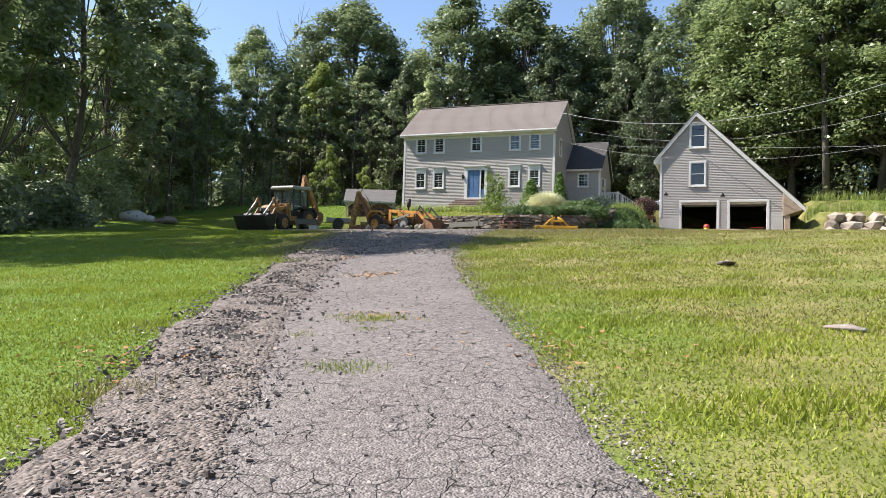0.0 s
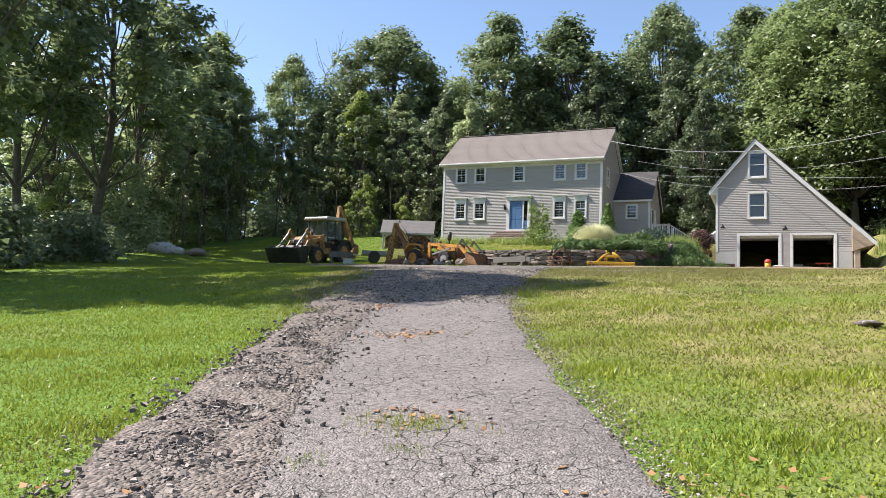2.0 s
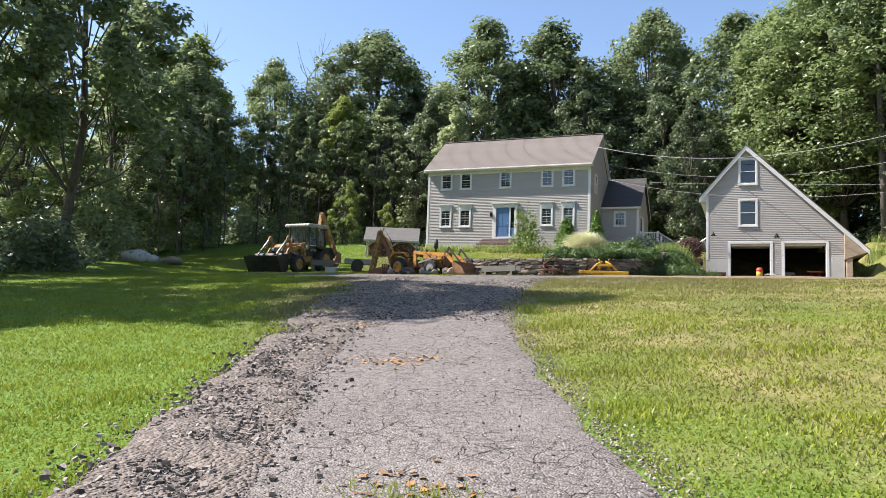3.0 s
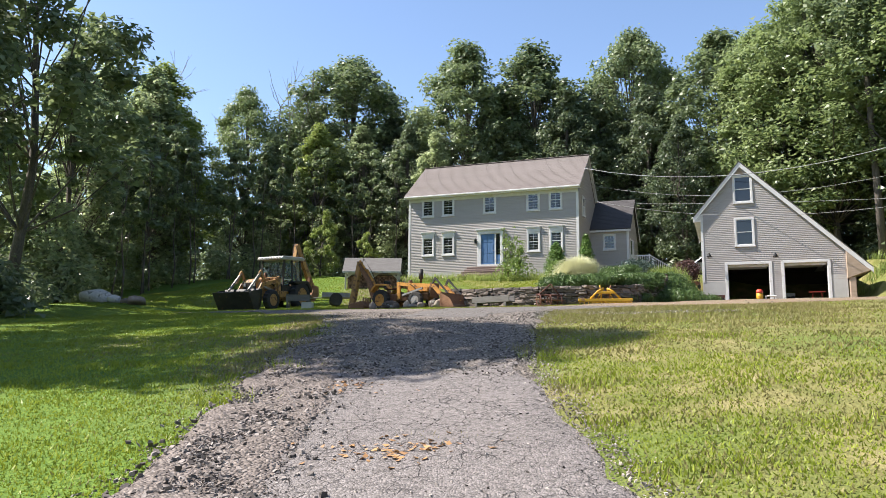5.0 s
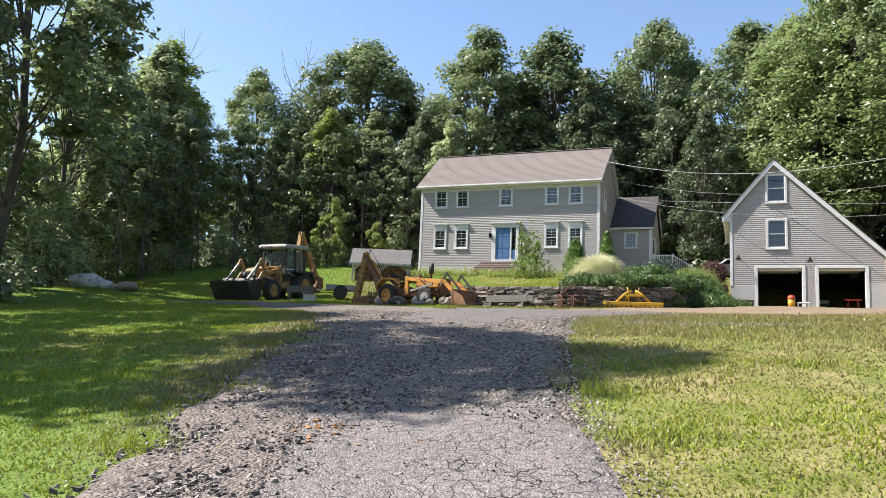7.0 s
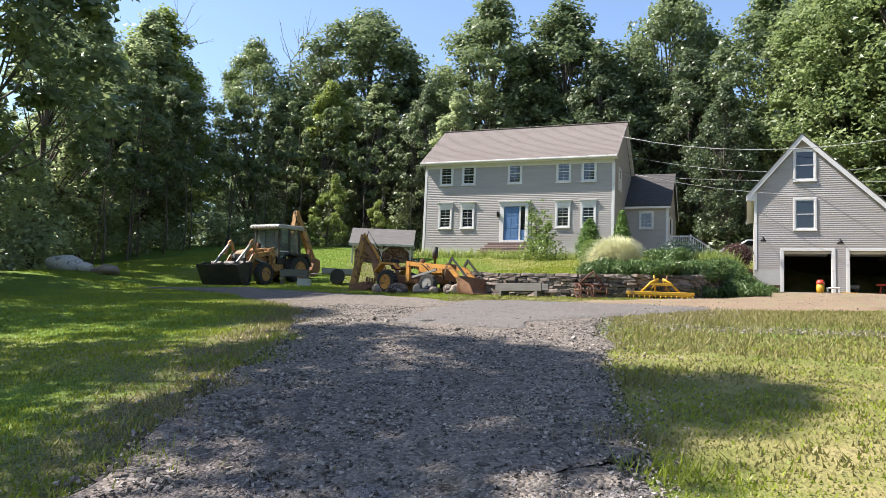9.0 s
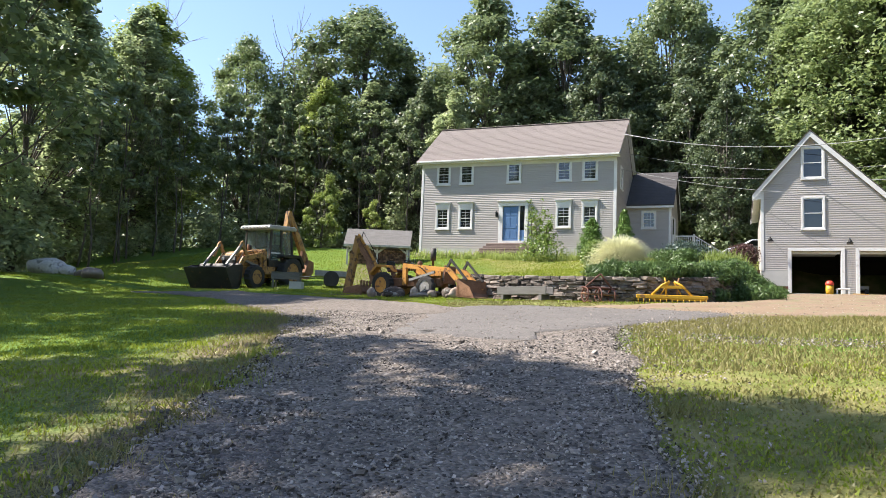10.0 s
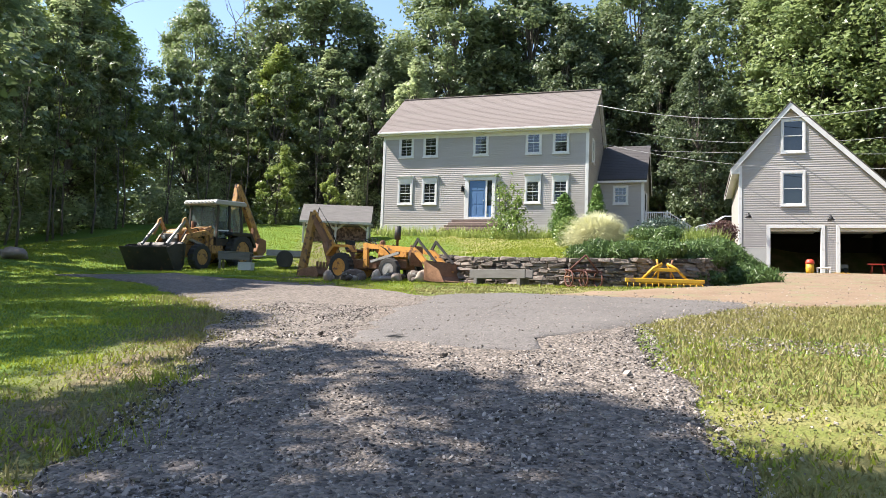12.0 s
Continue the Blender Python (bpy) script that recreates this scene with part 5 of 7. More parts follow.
grass_mound(14.2, -11.0, 1.55, 1.38, 7500, 2)
bed = [(x + rng_g.normal() * 0.15, -2.6 + rng_g.normal() * 0.45 - 0.14 * x * (x > 6), 0, 0.7 + 0.5 * rng_g.random()) for x in np.arange(0.6, 11.5, 0.13)]
blades("flower_bed", [(x, y, ground_z(x, y), s) for x, y, _, s in bed], 22, 0.62, 0.022, M_LEAFLIGHT, "daylily leaves and weeds along the house front", "flower bed", 3, 0.6, 0.15)
blades("flower_bed", [(x, y, ground_z(x, y), s) for x, y, s in ((17.6 + rng_g.random() * 2.0, -6.5 + rng_g.normal() * 0.8, 0.8 + 0.4 * rng_g.random()) for _ in range(30))], 26, 0.75, 0.025, M_LEAFLIGHT, "yellow-green daylily leaves beside the garage path", "flower bed", 4, 0.6, 0.15)
blades("tall_weeds", [(x, y, ground_z(x, y), 0.7 + 0.6 * rng_g.random()) for x, y in ((29.5 + 10 * rng_g.random(), 0.5 + 5 * rng_g.random()) for _ in range(220))], 14, 0.8, 0.02, M_LEAFLIGHT, "tall weeds on the bank above the boulders", "weeds", 5, 0.5, 0.2)


def spilling(name, spots, material, label, seed, leaf=0.062, per=620):
    """A low evergreen whose sprays hang over the wall."""
    rng = np.random.default_rng(seed)
    c = [(x, y, z) for x, y, z, r in spots]
    v = leaf_cloud(c, [s[3] for s in spots], per, leaf, rng, 0.62, 0.1)
    # draw each spray out long and drooping
    q = v.reshape(-1, 4, 3)
    mid = q.mean(axis=1, keepdims=True)
    q = mid + (q - mid) * np.array([1.0, 1.0, 1.3])
    q[:, (1, 3)] = mid + (q[:, (1, 3)] - mid) * 0.5
    q[:, (0, 2)] = mid + (q[:, (0, 2)] - mid) * 1.9
    q[:, 2, 2] -= 0.035
    ob = new(name, quads_mesh(name, q.reshape(-1, 3), material))
    return tagged(ob, label, "shrub", kind="stuff")


spots = []
for x, y in along([(15.1, -22.3), (16.6, -21.9), (18.0, -20.8), (18.7, -18.8)], 0.28, rng_g, 0.2):
    spots.append((x, y, ground_z(x - 0.3, y + 1.4) - 0.05 + 0.2 * rng_g.random(), 0.38))
    if rng_g.random() < 0.6:
        spots.append((x + 0.12, y - 0.28, ground_z(x - 0.3, y + 1.4) - 0.30 * rng_g.random(), 0.26))
for _ in range(44):
    x, y = 15.0 + 3.6 * rng_g.random(), -21.2 + 2.6 * rng_g.random()
    spots.append((x, y, ground_z(x, y) + 0.08 + 0.18 * rng_g.random(), 0.36))
for _ in range(14):
    x, y = 15.9 + 1.4 * rng_g.random(), -14.5 + 2.4 * rng_g.random()
    spots.append((x, y, ground_z(x, y) + 0.4 + 0.3 * rng_g.random(), 0.4))
spilling("spreading_juniper", spots, M_JUNIPER, "spreading dark evergreen spilling over the stone wall", 8)
spots = []
for _ in range(80):
    u = rng_g.random()
    x, y = 18.0 + 2.2 * u + 0.45 * rng_g.normal(), -17.0 + 11 * u + 0.6 * rng_g.normal()
    spots.append((x, y, ground_z(x, y) + 0.06 + 0.14 * rng_g.random(), 0.42))
for _ in range(46):
    x, y = 18.9 + 1.3 * rng_g.random(), -19.4 + 4.6 * rng_g.random()
    spots.append((x, y, ground_z(x, y) + 0.1 + 0.15 * rng_g.random(), 0.4))
spilling("spreading_juniper", spots, M_JUNIPER, "low green evergreen covering the bank by the garage", 9, per=420)

# light saplings against the dark woods
plant_light = tree_model(21, 4.8, 1.45, 0.05, 70, 150, 0.115, M_LEAFLIGHT, label="light green young tree before the dark woods", trunk_r=0.07)
plant_light.matrix_basis = Matrix.Translation((-7.6, 0.3, ground_z(-7.6, 0.3)))
plant_light.scale = (0.62, 0.62, 0.72)
copy_thing(plant_light, Matrix.Translation((-4.6, 2.5, ground_z(-4.6, 2.5))) @ pose(0, 0, 0, 0, 0, 120))
plant_light.scale = (1, 1, 1)


# ---- porch rail beside the wing ----
def build_porch():
    p = thing("side_porch", "white painted porch with balusters and stair rail", "porch")
    z0 = 0.85
    box("deck", (15.1, 4.9, z0 - 0.15), (16.5, 7.6, z0), M_TRIM, p, bevel=0.01)
    for x, y in ((15.2, 4.95), (16.45, 4.95), (16.45, 7.55)):
        box("post", (x - 0.05, y - 0.05, -0.6), (x + 0.05, y + 0.05, z0 + 1.0), M_TRIM, p, bevel=0.008)
    box("rail", (15.25, 4.92, z0 + 0.86), (16.4, 4.98, z0 + 0.93), M_TRIM, p)
    box("rail", (15.25, 4.92, z0 + 0.10), (16.4, 4.98, z0 + 0.16), M_TRIM, p)
    for i in range(9):
        x = 15.34 + i * 0.125
        box("baluster", (x - 0.02, 4.93, z0 + 0.16), (x + 0.02, 4.97, z0 + 0.86), M_TRIM, p)
    dz = z0 + 0.25
    for off in (0.86, 0.10):
        prism("stair_rail", [(16.5, z0 + off), (18.2, z0 + off - dz), (18.2, z0 + off - dz + 0.07), (16.5, z0 + off + 0.07)], 4.92, 4.98, M_TRIM, p)
    for i in range(11):
        x = 16.62 + i * 0.14
        d = dz * (x - 16.5) / 1.7
        box("baluster", (x - 0.02, 4.93, z0 + 0.14 - d), (x + 0.02, 4.97, z0 + 0.88 - d), M_TRIM, p)
    box("post", (18.18, 4.9, -1.2), (18.28, 5.0, 0.72), M_TRIM, p, bevel=0.008)
    for i in range(5):
        box("stair", (16.5 + i * 0.32, 5.0, z0 - 0.24 * (i + 1) - 0.05), (16.84 + i * 0.32, 6.2, z0 - 0.24 * (i + 1)), M_TRIM, p)
    return p


build_porch()


# ---- overhead wires ----
def wire(a, b, sag, label, r=0.011):
    pts = [Vector(a).lerp(Vector(b), u) - Vector((0, 0, sag * 4 * u * (1 - u))) for u in np.linspace(0, 1, 25)]
    ob = tube("overhead_wire", pts, r, M_WIRE, sides=5)
    return tagged(ob, label, "wire", "service wires")


M_WIRE = mat("pale_cable", (0.22, 0.22, 0.22), (0.36, 0.36, 0.35), 3, 0.6, bump=0)
wire((12.55, 1.2, 7.55), (58, -15, 20.9), 7.3, "twisted pale service cable from house gable", 0.02)
wire((12.55, 4.2, 7.0), (58, -13, 16.6), 6.3, "thin grey overhead cable from the house")
wire((15.3, 7.6, 6.1), (58, -11, 2.6), 0.8, "thin grey overhead cable over the wing")
wire((12.5, 0.3, 5.2), (58, -12, 11.8), 5.4, "thin grey overhead cable at the house corner", 0.012)


def bare_trunk(x, y, h, lean, seed):
    root = thing("tree", "tall bare straight trunk at the wood's edge", "tree", Matrix.Translation((x, y, trunk_z(x, y))), group="woodland trees")
    tube("trunk", [(0, 0, -0.2), (lean * 0.3, 0, h * 0.3), (lean * 0.5, 0.1, h * 0.6), (lean, 0, h)], [0.30, 0.25, 0.20, 0.08], M_BARK, root, sides=9)
    rng = np.random.default_rng(seed)
    c = [(lean + rng.normal() * 1.6, rng.normal() * 1.6, h * (0.72 + 0.3 * rng.random())) for _ in range(30)]
    ob = new("crown", quads_mesh("crown", leaf_cloud(c, [1.1] * 30, 170, 0.28, rng), M_LEAF))
    ob.parent = root


bare_trunk(32.0, 9.5, 20, -0.4, 2)
bare_trunk(44.0, 4.0, 20, 0.5, 4)
rng_t = np.random.default_rng(91)
thin = tree_model(31, 11, 1.7, 0.45, 22, 90, 0.22, M_LEAF, label="slender pale-stemmed sapling in the wood's edge", trunk_r=0.06)
thin.matrix_basis = Matrix.Translation((-13.5, 1.0, trunk_z(-13.5, 1.0)))
for x, y in along([(-12.5, -15.5), (-15.5, -8), (-15.5, -1), (-11, 5.5), (-5, 8.5)], 1.9, rng_t, 0.7):
    copy_thing(thin, Matrix.Translation((x, y, trunk_z(x, y))) @ pose(0, 0, 0, rng_t.normal() * 2, rng_t.normal() * 2, 360 * rng_t.random()))


# ---- machines and yard things ----
M_CASEYELLOW = mat("faded_machine_yellow", (0.27, 0.14, 0.042), (0.42, 0.235, 0.08), 3, 0.6, bump=0.15, spots=((0.12, 0.06, 0.035), 0.3))
M_ORANGE = mat("faded_orange_paint", (0.34, 0.15, 0.03), (0.58, 0.28, 0.05), 3, 0.6, bump=0.15, spots=((0.12, 0.055, 0.03), 0.2))
M_RUST = mat("rusty_steel", (0.12, 0.055, 0.03), (0.30, 0.16, 0.09), 4, 0.9, bump=0.4, fine=30)
M_BUCKET = mat("dark_bucket_steel", (0.015, 0.014, 0.013), (0.045, 0.04, 0.036), 3, 0.6, bump=0.2, spots=((0.09, 0.05, 0.03), 0.05))
M_RUBBER = mat("tyre_rubber", (0.018, 0.017, 0.016), (0.05, 0.047, 0.043), 5, 0.9, bump=0.4)
M_GREYSTEEL = mat("worn_grey_steel", (0.16, 0.15, 0.14), (0.32, 0.31, 0.29), 4, 0.6, 0.3, bump=0.2)
M_CABGREY = mat("grey_cab_paint", (0.20, 0.20, 0.19), (0.36, 0.36, 0.34), 3, 0.5, bump=0.1)
M_GREYWOOD = mat("weathered_grey_wood", (0.085, 0.078, 0.072), (0.17, 0.16, 0.15), 2, 0.85, bump=0.4, fine=30, stretch=(1, 6, 6))
M_LOGEND = mat("split_firewood", (0.11, 0.06, 0.04), (0.33, 0.20, 0.13), 6, 0.9, bump=0.4, objrand=0.7)
M_YELLOW = mat("bright_yellow_paint", (0.50, 0.27, 0.015), (0.66, 0.38, 0.03), 3, 0.5, bump=0.1, spots=((0.30, 0.15, 0.05), 0.1))
M_RED = mat("red_paint", (0.42, 0.035, 0.02), (0.60, 0.07, 0.04), 3, 0.5, bump=0.05)
M_DARKRED = mat("rusty_red_paint", (0.07, 0.026, 0.02), (0.17, 0.07, 0.05), 4, 0.8, bump=0.3)
M_SILVER = mat("silver_car_paint", (0.42, 0.44, 0.46), (0.55, 0.57, 0.6), 1, 0.3, 0.4, bump=0)
M_WHITEPLASTIC = mat("white_plastic", (0.66, 0.66, 0.65), (0.8, 0.8, 0.79), 3, 0.5, bump=0)


def cab_glass():
    m, n, l, b = node_mat("cab_glass")
    b.inputs["Base Color"].default_value = (0.45, 0.55, 0.52, 1)
    b.inputs["Roughness"].default_value = 0.05
    b.inputs["Transmission Weight"].default_value = 0.85
    b.inputs["IOR"].default_value = 1.1
    return m


M_CABGLASS = cab_glass()


def wheel(parent, c, r, w, rim_material, lugs=18):
    """A tyre with lugs round a dished rim; the axle lies along x."""
    bm = bmesh.new()
    prof = [(-w / 2, r * 0.62), (-w / 2, r * 0.9), (-w * 0.38, r), (w * 0.38, r), (w / 2, r * 0.9), (w / 2, r * 0.62)]
    n = lugs * 2
    rings = []
    for k in range(n):
        t, lug = 2 * math.pi * k / n, 1.05 if k % 2 else 0.97
        rings.append([bm.verts.new((c[0] + a, c[1] + b * (lug if b > r * 0.95 else 1) * math.cos(t), c[2] + b * (lug if b > r * 0.95 else 1) * math.sin(t))) for a, b in prof])
    for k in range(n):
        p, q = rings[k], rings[(k + 1) % n]
        for i in range(len(prof)):
            j = (i + 1) % len(prof)
            bm.faces.new((p[i], q[i], q[j], p[j]))
    t_ob = part("tyre", bm, M_RUBBER, parent)
    bm = bmesh.new()
    for s in (-1, 1):
        add_tube(bm, [(c[0] + s * w * 0.10, c[1], c[2]), (c[0] + s * w * 0.30, c[1], c[2]), (c[0] + s * w * 0.42, c[1], c[2])], [r * 0.25, r * 0.42, r * 0.63], 18)
        add_tube(bm, [(c[0] + s * w * 0.30, c[1], c[2]), (c[0] + s * w * 0.50, c[1], c[2])], [r * 0.20, r * 0.17], 10)
    part("rim", bm, rim_material, t_ob)


def beam(bm, a, b, w, h0, h1=None):
    """A box beam between two points in a plane x = const, tapered in height."""
    h1 = h0 if h1 is None else h1
    a, b = Vector(a), Vector(b)
    d = (b - a).normalized()
    up = Vector((1, 0, 0)).cross(d).normalized()
    side = Vector((w / 2, 0, 0))
    r0 = [bm.verts.new(a + s * side + t * up * h0 / 2) for s, t in ((-1, -1), (1, -1), (1, 1), (-1, 1))]
    r1 = [bm.verts.new(b + s * side + t * up * h1 / 2) for s, t in ((-1, -1), (1, -1), (1, 1), (-1, 1))]
    bm.faces.new(r0), bm.faces.new(r1[::-1])
    for i in range(4):
        bm.faces.new((r0[i], r1[i], r1[(i + 1) % 4], r0[(i + 1) % 4]))
    bmesh.ops.recalc_face_normals(bm, faces=bm.faces)


def beams(name, runs, material, parent, label=""):
    bm = bmesh.new()
    for r in runs:
        beam(bm, *r)
    return part(name, bm, material, parent, label)


def build_backhoe():
    """Heads along -y; x is its left side."""
    x, y = -0.75, -16.2
    b = thing("backhoe_loader", "faded yellow backhoe loader with black front bucket and raised boom", "backhoe loader", Matrix.Translation((x, y, ground_z(0, -17) - 0.03)) @ pose(0, 0, 0, 4, 0, -6))
    for s in (-1, 1):
        wheel(b, (s * 0.82, -1.55, 0.50), 0.50, 0.34, M_CASEYELLOW, 16)
        wheel(b, (s * 0.86, 0.75, 0.70), 0.70, 0.44, M_CASEYELLOW, 18)
        fender = [(0.02, 1.42), (0.12, 1.50), (1.25, 1.50), (1.52, 1.20), (1.60, 0.9), (1.50, 0.9), (1.2, 1.36), (0.2, 1.36)]
        prism("fender", fender, s * 0.62, s * 1.08, M_BLACK, b, axis="x", bevel=0.015)
    box("chassis", (-0.42, -2.0, 0.48), (0.42, 1.7, 0.95), M_CASEYELLOW, b, bevel=0.03)
    prism("hood", [(-2.15, 0.95), (-2.2, 1.42), (-2.05, 1.55), (-0.55, 1.72), (-0.50, 0.95)], -0.44, 0.44, M_CASEYELLOW, b, axis="x", bevel=0.05)
    prism("side_panel", [(-1.9, 1.0), (-1.9, 1.32), (-0.55, 1.5), (-0.55, 1.0)], 0.445, 0.47, M_CASEYELLOW, b, axis="x", bevel=0.01)
    for i in range(3):
        box("marking", (0.472, -1.25 + i * 0.16, 1.24 + i * 0.02), (0.476, -1.15 + i * 0.16, 1.32 + i * 0.02), M_BUCKET, b)
    box("grille", (-0.38, -2.26, 0.95), (0.38, -2.18, 1.40), M_BUCKET, b, bevel=0.01)
    tube("exhaust", [(0.15, -1.2, 1.6), (0.15, -1.2, 1.92)], [0.05, 0.05], M_RUST, b, sides=8)
    tube("air_cleaner", [(-0.1, -0.85, 1.65), (-0.1, -0.85, 1.85), (-0.1, -0.85, 1.92)], [0.08, 0.12, 0.08], M_BUCKET, b, sides=10)
    for s in (-1, 1):
        prism("loader_frame", [(-0.95, 0.9), (-1.0, 1.62), (-0.6, 1.75), (-0.52, 0.9)], s * 0.52, s * 0.60, M_CASEYELLOW, b, axis="x", bevel=0.015)
        box("headlamp", (s * 0.30 - 0.09, -2.30, 1.20), (s * 0.30 + 0.09, -2.25, 1.34), M_CONC, b, bevel=0.01)
        tube("hose", [(s * 0.5, -0.8, 1.1), (s * 0.56, -1.4, 1.62), (s * 0.56, -2.0, 1.5), (s * 0.58, -2.4, 1.0)], 0.022, M_RUBBER, b, sides=6)
    box("battery_box", (0.46, -0.75, 0.62), (0.74, -0.1, 0.96), M_CASEYELLOW, b, bevel=0.02)
    box("step", (0.62, -0.35, 0.38), (0.86, 0.05, 0.43), M_BUCKET, b)
    # cab
    cab = new("cab")
    cab.parent = b
    for cx, cy0, cy1 in ((-0.70, -0.50, -0.32), (0.70, -0.50, -0.32), (-0.70, 1.15, 1.0), (0.70, 1.15, 1.0), (0.72, 0.30, 0.30), (-0.72, 0.30, 0.30)):
        beams("cab_post", [((cx, cy0, 0.98), (cx, cy1, 2.62), 0.08, 0.09)], M_BUCKET, cab)
    prism("cab_roof", [(-0.62, 2.60), (-0.66, 2.68), (-0.55, 2.80), (1.15, 2.80), (1.30, 2.70), (1.25, 2.60)], -0.84, 0.84, M_CABGREY, cab, axis="x", bevel=0.03)
    for i in range(8):
        box("roof_lamp", (-0.72 + i * 0.19, -0.69, 2.64), (-0.60 + i * 0.19, -0.63, 2.74), M_CONC, cab, bevel=0.01)
    box("cab_base", (-0.72, -0.48, 0.95), (0.72, 1.15, 1.25), M_BUCKET, cab, bevel=0.02)
    prism("windscreen", [(-0.48, 1.25), (-0.34, 2.58), (-0.325, 2.58), (-0.465, 1.25)], -0.66, 0.66, M_CABGLASS, cab, axis="x")
    for s in (-1, 1):
        box("side_glass", (s * 0.705 - 0.006, -0.36, 1.28), (s * 0.705 + 0.006, 0.25, 2.56), M_CABGLASS, cab)
        box("side_glass", (s * 0.705 - 0.006, 0.36, 1.5), (s * 0.705 + 0.006, 1.0, 2.56), M_CABGLASS, cab)
        box("door_rail", (s * 0.715 - 0.012, -0.40, 1.55), (s * 0.715 + 0.012, 0.28, 1.60), M_TRIM, cab)
    seat = new("seat")
    seat.parent = cab
    box("cushion", (-0.25, 0.25, 1.25), (0.25, 0.75, 1.42), M_RUBBER, seat, bevel=0.04)
    box("backrest", (-0.25, 0.70, 1.40), (0.25, 0.82, 2.0), M_RUBBER, seat, bevel=0.04)
    tube("steering_wheel", [(0.2 * math.cos(a), -0.05 + 0.2 * math.sin(a) * 0.8, 1.75 + 0.1 * math.sin(a)) for a in np.linspace(0, 6.283, 15)], 0.015, M_RUBBER, cab, sides=5)
    # loader
    ld = new("loader")
    ld.parent = b
    for s in (-1, 1):
        beams("loader_arm", [((s * 0.62, -0.75, 1.50), (s * 0.62, -2.0, 1.28), 0.12, 0.20), ((s * 0.62, -2.0, 1.30), (s * 0.62, -2.75, 0.38), 0.12, 0.22, 0.16)], M_CASEYELLOW, ld)
        beams("bell_crank", [((s * 0.62, -1.75, 1.3), (s * 0.62, -2.15, 1.98), 0.07, 0.15), ((s * 0.62, -2.15, 1.95), (s * 0.62, -2.45, 1.35), 0.07, 0.10)], M_CASEYELLOW, ld)
        beams("tilt_ram", [((s * 0.62, -2.12, 1.88), (s * 0.62, -3.05, 0.98), 0.08, 0.09)], M_GREYSTEEL, ld)
        beams("lift_ram", [((s * 0.55, -0.70, 0.85), (s * 0.55, -1.85, 1.2), 0.09, 0.10)], M_GREYSTEEL, ld)
        beams("upright", [((s * 0.62, -0.72, 0.7), (s * 0.62, -0.72, 1.62), 0.14, 0.22)], M_CASEYELLOW, ld)
    bk = prism("bucket", [(-2.72, 0.20), (-2.62, 0.95), (-2.72, 1.05), (-2.80, 0.95), (-2.84, 0.30), (-3.0, 0.10), (-3.60, 0.90), (-3.65, 0.88), (-3.20, -0.02), (-2.90, 0.0)], -1.14, 1.14, M_BUCKET, ld, "worn black steel bucket", axis="x")
    for s in (-1.14, 1.11):
        prism("bucket_side", [(-2.70, 1.0), (-2.76, 0.14), (-3.1, 0.02), (-3.58, 0.84), (-3.20, 0.98)], s, s + 0.03, M_BUCKET, bk, axis="x")
    # rear boom, folded up
    bo = new("boom_group")
    bo.parent = b
    box("swing_post", (-0.2, 1.75, 0.5), (0.2, 2.1, 1.2), M_RUST, bo, bevel=0.03)
    beams("boom", [((0, 1.95, 1.0), (0, 1.5, 2.5), 0.22, 0.30, 0.28), ((0, 1.5, 2.5), (0, 1.72, 3.6), 0.22, 0.28, 0.18)], M_CASEYELLOW, bo, "faded yellow boom")
    beams("dipper", [((0, 1.68, 3.55), (0, 3.0, 1.3), 0.20, 0.22, 0.32)], M_CASEYELLOW, bo)
    tube("boom_hose", [(0.12, 1.6, 3.0), (0.12, 1.45, 3.6), (0.12, 1.75, 3.8), (0.12, 2.0, 3.3)], 0.02, M_RUBBER, bo, sides=6)
    beams("boom_ram", [((0.0, 1.75, 1.6), (0.0, 1.45, 2.6), 0.09, 0.09), ((0, 2.15, 3.1), (0, 2.95, 1.8), 0.08, 0.08)], M_GREYSTEEL, bo)
    prism("digging_bucket", [(2.6, 0.75), (2.95, 1.35), (3.3, 1.25), (3.3, 0.75), (2.9, 0.45)], -0.3, 0.3, M_RUST, bo, "rusty digging bucket", axis="x", bevel=0.02)
    for s in (-1, 1):
        beams("stabiliser", [((s * 0.55, 1.9, 0.7), (s * 0.62, 2.0, 1.75), 0.14, 0.16), ], M_RUST, bo)
        box("stabiliser_pad", (s * 0.62 - 0.2, 1.8, 0.42), (s * 0.62 + 0.2, 2.2, 0.5), M_RUST, bo)
    return b


build_backhoe()


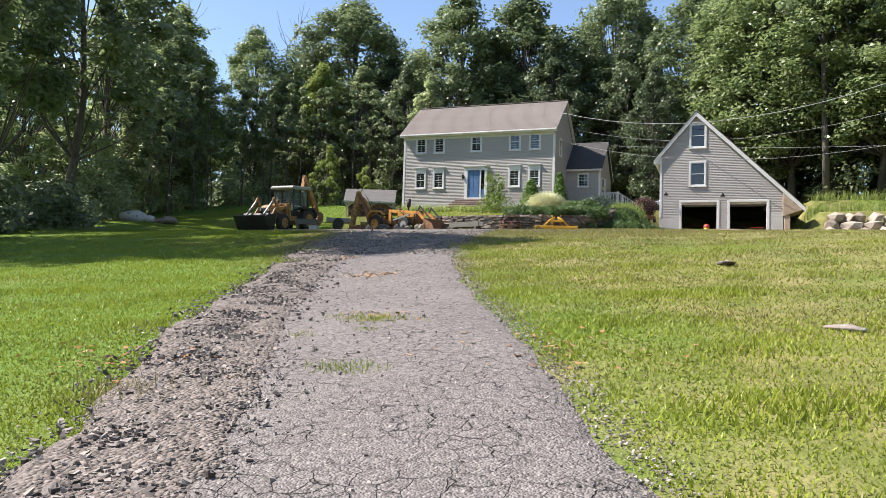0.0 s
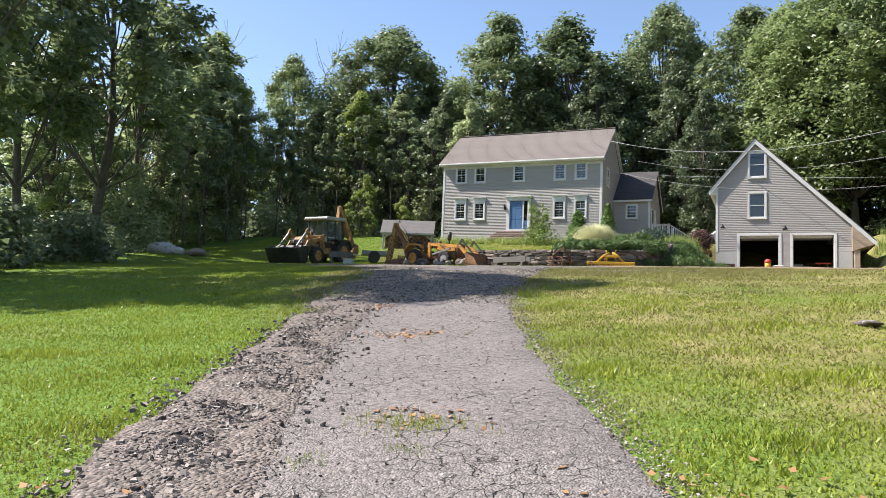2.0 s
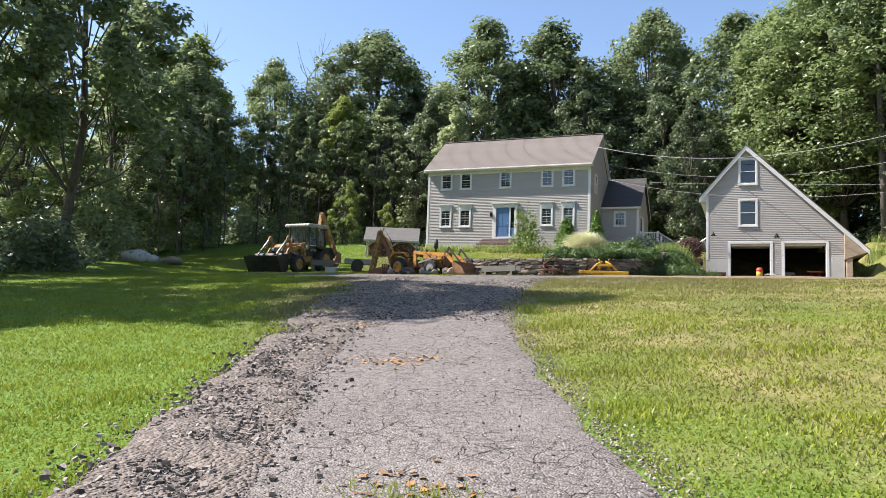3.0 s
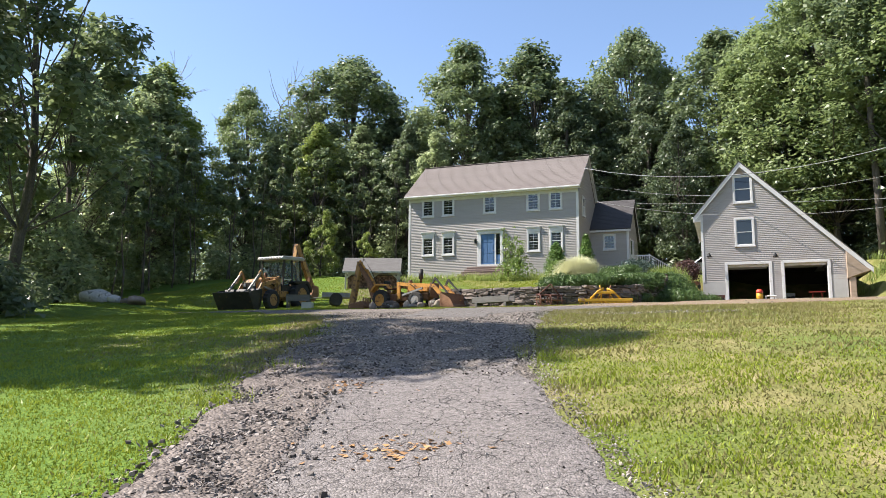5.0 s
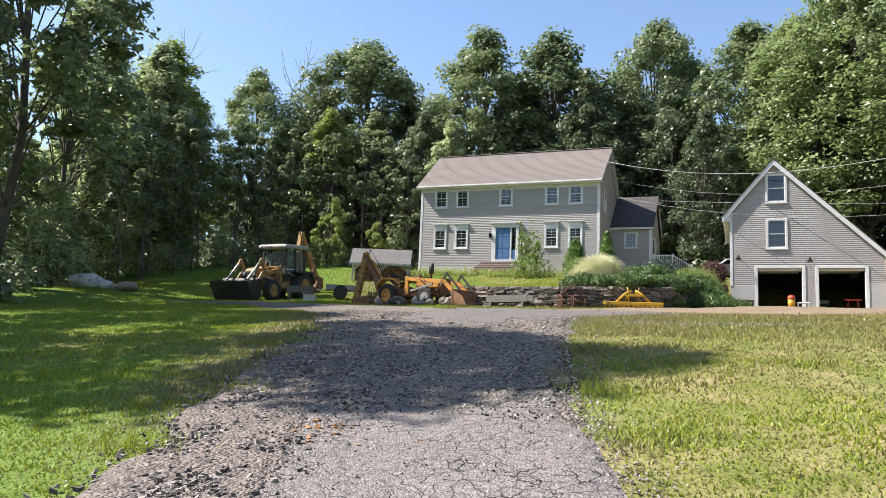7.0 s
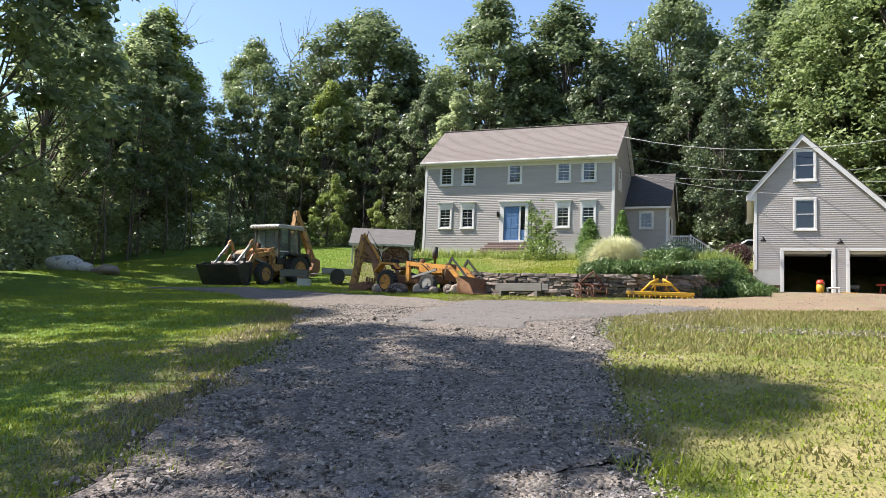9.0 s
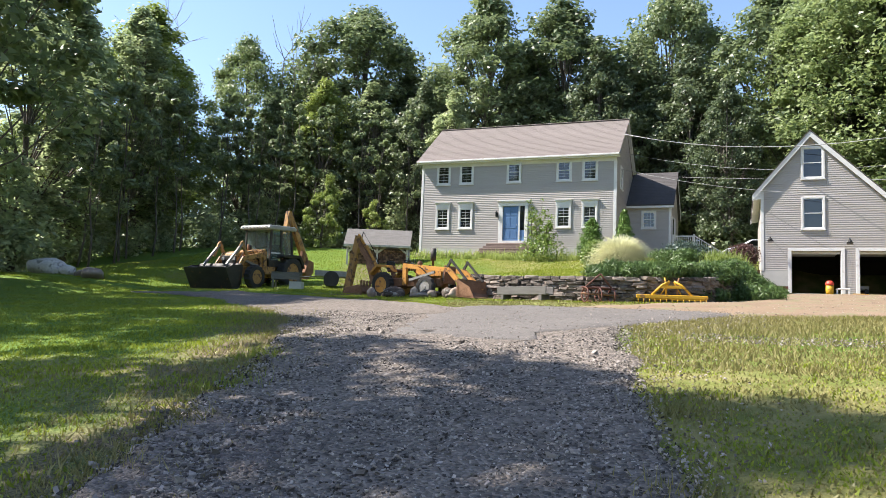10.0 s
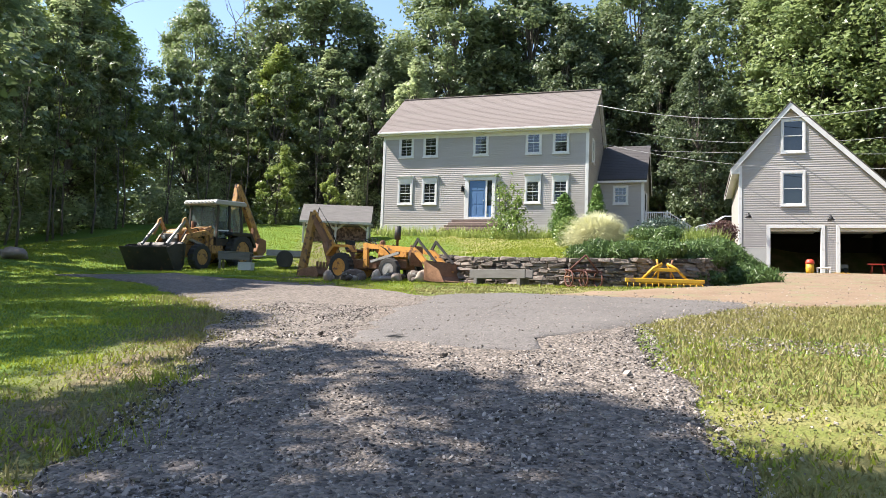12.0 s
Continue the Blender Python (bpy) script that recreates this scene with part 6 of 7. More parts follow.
def build_tractor():
    """An old orange tractor with loader and digger arm; built along -y, then turned to head along +x."""
    t = thing("tractor", "old faded orange tractor with loader, digger arm and rusty bucket", "tractor", Matrix.Translation((9.1, -21.9, ground_z(9.0, -22.3) - 0.05)) @ pose(0, 0, 0, 0, 0, 73) @ Matrix.Scale(0.95, 4))
    for s in (-1, 1):
        wheel(t, (s * 0.66, 0.95, 0.44), 0.44, 0.26, M_ORANGE, 20)
        wheel(t, (s * 0.60, -0.95, 0.36), 0.36, 0.20, M_GREYSTEEL, 12)
    box("chassis", (-0.22, -1.3, 0.40), (0.22, 1.2, 0.72), M_RUST, t, bevel=0.03)
    prism("hood", [(-1.35, 0.72), (-1.38, 1.06), (-0.2, 1.15), (-0.15, 0.72)], -0.26, 0.26, M_ORANGE, t, axis="x", bevel=0.05)
    box("grille", (-0.24, -1.43, 0.6), (0.24, -1.36, 1.05), M_BUCKET, t, bevel=0.01)
    tube("exhaust", [(0.05, -0.7, 1.1), (0.05, -0.7, 1.32), (0.05, -0.7, 1.34), (0.05, -0.7, 1.75)], [0.04, 0.04, 0.10, 0.10], M_BUCKET, t, sides=10)
    tube("air_cleaner", [(0.0, -0.15, 1.1), (0.0, -0.15, 1.25), (0, -0.15, 1.33)], [0.08, 0.10, 0.04], M_RUST, t, sides=10)
    box("engine", (-0.2, -1.1, 0.45), (0.2, -0.1, 0.75), M_BUCKET, t, bevel=0.03)
    tube("steering_wheel", [(0.19 * math.cos(a), 0.35 + 0.17 * math.sin(a), 1.28 + 0.08 * math.sin(a)) for a in np.linspace(0, 6.283, 15)], 0.014, M_RUBBER, t, sides=5)
    tube("steering_column", [(0, 0.0, 0.9), (0, 0.35, 1.28)], 0.02, M_RUST, t, sides=6)
    seat = new("seat")
    seat.parent = t
    box("cushion", (-0.22, 0.8, 0.95), (0.22, 1.2, 1.05), M_DARKRED, seat, bevel=0.03)
    box("backrest", (-0.22, 1.17, 1.03), (0.22, 1.25, 1.35), M_RUBBER, seat, bevel=0.03)
    for s in (-1, 1):
        prism("fender", [(0.4, 0.9), (0.5, 1.12), (1.2, 1.16), (1.5, 0.85), (1.45, 0.8), (1.15, 1.08), (0.55, 1.05)], s * 0.55, s * 0.82, M_ORANGE, t, axis="x")
        beams("loader_arm", [((s * 0.46, 0.15, 1.12), (s * 0.46, -1.75, 0.95), 0.09, 0.15), ((s * 0.46, -1.75, 0.98), (s * 0.46, -2.5, 0.30), 0.09, 0.15)], M_ORANGE, t)
        beams("upright", [((s * 0.46, 0.1, 0.45), (s * 0.46, 0.12, 1.2), 0.10, 0.16)], M_ORANGE, t)
        beams("lift_ram", [((s * 0.46, -0.1, 0.62), (s * 0.46, -1.2, 0.88), 0.07, 0.08)], M_GREYSTEEL, t)
        beams("tilt_ram", [((s * 0.46, -1.9, 1.25), (s * 0.46, -2.55, 0.6), 0.06, 0.06), ((s * 0.46, -1.65, 0.9), (s * 0.46, -1.9, 1.3), 0.05, 0.08)], M_BUCKET, t)
    bk = prism("bucket", [(-2.45, 0.06), (-2.43, 0.58), (-2.49, 0.62), (-2.55, 0.2), (-2.68, 0.08), (-3.15, 0.03), (-3.15, 0.0), (-2.63, 0.02)], -0.85, 0.85, M_RUST, t, "rusty brown loader bucket", axis="x")
    for s in (-0.85, 0.83):
        prism("bucket_side", [(-2.45, 0.60), (-2.47, 0.04), (-3.13, 0.02), (-2.95, 0.35)], s, s + 0.02, M_RUST, bk, axis="x")
    for s in (-0.3, 0.3):
        tube("hydraulic_hose", [(s, 0.2, 0.8), (s * 1.6, -0.2, 1.22), (s * 1.7, -0.7, 1.0), (s * 1.5, -1.0, 0.7)], 0.022, M_RUBBER, t, sides=6)
    for k in range(4):
        tube("control_lever", [(-0.18 + 0.12 * k, 0.15, 0.95), (-0.2 + 0.13 * k, 0.22, 1.42)], 0.014, M_BUCKET, t, sides=5)
    box("radiator_guard", (-0.3, -1.52, 0.5), (0.3, -1.45, 1.12), M_RUST, t, bevel=0.015)
    arm = new("digger")
    arm.parent = t
    for s in (-0.62, 0.62):
        beams("stabiliser", [((s, 1.45, 0.5), (s, 1.75, 1.25), 0.10, 0.14)], M_RUST, arm)
    tube("boom_hose", [(0.1, 1.7, 0.9), (0.14, 2.3, 1.9), (0.14, 2.8, 2.5), (0.12, 3.05, 1.8)], 0.02, M_RUBBER, arm, sides=6)
    box("digger_frame", (-0.5, 1.3, 0.35), (0.5, 1.6, 0.6), M_RUST, arm, bevel=0.02)
    beams("boom", [((0, 1.6, 0.5), (0, 2.95, 2.25), 0.14, 0.20, 0.18)], M_RUST, arm)
    beams("boom_ram", [((0.0, 1.65, 0.85), (0.0, 2.45, 1.95), 0.08, 0.08), ((0, 2.4, 1.8), (0, 2.9, 2.4), 0.07, 0.07)], M_ORANGE, arm)
    beams("dipper", [((0, 2.88, 2.34), (0, 3.4, 0.1), 0.16, 0.24, 0.30)], M_CASEYELLOW, arm)
    prism("digging_bucket", [(3.25, 0.0), (3.2, 0.40), (2.5, 0.5), (2.3, 0.25), (2.45, 0.0)], -0.28, 0.28, M_RUST, arm, axis="x", bevel=0.015)
    for i in range(4):
        box("tooth", (-0.26 + i * 0.15, 2.38, 0.45), (-0.20 + i * 0.15, 2.44, 0.66), M_RUST, arm)
    return t


build_tractor()
rng_r = random.Random(44)
for i in range(13):
    u = i / 12
    x, y = 8.0 + 2.9 * u + rng_r.uniform(-0.25, 0.25), -22.75 - 0.35 * u + rng_r.uniform(-0.25, 0.2)
    boulder(x, y, (rng_r.choice((0.13, 0.2, 0.36)), rng_r.uniform(0.12, 0.25), rng_r.uniform(0.08, 0.2)), 20 + i, (M_PALESTONE, M_STONE, M_STONE)[i % 3], "rounded tan stone heaped beside the old tractor", 0.15, "stones beside the tractor")


def build_shed():
    """An open wood store with a low pitched roof and braced posts."""
    s = thing("wood_shed", "open grey wood shed stacked with split firewood", "shed", Matrix.Translation((-1.75, -6.7, ground_z(-0.5, -6.4) - 0.05)) @ pose(0, 0, 0, 0, 0, 20))
    L, D = 3.4, 1.7
    for x in (0.0, L / 2, L):
        for y in (0.0, D):
            box("post", (x - 0.05, y - 0.05, -0.3), (x + 0.05, y + 0.05, 1.22), M_PALEWOOD, s, bevel=0.006)
    for y in (0.0, D):
        box("plate", (-0.15, y - 0.04, 1.18), (L + 0.15, y + 0.04, 1.32), M_PALEWOOD, s)
    for x0, x1 in ((0.05, 0.5), (L / 2 - 0.05, L / 2 - 0.5), (L / 2 + 0.05, L / 2 + 0.5), (L - 0.05, L - 0.5)):
        prism("brace", [(x0, 0.72), (x0, 0.86), (x1, 1.18), (x1, 1.06)], -0.035, 0.035, M_PALEWOOD, s)
    prism("gable_end", [(-0.12, 1.22), (D + 0.12, 1.22), (D * 0.55, 2.12)], -0.06, -0.02, M_PALEWOOD, s, axis="x")
    prism("gable_end", [(-0.12, 1.22), (D + 0.12, 1.22), (D * 0.55, 2.12)], L + 0.02, L + 0.06, M_PALEWOOD, s, axis="x")
    prism("roof", [(-0.3, 1.10), (D * 0.55, 2.14), (D + 0.3, 1.10), (D + 0.3, 1.17), (D * 0.55, 2.21), (-0.3, 1.17)], -0.2, L + 0.2, M_GREYWOOD, s, "weathered grey board roof", axis="x")
    box("fascia", (-0.2, -0.33, 1.06), (L + 0.2, -0.3, 1.18), M_PALEWOOD, s)
    stack = new("woodpile")
    stack.parent = s
    rng = random.Random(3)
    bm0 = bmesh.new()
    add_tube(bm0, [(0, 0, 0), (0, 0.45, 0)], [0.5, 0.5], 5)
    for v in bm0.verts:
        v.co.x *= rng.uniform(0.8, 1.1)
    me = bpy.data.meshes.new("log")
    bm0.to_mesh(me)
    bm0.free()
    me.materials.append(M_LOGEND)
    z = 0.02
    while z < 0.92:
        x = 0.14
        while x < L - 0.1:
            d = rng.uniform(0.09, 0.16)
            if z + d / 2 < 0.95:
                ob = new("log", me)
                ob.parent = stack
                ob.matrix_basis = Matrix.LocRotScale((x, 0.14 + rng.uniform(0, 0.06), z + d / 2), Euler((0, rng.uniform(0, 6), rng.uniform(-0.08, 0.08))), (d, 1, d))
            x += d * 0.93
        z += 0.115
    box("stack_core", (0.1, 0.45, 0.0), (L - 0.1, 1.4, 0.88), M_LOGEND, stack)
    return s


M_PALEWOOD = mat("pale_grey_timber", (0.42, 0.40, 0.36), (0.60, 0.57, 0.52), 2, 0.8, bump=0.2, spots=((0.3, 0.28, 0.25), 0.1))
build_shed()


def build_rake(x, y, turn):
    """A yellow tractor landscape rake with an A-frame hitch."""
    r = thing("landscape_rake", "bright yellow tractor rake before the stone wall", "farm implement", Matrix.Translation((x, y, ground_z(x, y))) @ pose(0, 0, 0, 0, 0, turn))
    box("main_bar", (-0.98, -0.05, 0.13), (0.98, 0.05, 0.23), M_YELLOW, r, bevel=0.01)
    box("rear_bar", (-0.98, 0.25, 0.10), (0.98, 0.31, 0.17), M_YELLOW, r, bevel=0.008)
    for k in range(13):
        xx = -0.93 + k * 0.155
        tube("tine", [(xx, 0.0, 0.13), (xx, -0.09, 0.07), (xx, -0.05, 0.0)], 0.012, M_YELLOW, r, sides=5)
    for s in (-1, 1):
        tube("frame_arm", [(s * 0.55, 0, 0.22), (s * 0.28, 0.02, 0.5), (s * 0.06, 0.05, 0.62)], 0.035, M_YELLOW, r, sides=6)
        tube("hitch_post", [(s * 0.16, 0.05, 0.23), (s * 0.14, 0.06, 0.5), (s * 0.20, 0.02, 0.72)], 0.025, M_YELLOW if s < 0 else M_RUST, r, sides=6)
        tube("stay", [(s * 0.06, 0.05, 0.6), (s * 0.35, 0.28, 0.15)], 0.018, M_YELLOW, r, sides=5)
    box("hitch_plate", (-0.3, 0.0, 0.42), (0.3, 0.06, 0.5), M_YELLOW, r, bevel=0.008)
    return r


build_rake(17.35, -22.75, 12)


def build_cultivator(x, y, turn):
    """A rusty cultivator: coulter wheels, curved shanks and a hitch."""
    c = thing("cultivator", "rusty red cultivator with coulter wheels by the wall", "farm implement", Matrix.Translation((x, y, ground_z(x, y))) @ pose(0, 0, 0, 0, 0, turn))
    for k in range(3):
        xx = -0.42 + 0.42 * k
        rim = [(xx, 0.2 * math.cos(a), 0.21 + 0.2 * math.sin(a)) for a in np.linspace(0, 6.283, 19)]
        tube("coulter_wheel", rim, 0.022, M_DARKRED, c, sides=5)
        tube("shank", [(xx + 0.14, 0.05, 0.42), (xx + 0.16, 0.26, 0.46), (xx + 0.16, 0.30, 0.2), (xx + 0.16, 0.12, 0.02)], 0.024, M_DARKRED, c, sides=5)
        box("share", (xx + 0.09, 0.02, 0.0), (xx + 0.23, 0.16, 0.05), M_RUST, c, bevel=0.01)
    tube("axle", [(-0.55, 0, 0.24), (0.6, 0, 0.24)], 0.03, M_RUST, c, sides=6)
    tube("frame_bar", [(-0.5, 0.05, 0.42), (0.55, 0.05, 0.42)], 0.035, M_DARKRED, c, sides=6)
    for s in (-0.4, 0.45):
        tube("hitch_arm", [(s, 0.05, 0.42), (0.05, 0.0, 0.82)], 0.025, M_DARKRED, c, sides=6)
    return c


build_cultivator(15.4, -23.4, 38)
box_bin = thing("feed_trough", "long weathered timber trough by the wall", "trough", Matrix.Translation((13.2, -23.25, ground_z(13.2, -23.4))) @ pose(0, 0, 0, 0, 0, -22))
for lo, hi in (((-0.9, -0.2, 0.18), (0.9, -0.16, 0.42)), ((-0.9, 0.16, 0.18), (0.9, 0.2, 0.42)), ((-0.9, -0.16, 0.18), (0.9, 0.16, 0.22))):
    box("board", lo, hi, M_GREYWOOD, box_bin, bevel=0.008)
for s in (-0.7, 0.7):
    box("leg", (s - 0.05, -0.2, 0.0), (s + 0.05, 0.2, 0.18), M_GREYWOOD, box_bin)


def build_cart(x, y, turn, material, label):
    """A small wagon: bed, sides, four wheels and a pull handle."""
    c = thing("garden_wagon", label, "wagon", Matrix.Translation((x, y, ground_z(x, y))) @ pose(0, 0, 0, 0, 0, turn))
    box("bed", (-0.5, -0.25, 0.22), (0.5, 0.25, 0.26), material, c, bevel=0.01)
    for lo, hi in (((-0.5, -0.27, 0.26), (0.5, -0.25, 0.42)), ((-0.5, 0.25, 0.26), (0.5, 0.27, 0.42)), ((0.48, -0.25, 0.26), (0.5, 0.25, 0.42)), ((-0.5, -0.25, 0.26), (-0.48, 0.25, 0.42))):
        box("side_board", lo, hi, material, c)
    for sx in (-0.36, 0.36):
        for sy in (-0.27, 0.27):
            tube("wheel", [(sx, sy - 0.035, 0.13), (sx, sy + 0.035, 0.13)], 0.13, M_RUBBER, c, sides=14)
    tube("handle", [(-0.5, 0, 0.24), (-0.8, 0, 0.42), (-0.95, 0, 0.6)], 0.015, M_RUST, c, sides=5)
    return c


build_cart(20.9, -2.5, 5, M_DARKRED, "small red wagon parked at the garage corner")
build_cart(19.6, -3.6, 60, M_RUST, "rusty wheeled cart half under the evergreen")
build_cart(24.9, 0.4, 20, M_GREYSTEEL, "grey cart standing inside the open garage")


def build_bin(x, y):
    b = thing("yellow_barrel", "yellow barrel with a red lid at the garage door", "barrel", Matrix.Translation((x, y, ground_z(x, y))))
    tube("body", [(0, 0, 0), (0, 0, 0.25), (0, 0, 0.5)], [0.17, 0.19, 0.18], M_YELLOW, b, sides=16)
    tube("lid", [(0, 0, 0.5), (0, 0, 0.55), (0, 0, 0.66), (0, 0, 0.72)], [0.20, 0.20, 0.17, 0.10], M_RED, b, sides=16)
    return b


build_bin(23.35, -2.3)
bench = thing("plastic_bench", "low white plastic bench beside the barrel", "bench", Matrix.Translation((23.95, -2.2, ground_z(23.9, -2.2))))
box("top", (-0.32, -0.16, 0.26), (0.32, 0.16, 0.32), M_WHITEPLASTIC, bench, bevel=0.02)
for s in (-0.26, 0.26):
    box("leg", (s - 0.03, -0.14, 0.0), (s + 0.03, 0.14, 0.26), M_WHITEPLASTIC, bench)
plank = tagged(box("plank", (-0.35, -0.06, 0.0), (0.35, 0.06, 0.05), M_YELLOW, bevel=0.008), "short yellow painted plank lying on the dirt", "plank")
plank.matrix_basis = Matrix.Translation((24.7, -2.5, ground_z(24.7, -2.5) + 0.03)) @ pose(0, 0, 0, 0, 0, 8)
jack = thing("sawhorse", "red metal stand inside the second garage bay", "stand", Matrix.Translation((26.6, -0.6, -2.12)))
for s in (-1, 1):
    for q in (-1, 1):
        tube("leg", [(s * 0.3, q * 0.2, 0.0), (s * 0.22, 0, 0.5)], 0.022, M_RED, jack, sides=6)
box("top_bar", (-0.45, -0.03, 0.48), (0.45, 0.03, 0.55), M_RED, jack, bevel=0.008)


def build_car():
    """A silver car, mostly hidden behind the shrubs."""
    c = thing("car", "silver parked car behind the shrubs", "car", Matrix.Translation((20.2, 11.0, ground_z(20.2, 11.0))) @ pose(0, 0, 0, 0, 0, 12))
    side = [(-2.1, 0.35), (-2.15, 0.75), (-1.2, 0.95), (-0.55, 1.42), (0.9, 1.44), (1.6, 1.0), (2.1, 0.9), (2.15, 0.4)]
    prism("body", side, -0.85, 0.85, M_SILVER, c, bevel=0.07)
    prism("side_window", [(-0.95, 0.98), (-0.5, 1.34), (0.85, 1.36), (1.35, 1.0)], -0.862, -0.84, M_GLASS, c)
    for s in (-1.35, 1.35):
        for q in (-0.8, 0.8):
            tube("wheel", [(s, q - 0.1, 0.32), (s, q + 0.1, 0.32)], 0.32, M_RUBBER, c, sides=18)
    return c


build_car()


def build_pallet_table(x, y, turn):
    """A grey slatted bench with a crate of odds and ends beside the loader."""
    t = thing("workbench", "weathered grey slatted bench beside the loader", "bench", Matrix.Translation((x, y, ground_z(x, y))) @ pose(0, 0, 0, 0, 0, turn))
    for i in range(5):
        box("slat", (-0.6, -0.3 + i * 0.13, 0.62), (0.6, -0.19 + i * 0.13, 0.66), M_GREYWOOD, t)
    box("apron", (-0.6, -0.3, 0.35), (0.6, -0.26, 0.61), M_GREYWOOD, t)
    for sx in (-0.52, 0.52):
        for sy in (-0.25, 0.25):
            box("leg", (sx - 0.04, sy - 0.04, 0.0), (sx + 0.04, sy + 0.04, 0.62), M_GREYWOOD, t)
    return t


build_pallet_table(1.35, -17.6, 20)
crate = thing("crate", "pale plastic crate of scrap on the grass", "crate", Matrix.Translation((2.15, -18.1, ground_z(2.15, -18.1))) @ pose(0, 0, 0, 0, 0, 14))
for lo, hi in (((-0.25, -0.2, 0.0), (0.25, 0.2, 0.03)), ((-0.25, -0.2, 0.03), (0.25, -0.18, 0.3)), ((-0.25, 0.18, 0.03), (0.25, 0.2, 0.3)), ((-0.25, -0.18, 0.03), (-0.23, 0.18, 0.3)), ((0.23, -0.18, 0.03), (0.25, 0.18, 0.3))):
    box("side", lo, hi, M_CONC, crate)
trailer = thing("utility_trailer", "small grey trailer with black wheels behind the loader", "trailer", Matrix.Translation((2.9, -16.6, ground_z(2.9, -16.6))) @ pose(0, 0, 0, 0, 0, 30))
box("bed", (-0.7, -0.5, 0.42), (0.7, 0.5, 0.48), M_GREYSTEEL, trailer, bevel=0.01)
for lo, hi in (((-0.7, -0.5, 0.48), (0.7, -0.47, 0.66)), ((-0.7, 0.47, 0.48), (0.7, 0.5, 0.66)), ((0.67, -0.47, 0.48), (0.7, 0.47, 0.66))):
    box("side", lo, hi, M_GREYSTEEL, trailer)
for q in (-0.6, 0.6):
    tube("wheel", [(0, q - 0.08, 0.32), (0, q + 0.08, 0.32)], 0.32, M_RUBBER, trailer, sides=18)
tube("drawbar", [(-0.7, 0, 0.42), (-1.5, 0, 0.36)], 0.03, M_GREYSTEEL, trailer, sides=6)


# ---- grass, gravel and litter ----
GX0, GY0, GS = -14.0, -70.0, 0.4
GRID = np.array([[ground_z(GX0 + i * GS, GY0 + j * GS) for i in range(125)] for j in range(185)])


def heights(x, y):
    u, v = (x - GX0) / GS, (y - GY0) / GS
    i, j = np.clip(u.astype(int), 0, 123), np.clip(v.astype(int), 0, 183)
    a, b = u - i, v - j
    return (GRID[j, i] * (1 - a) + GRID[j, i + 1] * a) * (1 - b) + (GRID[j + 1, i] * (1 - a) + GRID[j + 1, i + 1] * a) * b


def inside(x, y, poly):
    r = np.zeros(len(x), bool)
    for (x0, y0), (x1, y1) in zip(poly, poly[1:] + poly[:1]):
        c = (y0 > y) != (y1 > y)
        with np.errstate(divide="ignore", invalid="ignore"):
            r ^= c & (x < (x1 - x0) * (y - y0) / (y1 - y0 + 1e-12) + x0)
    return r


def edge_distance(x, y, line):
    best = np.full(len(x), 1e9)
    for (x0, y0), (x1, y1) in zip(line, line[1:]):
        dx, dy = x1 - x0, y1 - y0
        t = np.clip(((x - x0) * dx + (y - y0) * dy) / (dx * dx + dy * dy), 0, 1)
        best = np.minimum(best, np.hypot(x - x0 - t * dx, y - y0 - t * dy))
    return best


POLYS = [DRIVE_L + DRIVE_R[::-1], GRAVEL_L + GRAVEL_R[::-1], PATCH_L + PATCH_R[::-1], DIRT_L + DIRT_R[::-1]]
TERRACE = WALL + [(18.9, -1), (12.5, -0.6), (0, -3), (2, -12)]


def patches(x, y, s, seed):
    """Smooth random field from a few waves, about 0 to 1."""
    rng = np.random.default_rng(seed)
    f = np.zeros(len(x))
    for _ in range(9):
        a, k, ph = rng.random() * 6.283, (0.6 + 1.2 * rng.random()) * s, rng.random() * 6.283
        f += np.sin((x * math.cos(a) + y * math.sin(a)) * k + ph)
    return 0.5 + f / 8


def blade_tris(x, y, h, w, rng):
    n = len(x)
    a = rng.random(n) * 6.283
    lean = rng.normal(size=(n, 2)) * 0.45
    z = heights(x, y) - 0.005
    side = np.stack([np.cos(a), np.sin(a), np.zeros(n)], 1) * w[:, None]
    base = np.stack([x, y, z], 1)
    tip = base + np.stack([lean[:, 0] * h, lean[:, 1] * h, h], 1)
    return np.stack([base - side, base + side, tip], 1).reshape(-1, 3)


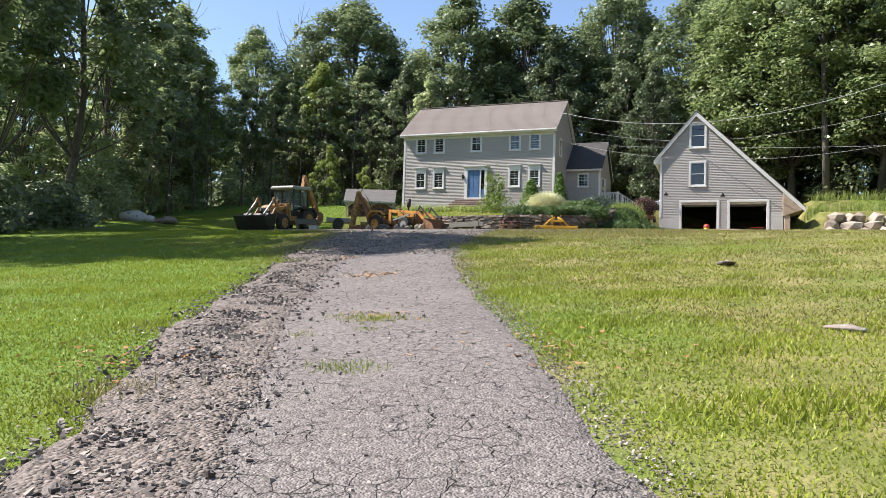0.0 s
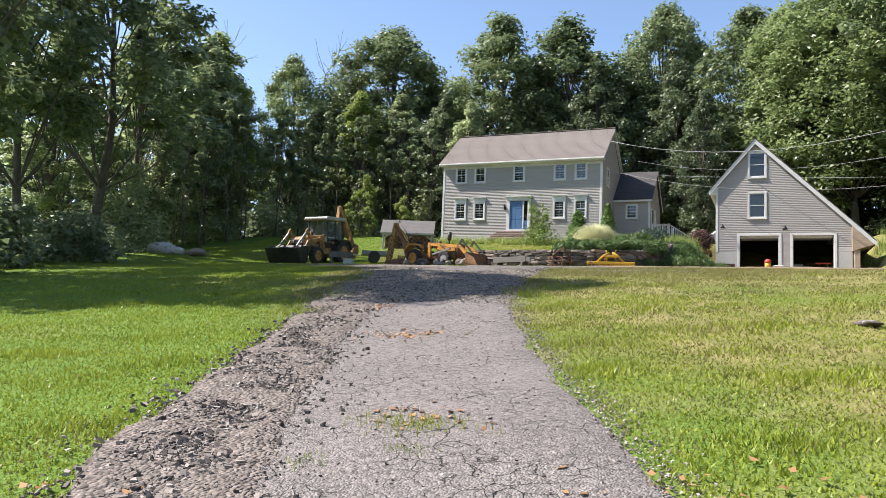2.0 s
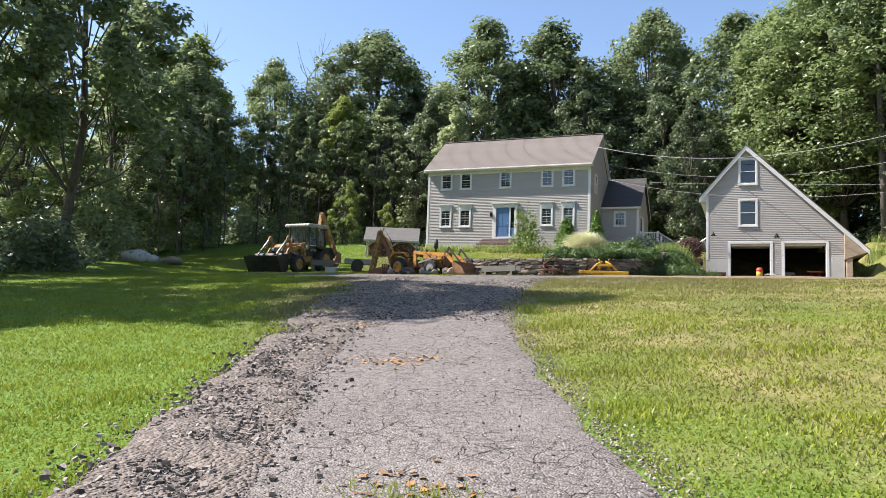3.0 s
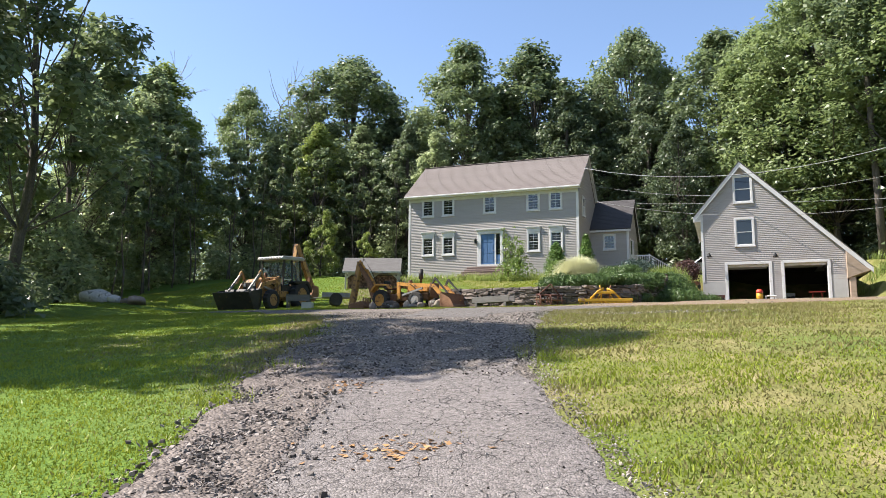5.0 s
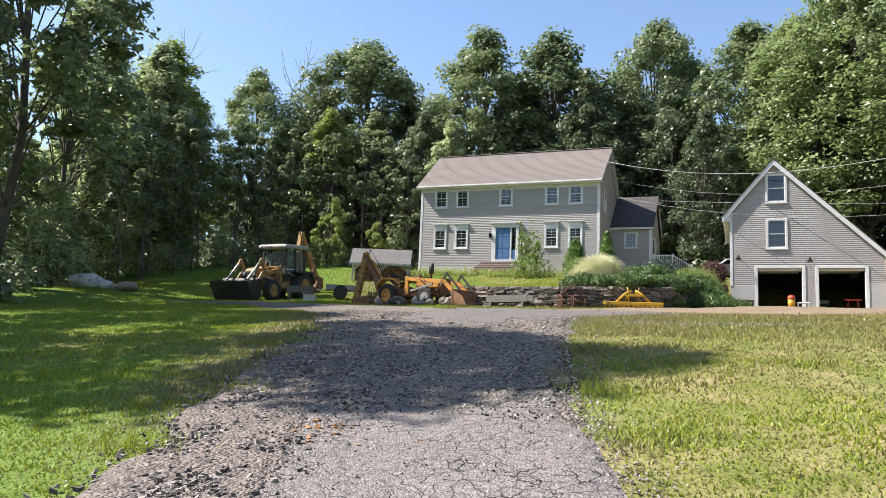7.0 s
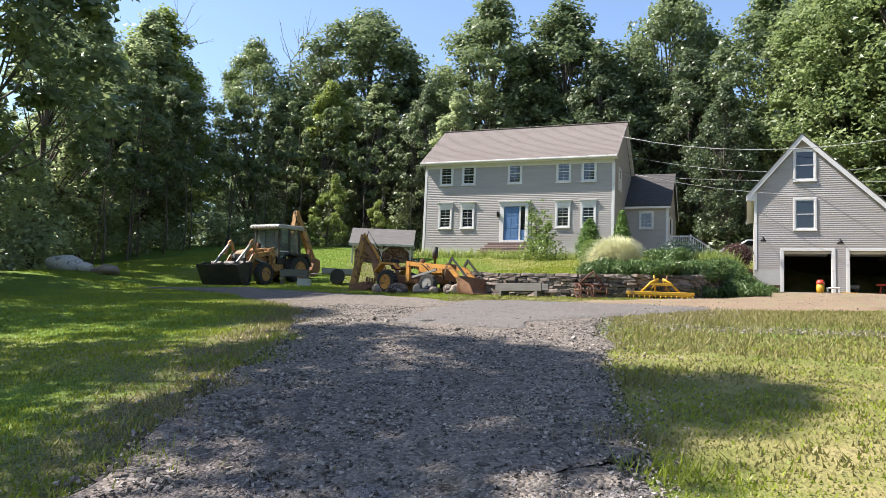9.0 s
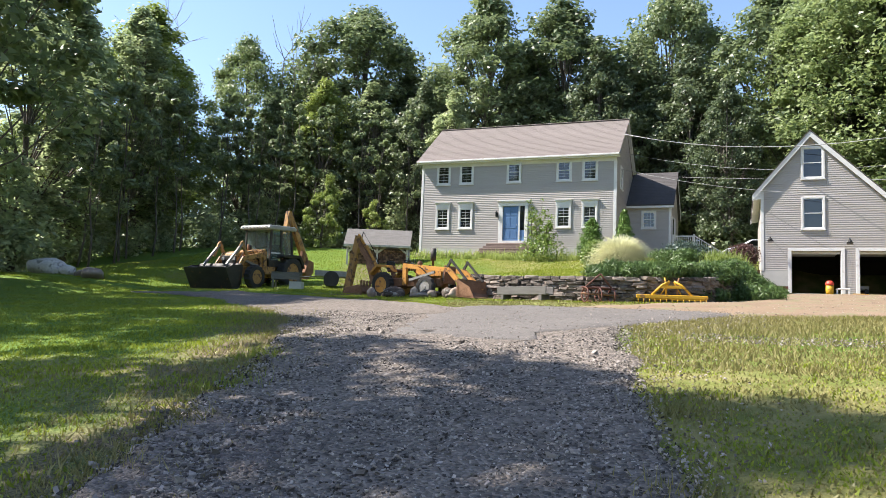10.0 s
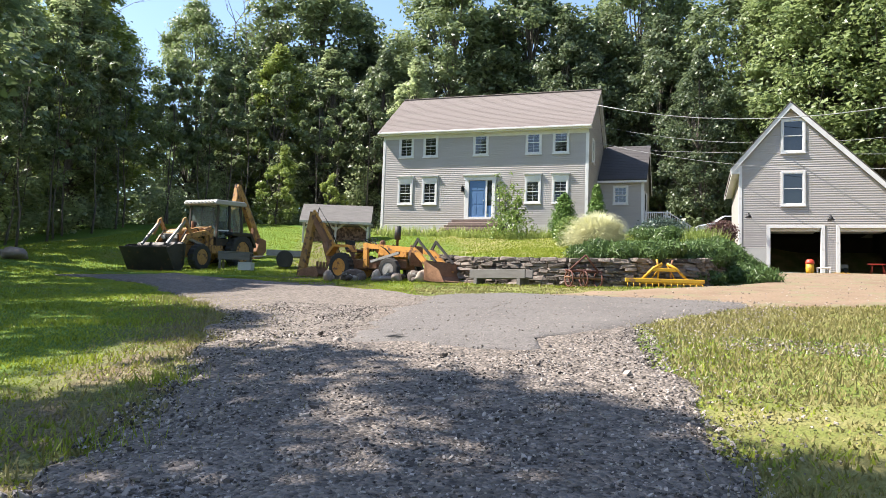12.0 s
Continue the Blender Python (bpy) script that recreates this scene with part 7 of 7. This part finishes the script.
def lawn(name, material, seed, total, dry, label):
    rng = np.random.default_rng(seed)
    n = total
    # dense near the drive, thinner far off
    u = rng.random(n)
    y = -58.5 + 37 * u ** 1.25
    off = rng.normal(size=n) * (4.0 + 5.0 * u)
    mid = 24.2 + (y + 57) * (-0.40)
    x = mid + off + np.where(off > 0, 1.0, -1.0) * (y < -31)
    bad = np.zeros(n, bool)
    for k, p in enumerate(POLYS):
        d = np.minimum(edge_distance(x, y, p), 1)
        bad |= inside(x, y, p) & (rng.random(n) > np.where(k == 0, 0.22, 0.5) * np.clip(1 - d / (0.3 if k == 0 else 0.8), 0, 1))
    bad |= inside(x, y, TERRACE)
    margin = np.clip((x + 0.4545 * y + 5.2) / 1.4, 0, 1) * (x + 0.4545 * y < -2) * np.clip((y + 46) / 5, 0, 1)
    bad |= rng.random(n) < margin * np.clip(patches(x, y, 3.0, 12) + 0.35, 0, 0.92)
    side = np.clip((x - mid) / 6, -1, 1)
    f = patches(x, y, 1.4, 5) * 0.6 + patches(x, y, 5, 6) * 0.4
    straw = f + np.where(side > 0, 0.16 + side * 0.14, -0.12 + side * 0.25) + np.clip((y + 42) / 26, -0.4, 0.5) * (side > 0)
    keep = ~bad & ((straw + rng.normal(size=n) * 0.18 > 0.58) if dry else (straw + rng.normal(size=n) * 0.22 < 0.78)) & (np.abs(x - 10) < 23.5)
    x, y = x[keep], y[keep]
    far = np.clip((y + 56) / 30, 0, 1)
    tall = np.clip(patches(x, y, 2.6, 9), 0, 1)
    h = (0.018 + 0.045 * tall ** 3 + 0.022 * rng.random(len(x))) * (1 - 0.2 * far)
    w = (0.005 + 0.006 * rng.random(len(x))) * (1 + 1.1 * far)
    return tagged(new(name, tris_mesh(name, blade_tris(x, y, h, w, rng), material)), label, "grass", kind="stuff")


lawn("grass", M_GRASS, 1, 520000, False, "thick short green lawn grass beside the driveway")
lawn("dry_grass", M_STRAW, 2, 300000, True, "straw-coloured dry grass scattered through the lawn")


rng_far = np.random.default_rng(19)
fx, fy = -13 + 32 * rng_far.random(120000), -24 + 24 * rng_far.random(120000) ** 1.1
ok = ~inside(fx, fy, POLYS[1]) & ~inside(fx, fy, POLYS[3]) & (edge_distance(fx, fy, WALL) > 0.5) & (fy < -1.2) & ((fx < 18.3) | (fy < -22))
fx, fy = fx[ok], fy[ok]
tagged(new("grass", tris_mesh("grass", blade_tris(fx, fy, 0.03 + 0.05 * rng_far.random(len(fx)), 0.012 + 0.012 * rng_far.random(len(fx)), rng_far), M_GRASS)), "green lawn before the house", "grass", kind="stuff")


def tuft(x, y, h, n, seed, material=M_GRASS, r=0.2):
    rng = np.random.default_rng(seed)
    px, py = x + rng.normal(size=n) * r, y + rng.normal(size=n) * r * 0.6
    v = blade_tris(px, py, h * (0.4 + 0.8 * rng.random(n)), np.full(n, 0.007), rng)
    return tagged(new("grass_tuft", tris_mesh("grass_tuft", v, material)), "weedy tuft of grass growing through the asphalt", "grass tuft", "tufts in the driveway", "stuff")


for k, (x, y, h, n, r) in enumerate(((21.76, -51.58, 0.06, 320, 0.17), (21.05, -49.6, 0.07, 420, 0.2), (21.3, -50.2, 0.04, 160, 0.12), (19.4, -45.2, 0.03, 120, 0.25), (20.75, -50.6, 0.05, 90, 0.1))):
    tuft(x, y, h + 0.03, n, 60 + k, M_GRASS if k != 3 else M_STRAW, r)
for k, (x, y) in enumerate(((15.9, -42.2), (14.9, -40.2), (14.4, -38.9), (15.2, -41.2), (13.7, -37.3), (18.9, -40.6), (19.3, -41.3), (18.7, -38.6), (16.4, -44.2), (20.4, -52.6))):
    tuft(x, y, 0.16, 130, 80 + k, M_STRAW if k % 2 else M_GRASS, 0.22)


def stones(name, x, y, size, material, label, seed, lift=0.03):
    """Many small broken stones: squashed eight-sided lumps."""
    rng = np.random.default_rng(seed)
    n = len(x)
    cube = np.array([(a, b, c) for a in (-0.62, 0.62) for b in (-0.62, 0.62) for c in (-0.62, 0.62)])
    v = cube[None] * (0.62 + 0.75 * rng.random((n, 8, 1))) + rng.normal(size=(n, 8, 3)) * 0.09
    v *= np.stack([np.ones(n) * 1.1, 0.6 + 0.45 * rng.random(n), 0.45 + 0.35 * rng.random(n)], 1)[:, None]
    a = rng.random(n) * 6.283
    c, s = np.cos(a)[:, None], np.sin(a)[:, None]
    tilt = rng.normal(size=(n, 1)) * 0.4
    v = np.stack([v[..., 0] * c - v[..., 1] * s, v[..., 0] * s + v[..., 1] * c, v[..., 2] + v[..., 0] * tilt], -1) * size[:, None, None]
    v += np.stack([x, y, heights(x, y) + lift + size * 0.15], 1)[:, None]
    f = np.array([(0, 1, 3, 2), (4, 6, 7, 5), (0, 4, 5, 1), (2, 3, 7, 6), (0, 2, 6, 4), (1, 5, 7, 3)])
    faces = (f[None] + (np.arange(n) * 8)[:, None, None]).reshape(-1, 4)
    me = bpy.data.meshes.new(name)
    me.from_pydata(v.reshape(-1, 3), [], faces.tolist())
    me.materials.append(material)
    return tagged(new(name, me), label, "gravel", kind="stuff")


def along_edge(line, n, spread, shift, rng):
    seg = np.cumsum([0] + [math.dist(a, b) for a, b in zip(line, line[1:])])
    s = rng.random(n) * seg[-1]
    x, y = np.interp(s, seg, [p[0] for p in line]), np.interp(s, seg, [p[1] for p in line])
    x1, y1 = np.interp(s + 0.2, seg, [p[0] for p in line]), np.interp(s + 0.2, seg, [p[1] for p in line])
    d = np.stack([y1 - y, x - x1], 1)
    d /= np.maximum(np.linalg.norm(d, axis=1), 1e-6)[:, None]
    o = shift + rng.normal(size=n) * spread
    return x + d[:, 0] * o, y + d[:, 1] * o


rng_s = np.random.default_rng(17)
M_CLOD = mat("dark_broken_asphalt", (0.075, 0.063, 0.055), (0.29, 0.25, 0.22), 2, 0.9, bump=0.3, island=0.8)
M_PEBBLE = mat("tan_pebbles", (0.13, 0.105, 0.085), (0.38, 0.33, 0.285), 2, 0.85, bump=0.1, island=0.85)
x, y = along_edge(DRIVE_L[1:], 24000, 0.29, 0.46, rng_s)
stones("edge_gravel", x, y, 0.008 + 0.026 * rng_s.random(len(x)) ** 4, M_CLOD, "broken dark gravel along the driveway edge", 1, 0.04)
x, y = along_edge(DRIVE_L[1:], 2600, 0.35, 0.55, rng_s)
stones("edge_gravel", x, y, 0.008 + 0.016 * rng_s.random(len(x)) ** 2, M_PEBBLE, "loose tan pebbles beside the driveway", 2, 0.03)
x, y = along_edge(DRIVE_R[1:], 6000, 0.13, -0.02, rng_s)
stones("edge_gravel", x, y, 0.005 + 0.010 * rng_s.random(len(x)) ** 2, M_PEBBLE, "pale crumbled gravel along the driveway edge", 3, 0.015)
n = 15000
x, y = 15.5 + 10.5 * rng_s.random(n), -58 + 18 * rng_s.random(n)
k = inside(x, y, POLYS[0])
stones("loose_gravel", x[k], y[k], 0.004 + 0.012 * rng_s.random(k.sum()) ** 3, M_STONES, "small loose stones scattered on the asphalt", 4, 0.034)
n = 72000
x, y = 11 + 8.5 * rng_s.random(n), -43.6 + 12.6 * rng_s.random(n) ** 1.2
k = inside(x, y, POLYS[1]) & ~(inside(x, y, POLYS[2]) & (rng_s.random(n) > 0.06)) & (rng_s.random(n) < np.clip((y + 43.6) / 3.5, 0.08, 1))
stones("track_gravel", x[k], y[k], 0.006 + 0.014 * rng_s.random(k.sum()) ** 2, M_STONES, "loose grey crushed stone on the track", 5, 0.042)
n = 5200
x, y = 12.8 + 7.0 * rng_s.random(n), -36 + 9.6 * rng_s.random(n)
k = inside(x, y, POLYS[2])
stones("loose_gravel", x[k], y[k], 0.005 + 0.012 * rng_s.random(k.sum()) ** 3, M_PEBBLE, "small loose stones strewn over the apron", 13, 0.058)
x, y = 15 + 13 * rng_s.random(n), -28 + 24 * rng_s.random(n) ** 1.4
k = inside(x, y, POLYS[3])
stones("loose_gravel", x[k], y[k], 0.007 + 0.02 * rng_s.random(k.sum()) ** 3, M_PEBBLE, "tan stones trodden into the dirt yard", 14, 0.045)
n = 260
x, y = 13.5 + 5.0 * rng_s.random(n), -43 + 8.5 * rng_s.random(n)
k = inside(x, y, POLYS[1]) & ~inside(x, y, POLYS[2])
stones("track_gravel", x[k], y[k], 0.022 + 0.03 * rng_s.random(k.sum()) ** 3, M_CLOD, "larger broken lumps among the crushed stone", 12, 0.04)
n = 3000
x, y = along_edge([(18.9, -40.2), (18.2, -37), (18.0, -34.8), (18.8, -31), (19.6, -28)], n, 0.55, -0.3, rng_s)
stones("track_gravel", x, y, 0.006 + 0.013 * rng_s.random(n) ** 2, M_PEBBLE, "pale stones strewn into the lawn edge", 6, 0.02)
x, y = 18.4 + 3.4 * rng_s.random(900), -34.2 + 0.9 * rng_s.random(900)
stones("track_gravel", x, y, 0.008 + 0.014 * rng_s.random(900) ** 2, M_PEBBLE, "pale stones strewn into the lawn edge", 8, 0.02)


rng_m = np.random.default_rng(23)
ax, ay = along_edge(GRAVEL_L[:5], 9000, 0.55, 0.05, rng_m)
bx, by = 17.4 + 6.5 * rng_m.random(30000), -36.5 + 9.5 * rng_m.random(30000)
okb = ~inside(bx, by, POLYS[1]) & ~inside(bx, by, POLYS[2]) & ~inside(bx, by, POLYS[3]) & (rng_m.random(30000) < np.clip(1.25 - (bx - 17.4) / 7, 0, 1))
mx_, my_ = np.concatenate([ax, bx[okb]]), np.concatenate([ay, by[okb]])
tagged(new("dry_grass", tris_mesh("dry_grass", blade_tris(mx_, my_, 0.03 + 0.06 * rng_m.random(len(mx_)), 0.006 + 0.008 * rng_m.random(len(mx_)), rng_m), M_STRAW)), "worn straw-coloured grass margin beside the gravel", "grass", kind="stuff")


def litter(x, y, r, n, seed, label):
    rng = np.random.default_rng(seed)
    px, py = x + rng.normal(size=n) * r, y + rng.normal(size=n) * r * 0.6
    c = np.stack([px, py, heights(px, py) + 0.048], 1)
    v = leaf_cloud(c, [0.008] * n, 1, 0.05, rng, 0.3, 2.5)
    return tagged(new("fallen_leaves", quads_mesh("fallen_leaves", v, M_DEADLEAF)), label, "leaf litter", kind="stuff")


M_DEADLEAF = leaf_mat("dead_leaves", (0.16, 0.07, 0.03), (0.50, 0.30, 0.14), gloss=0.1, through_light=0.1)
litter(19.1, -45.6, 0.35, 90, 1, "tan fallen leaves in a worn patch of asphalt")
litter(20.0, -51.8, 0.5, 90, 2, "brown fallen leaves along the gravel edge")
litter(17.4, -43.4, 0.3, 60, 3, "brown fallen leaves on the drive")
litter(23.4, -50.6, 0.6, 60, 4, "brown fallen leaves at the grass edge")
litter(21.1, -49.4, 0.3, 40, 5, "brown fallen leaves round a grass tuft")
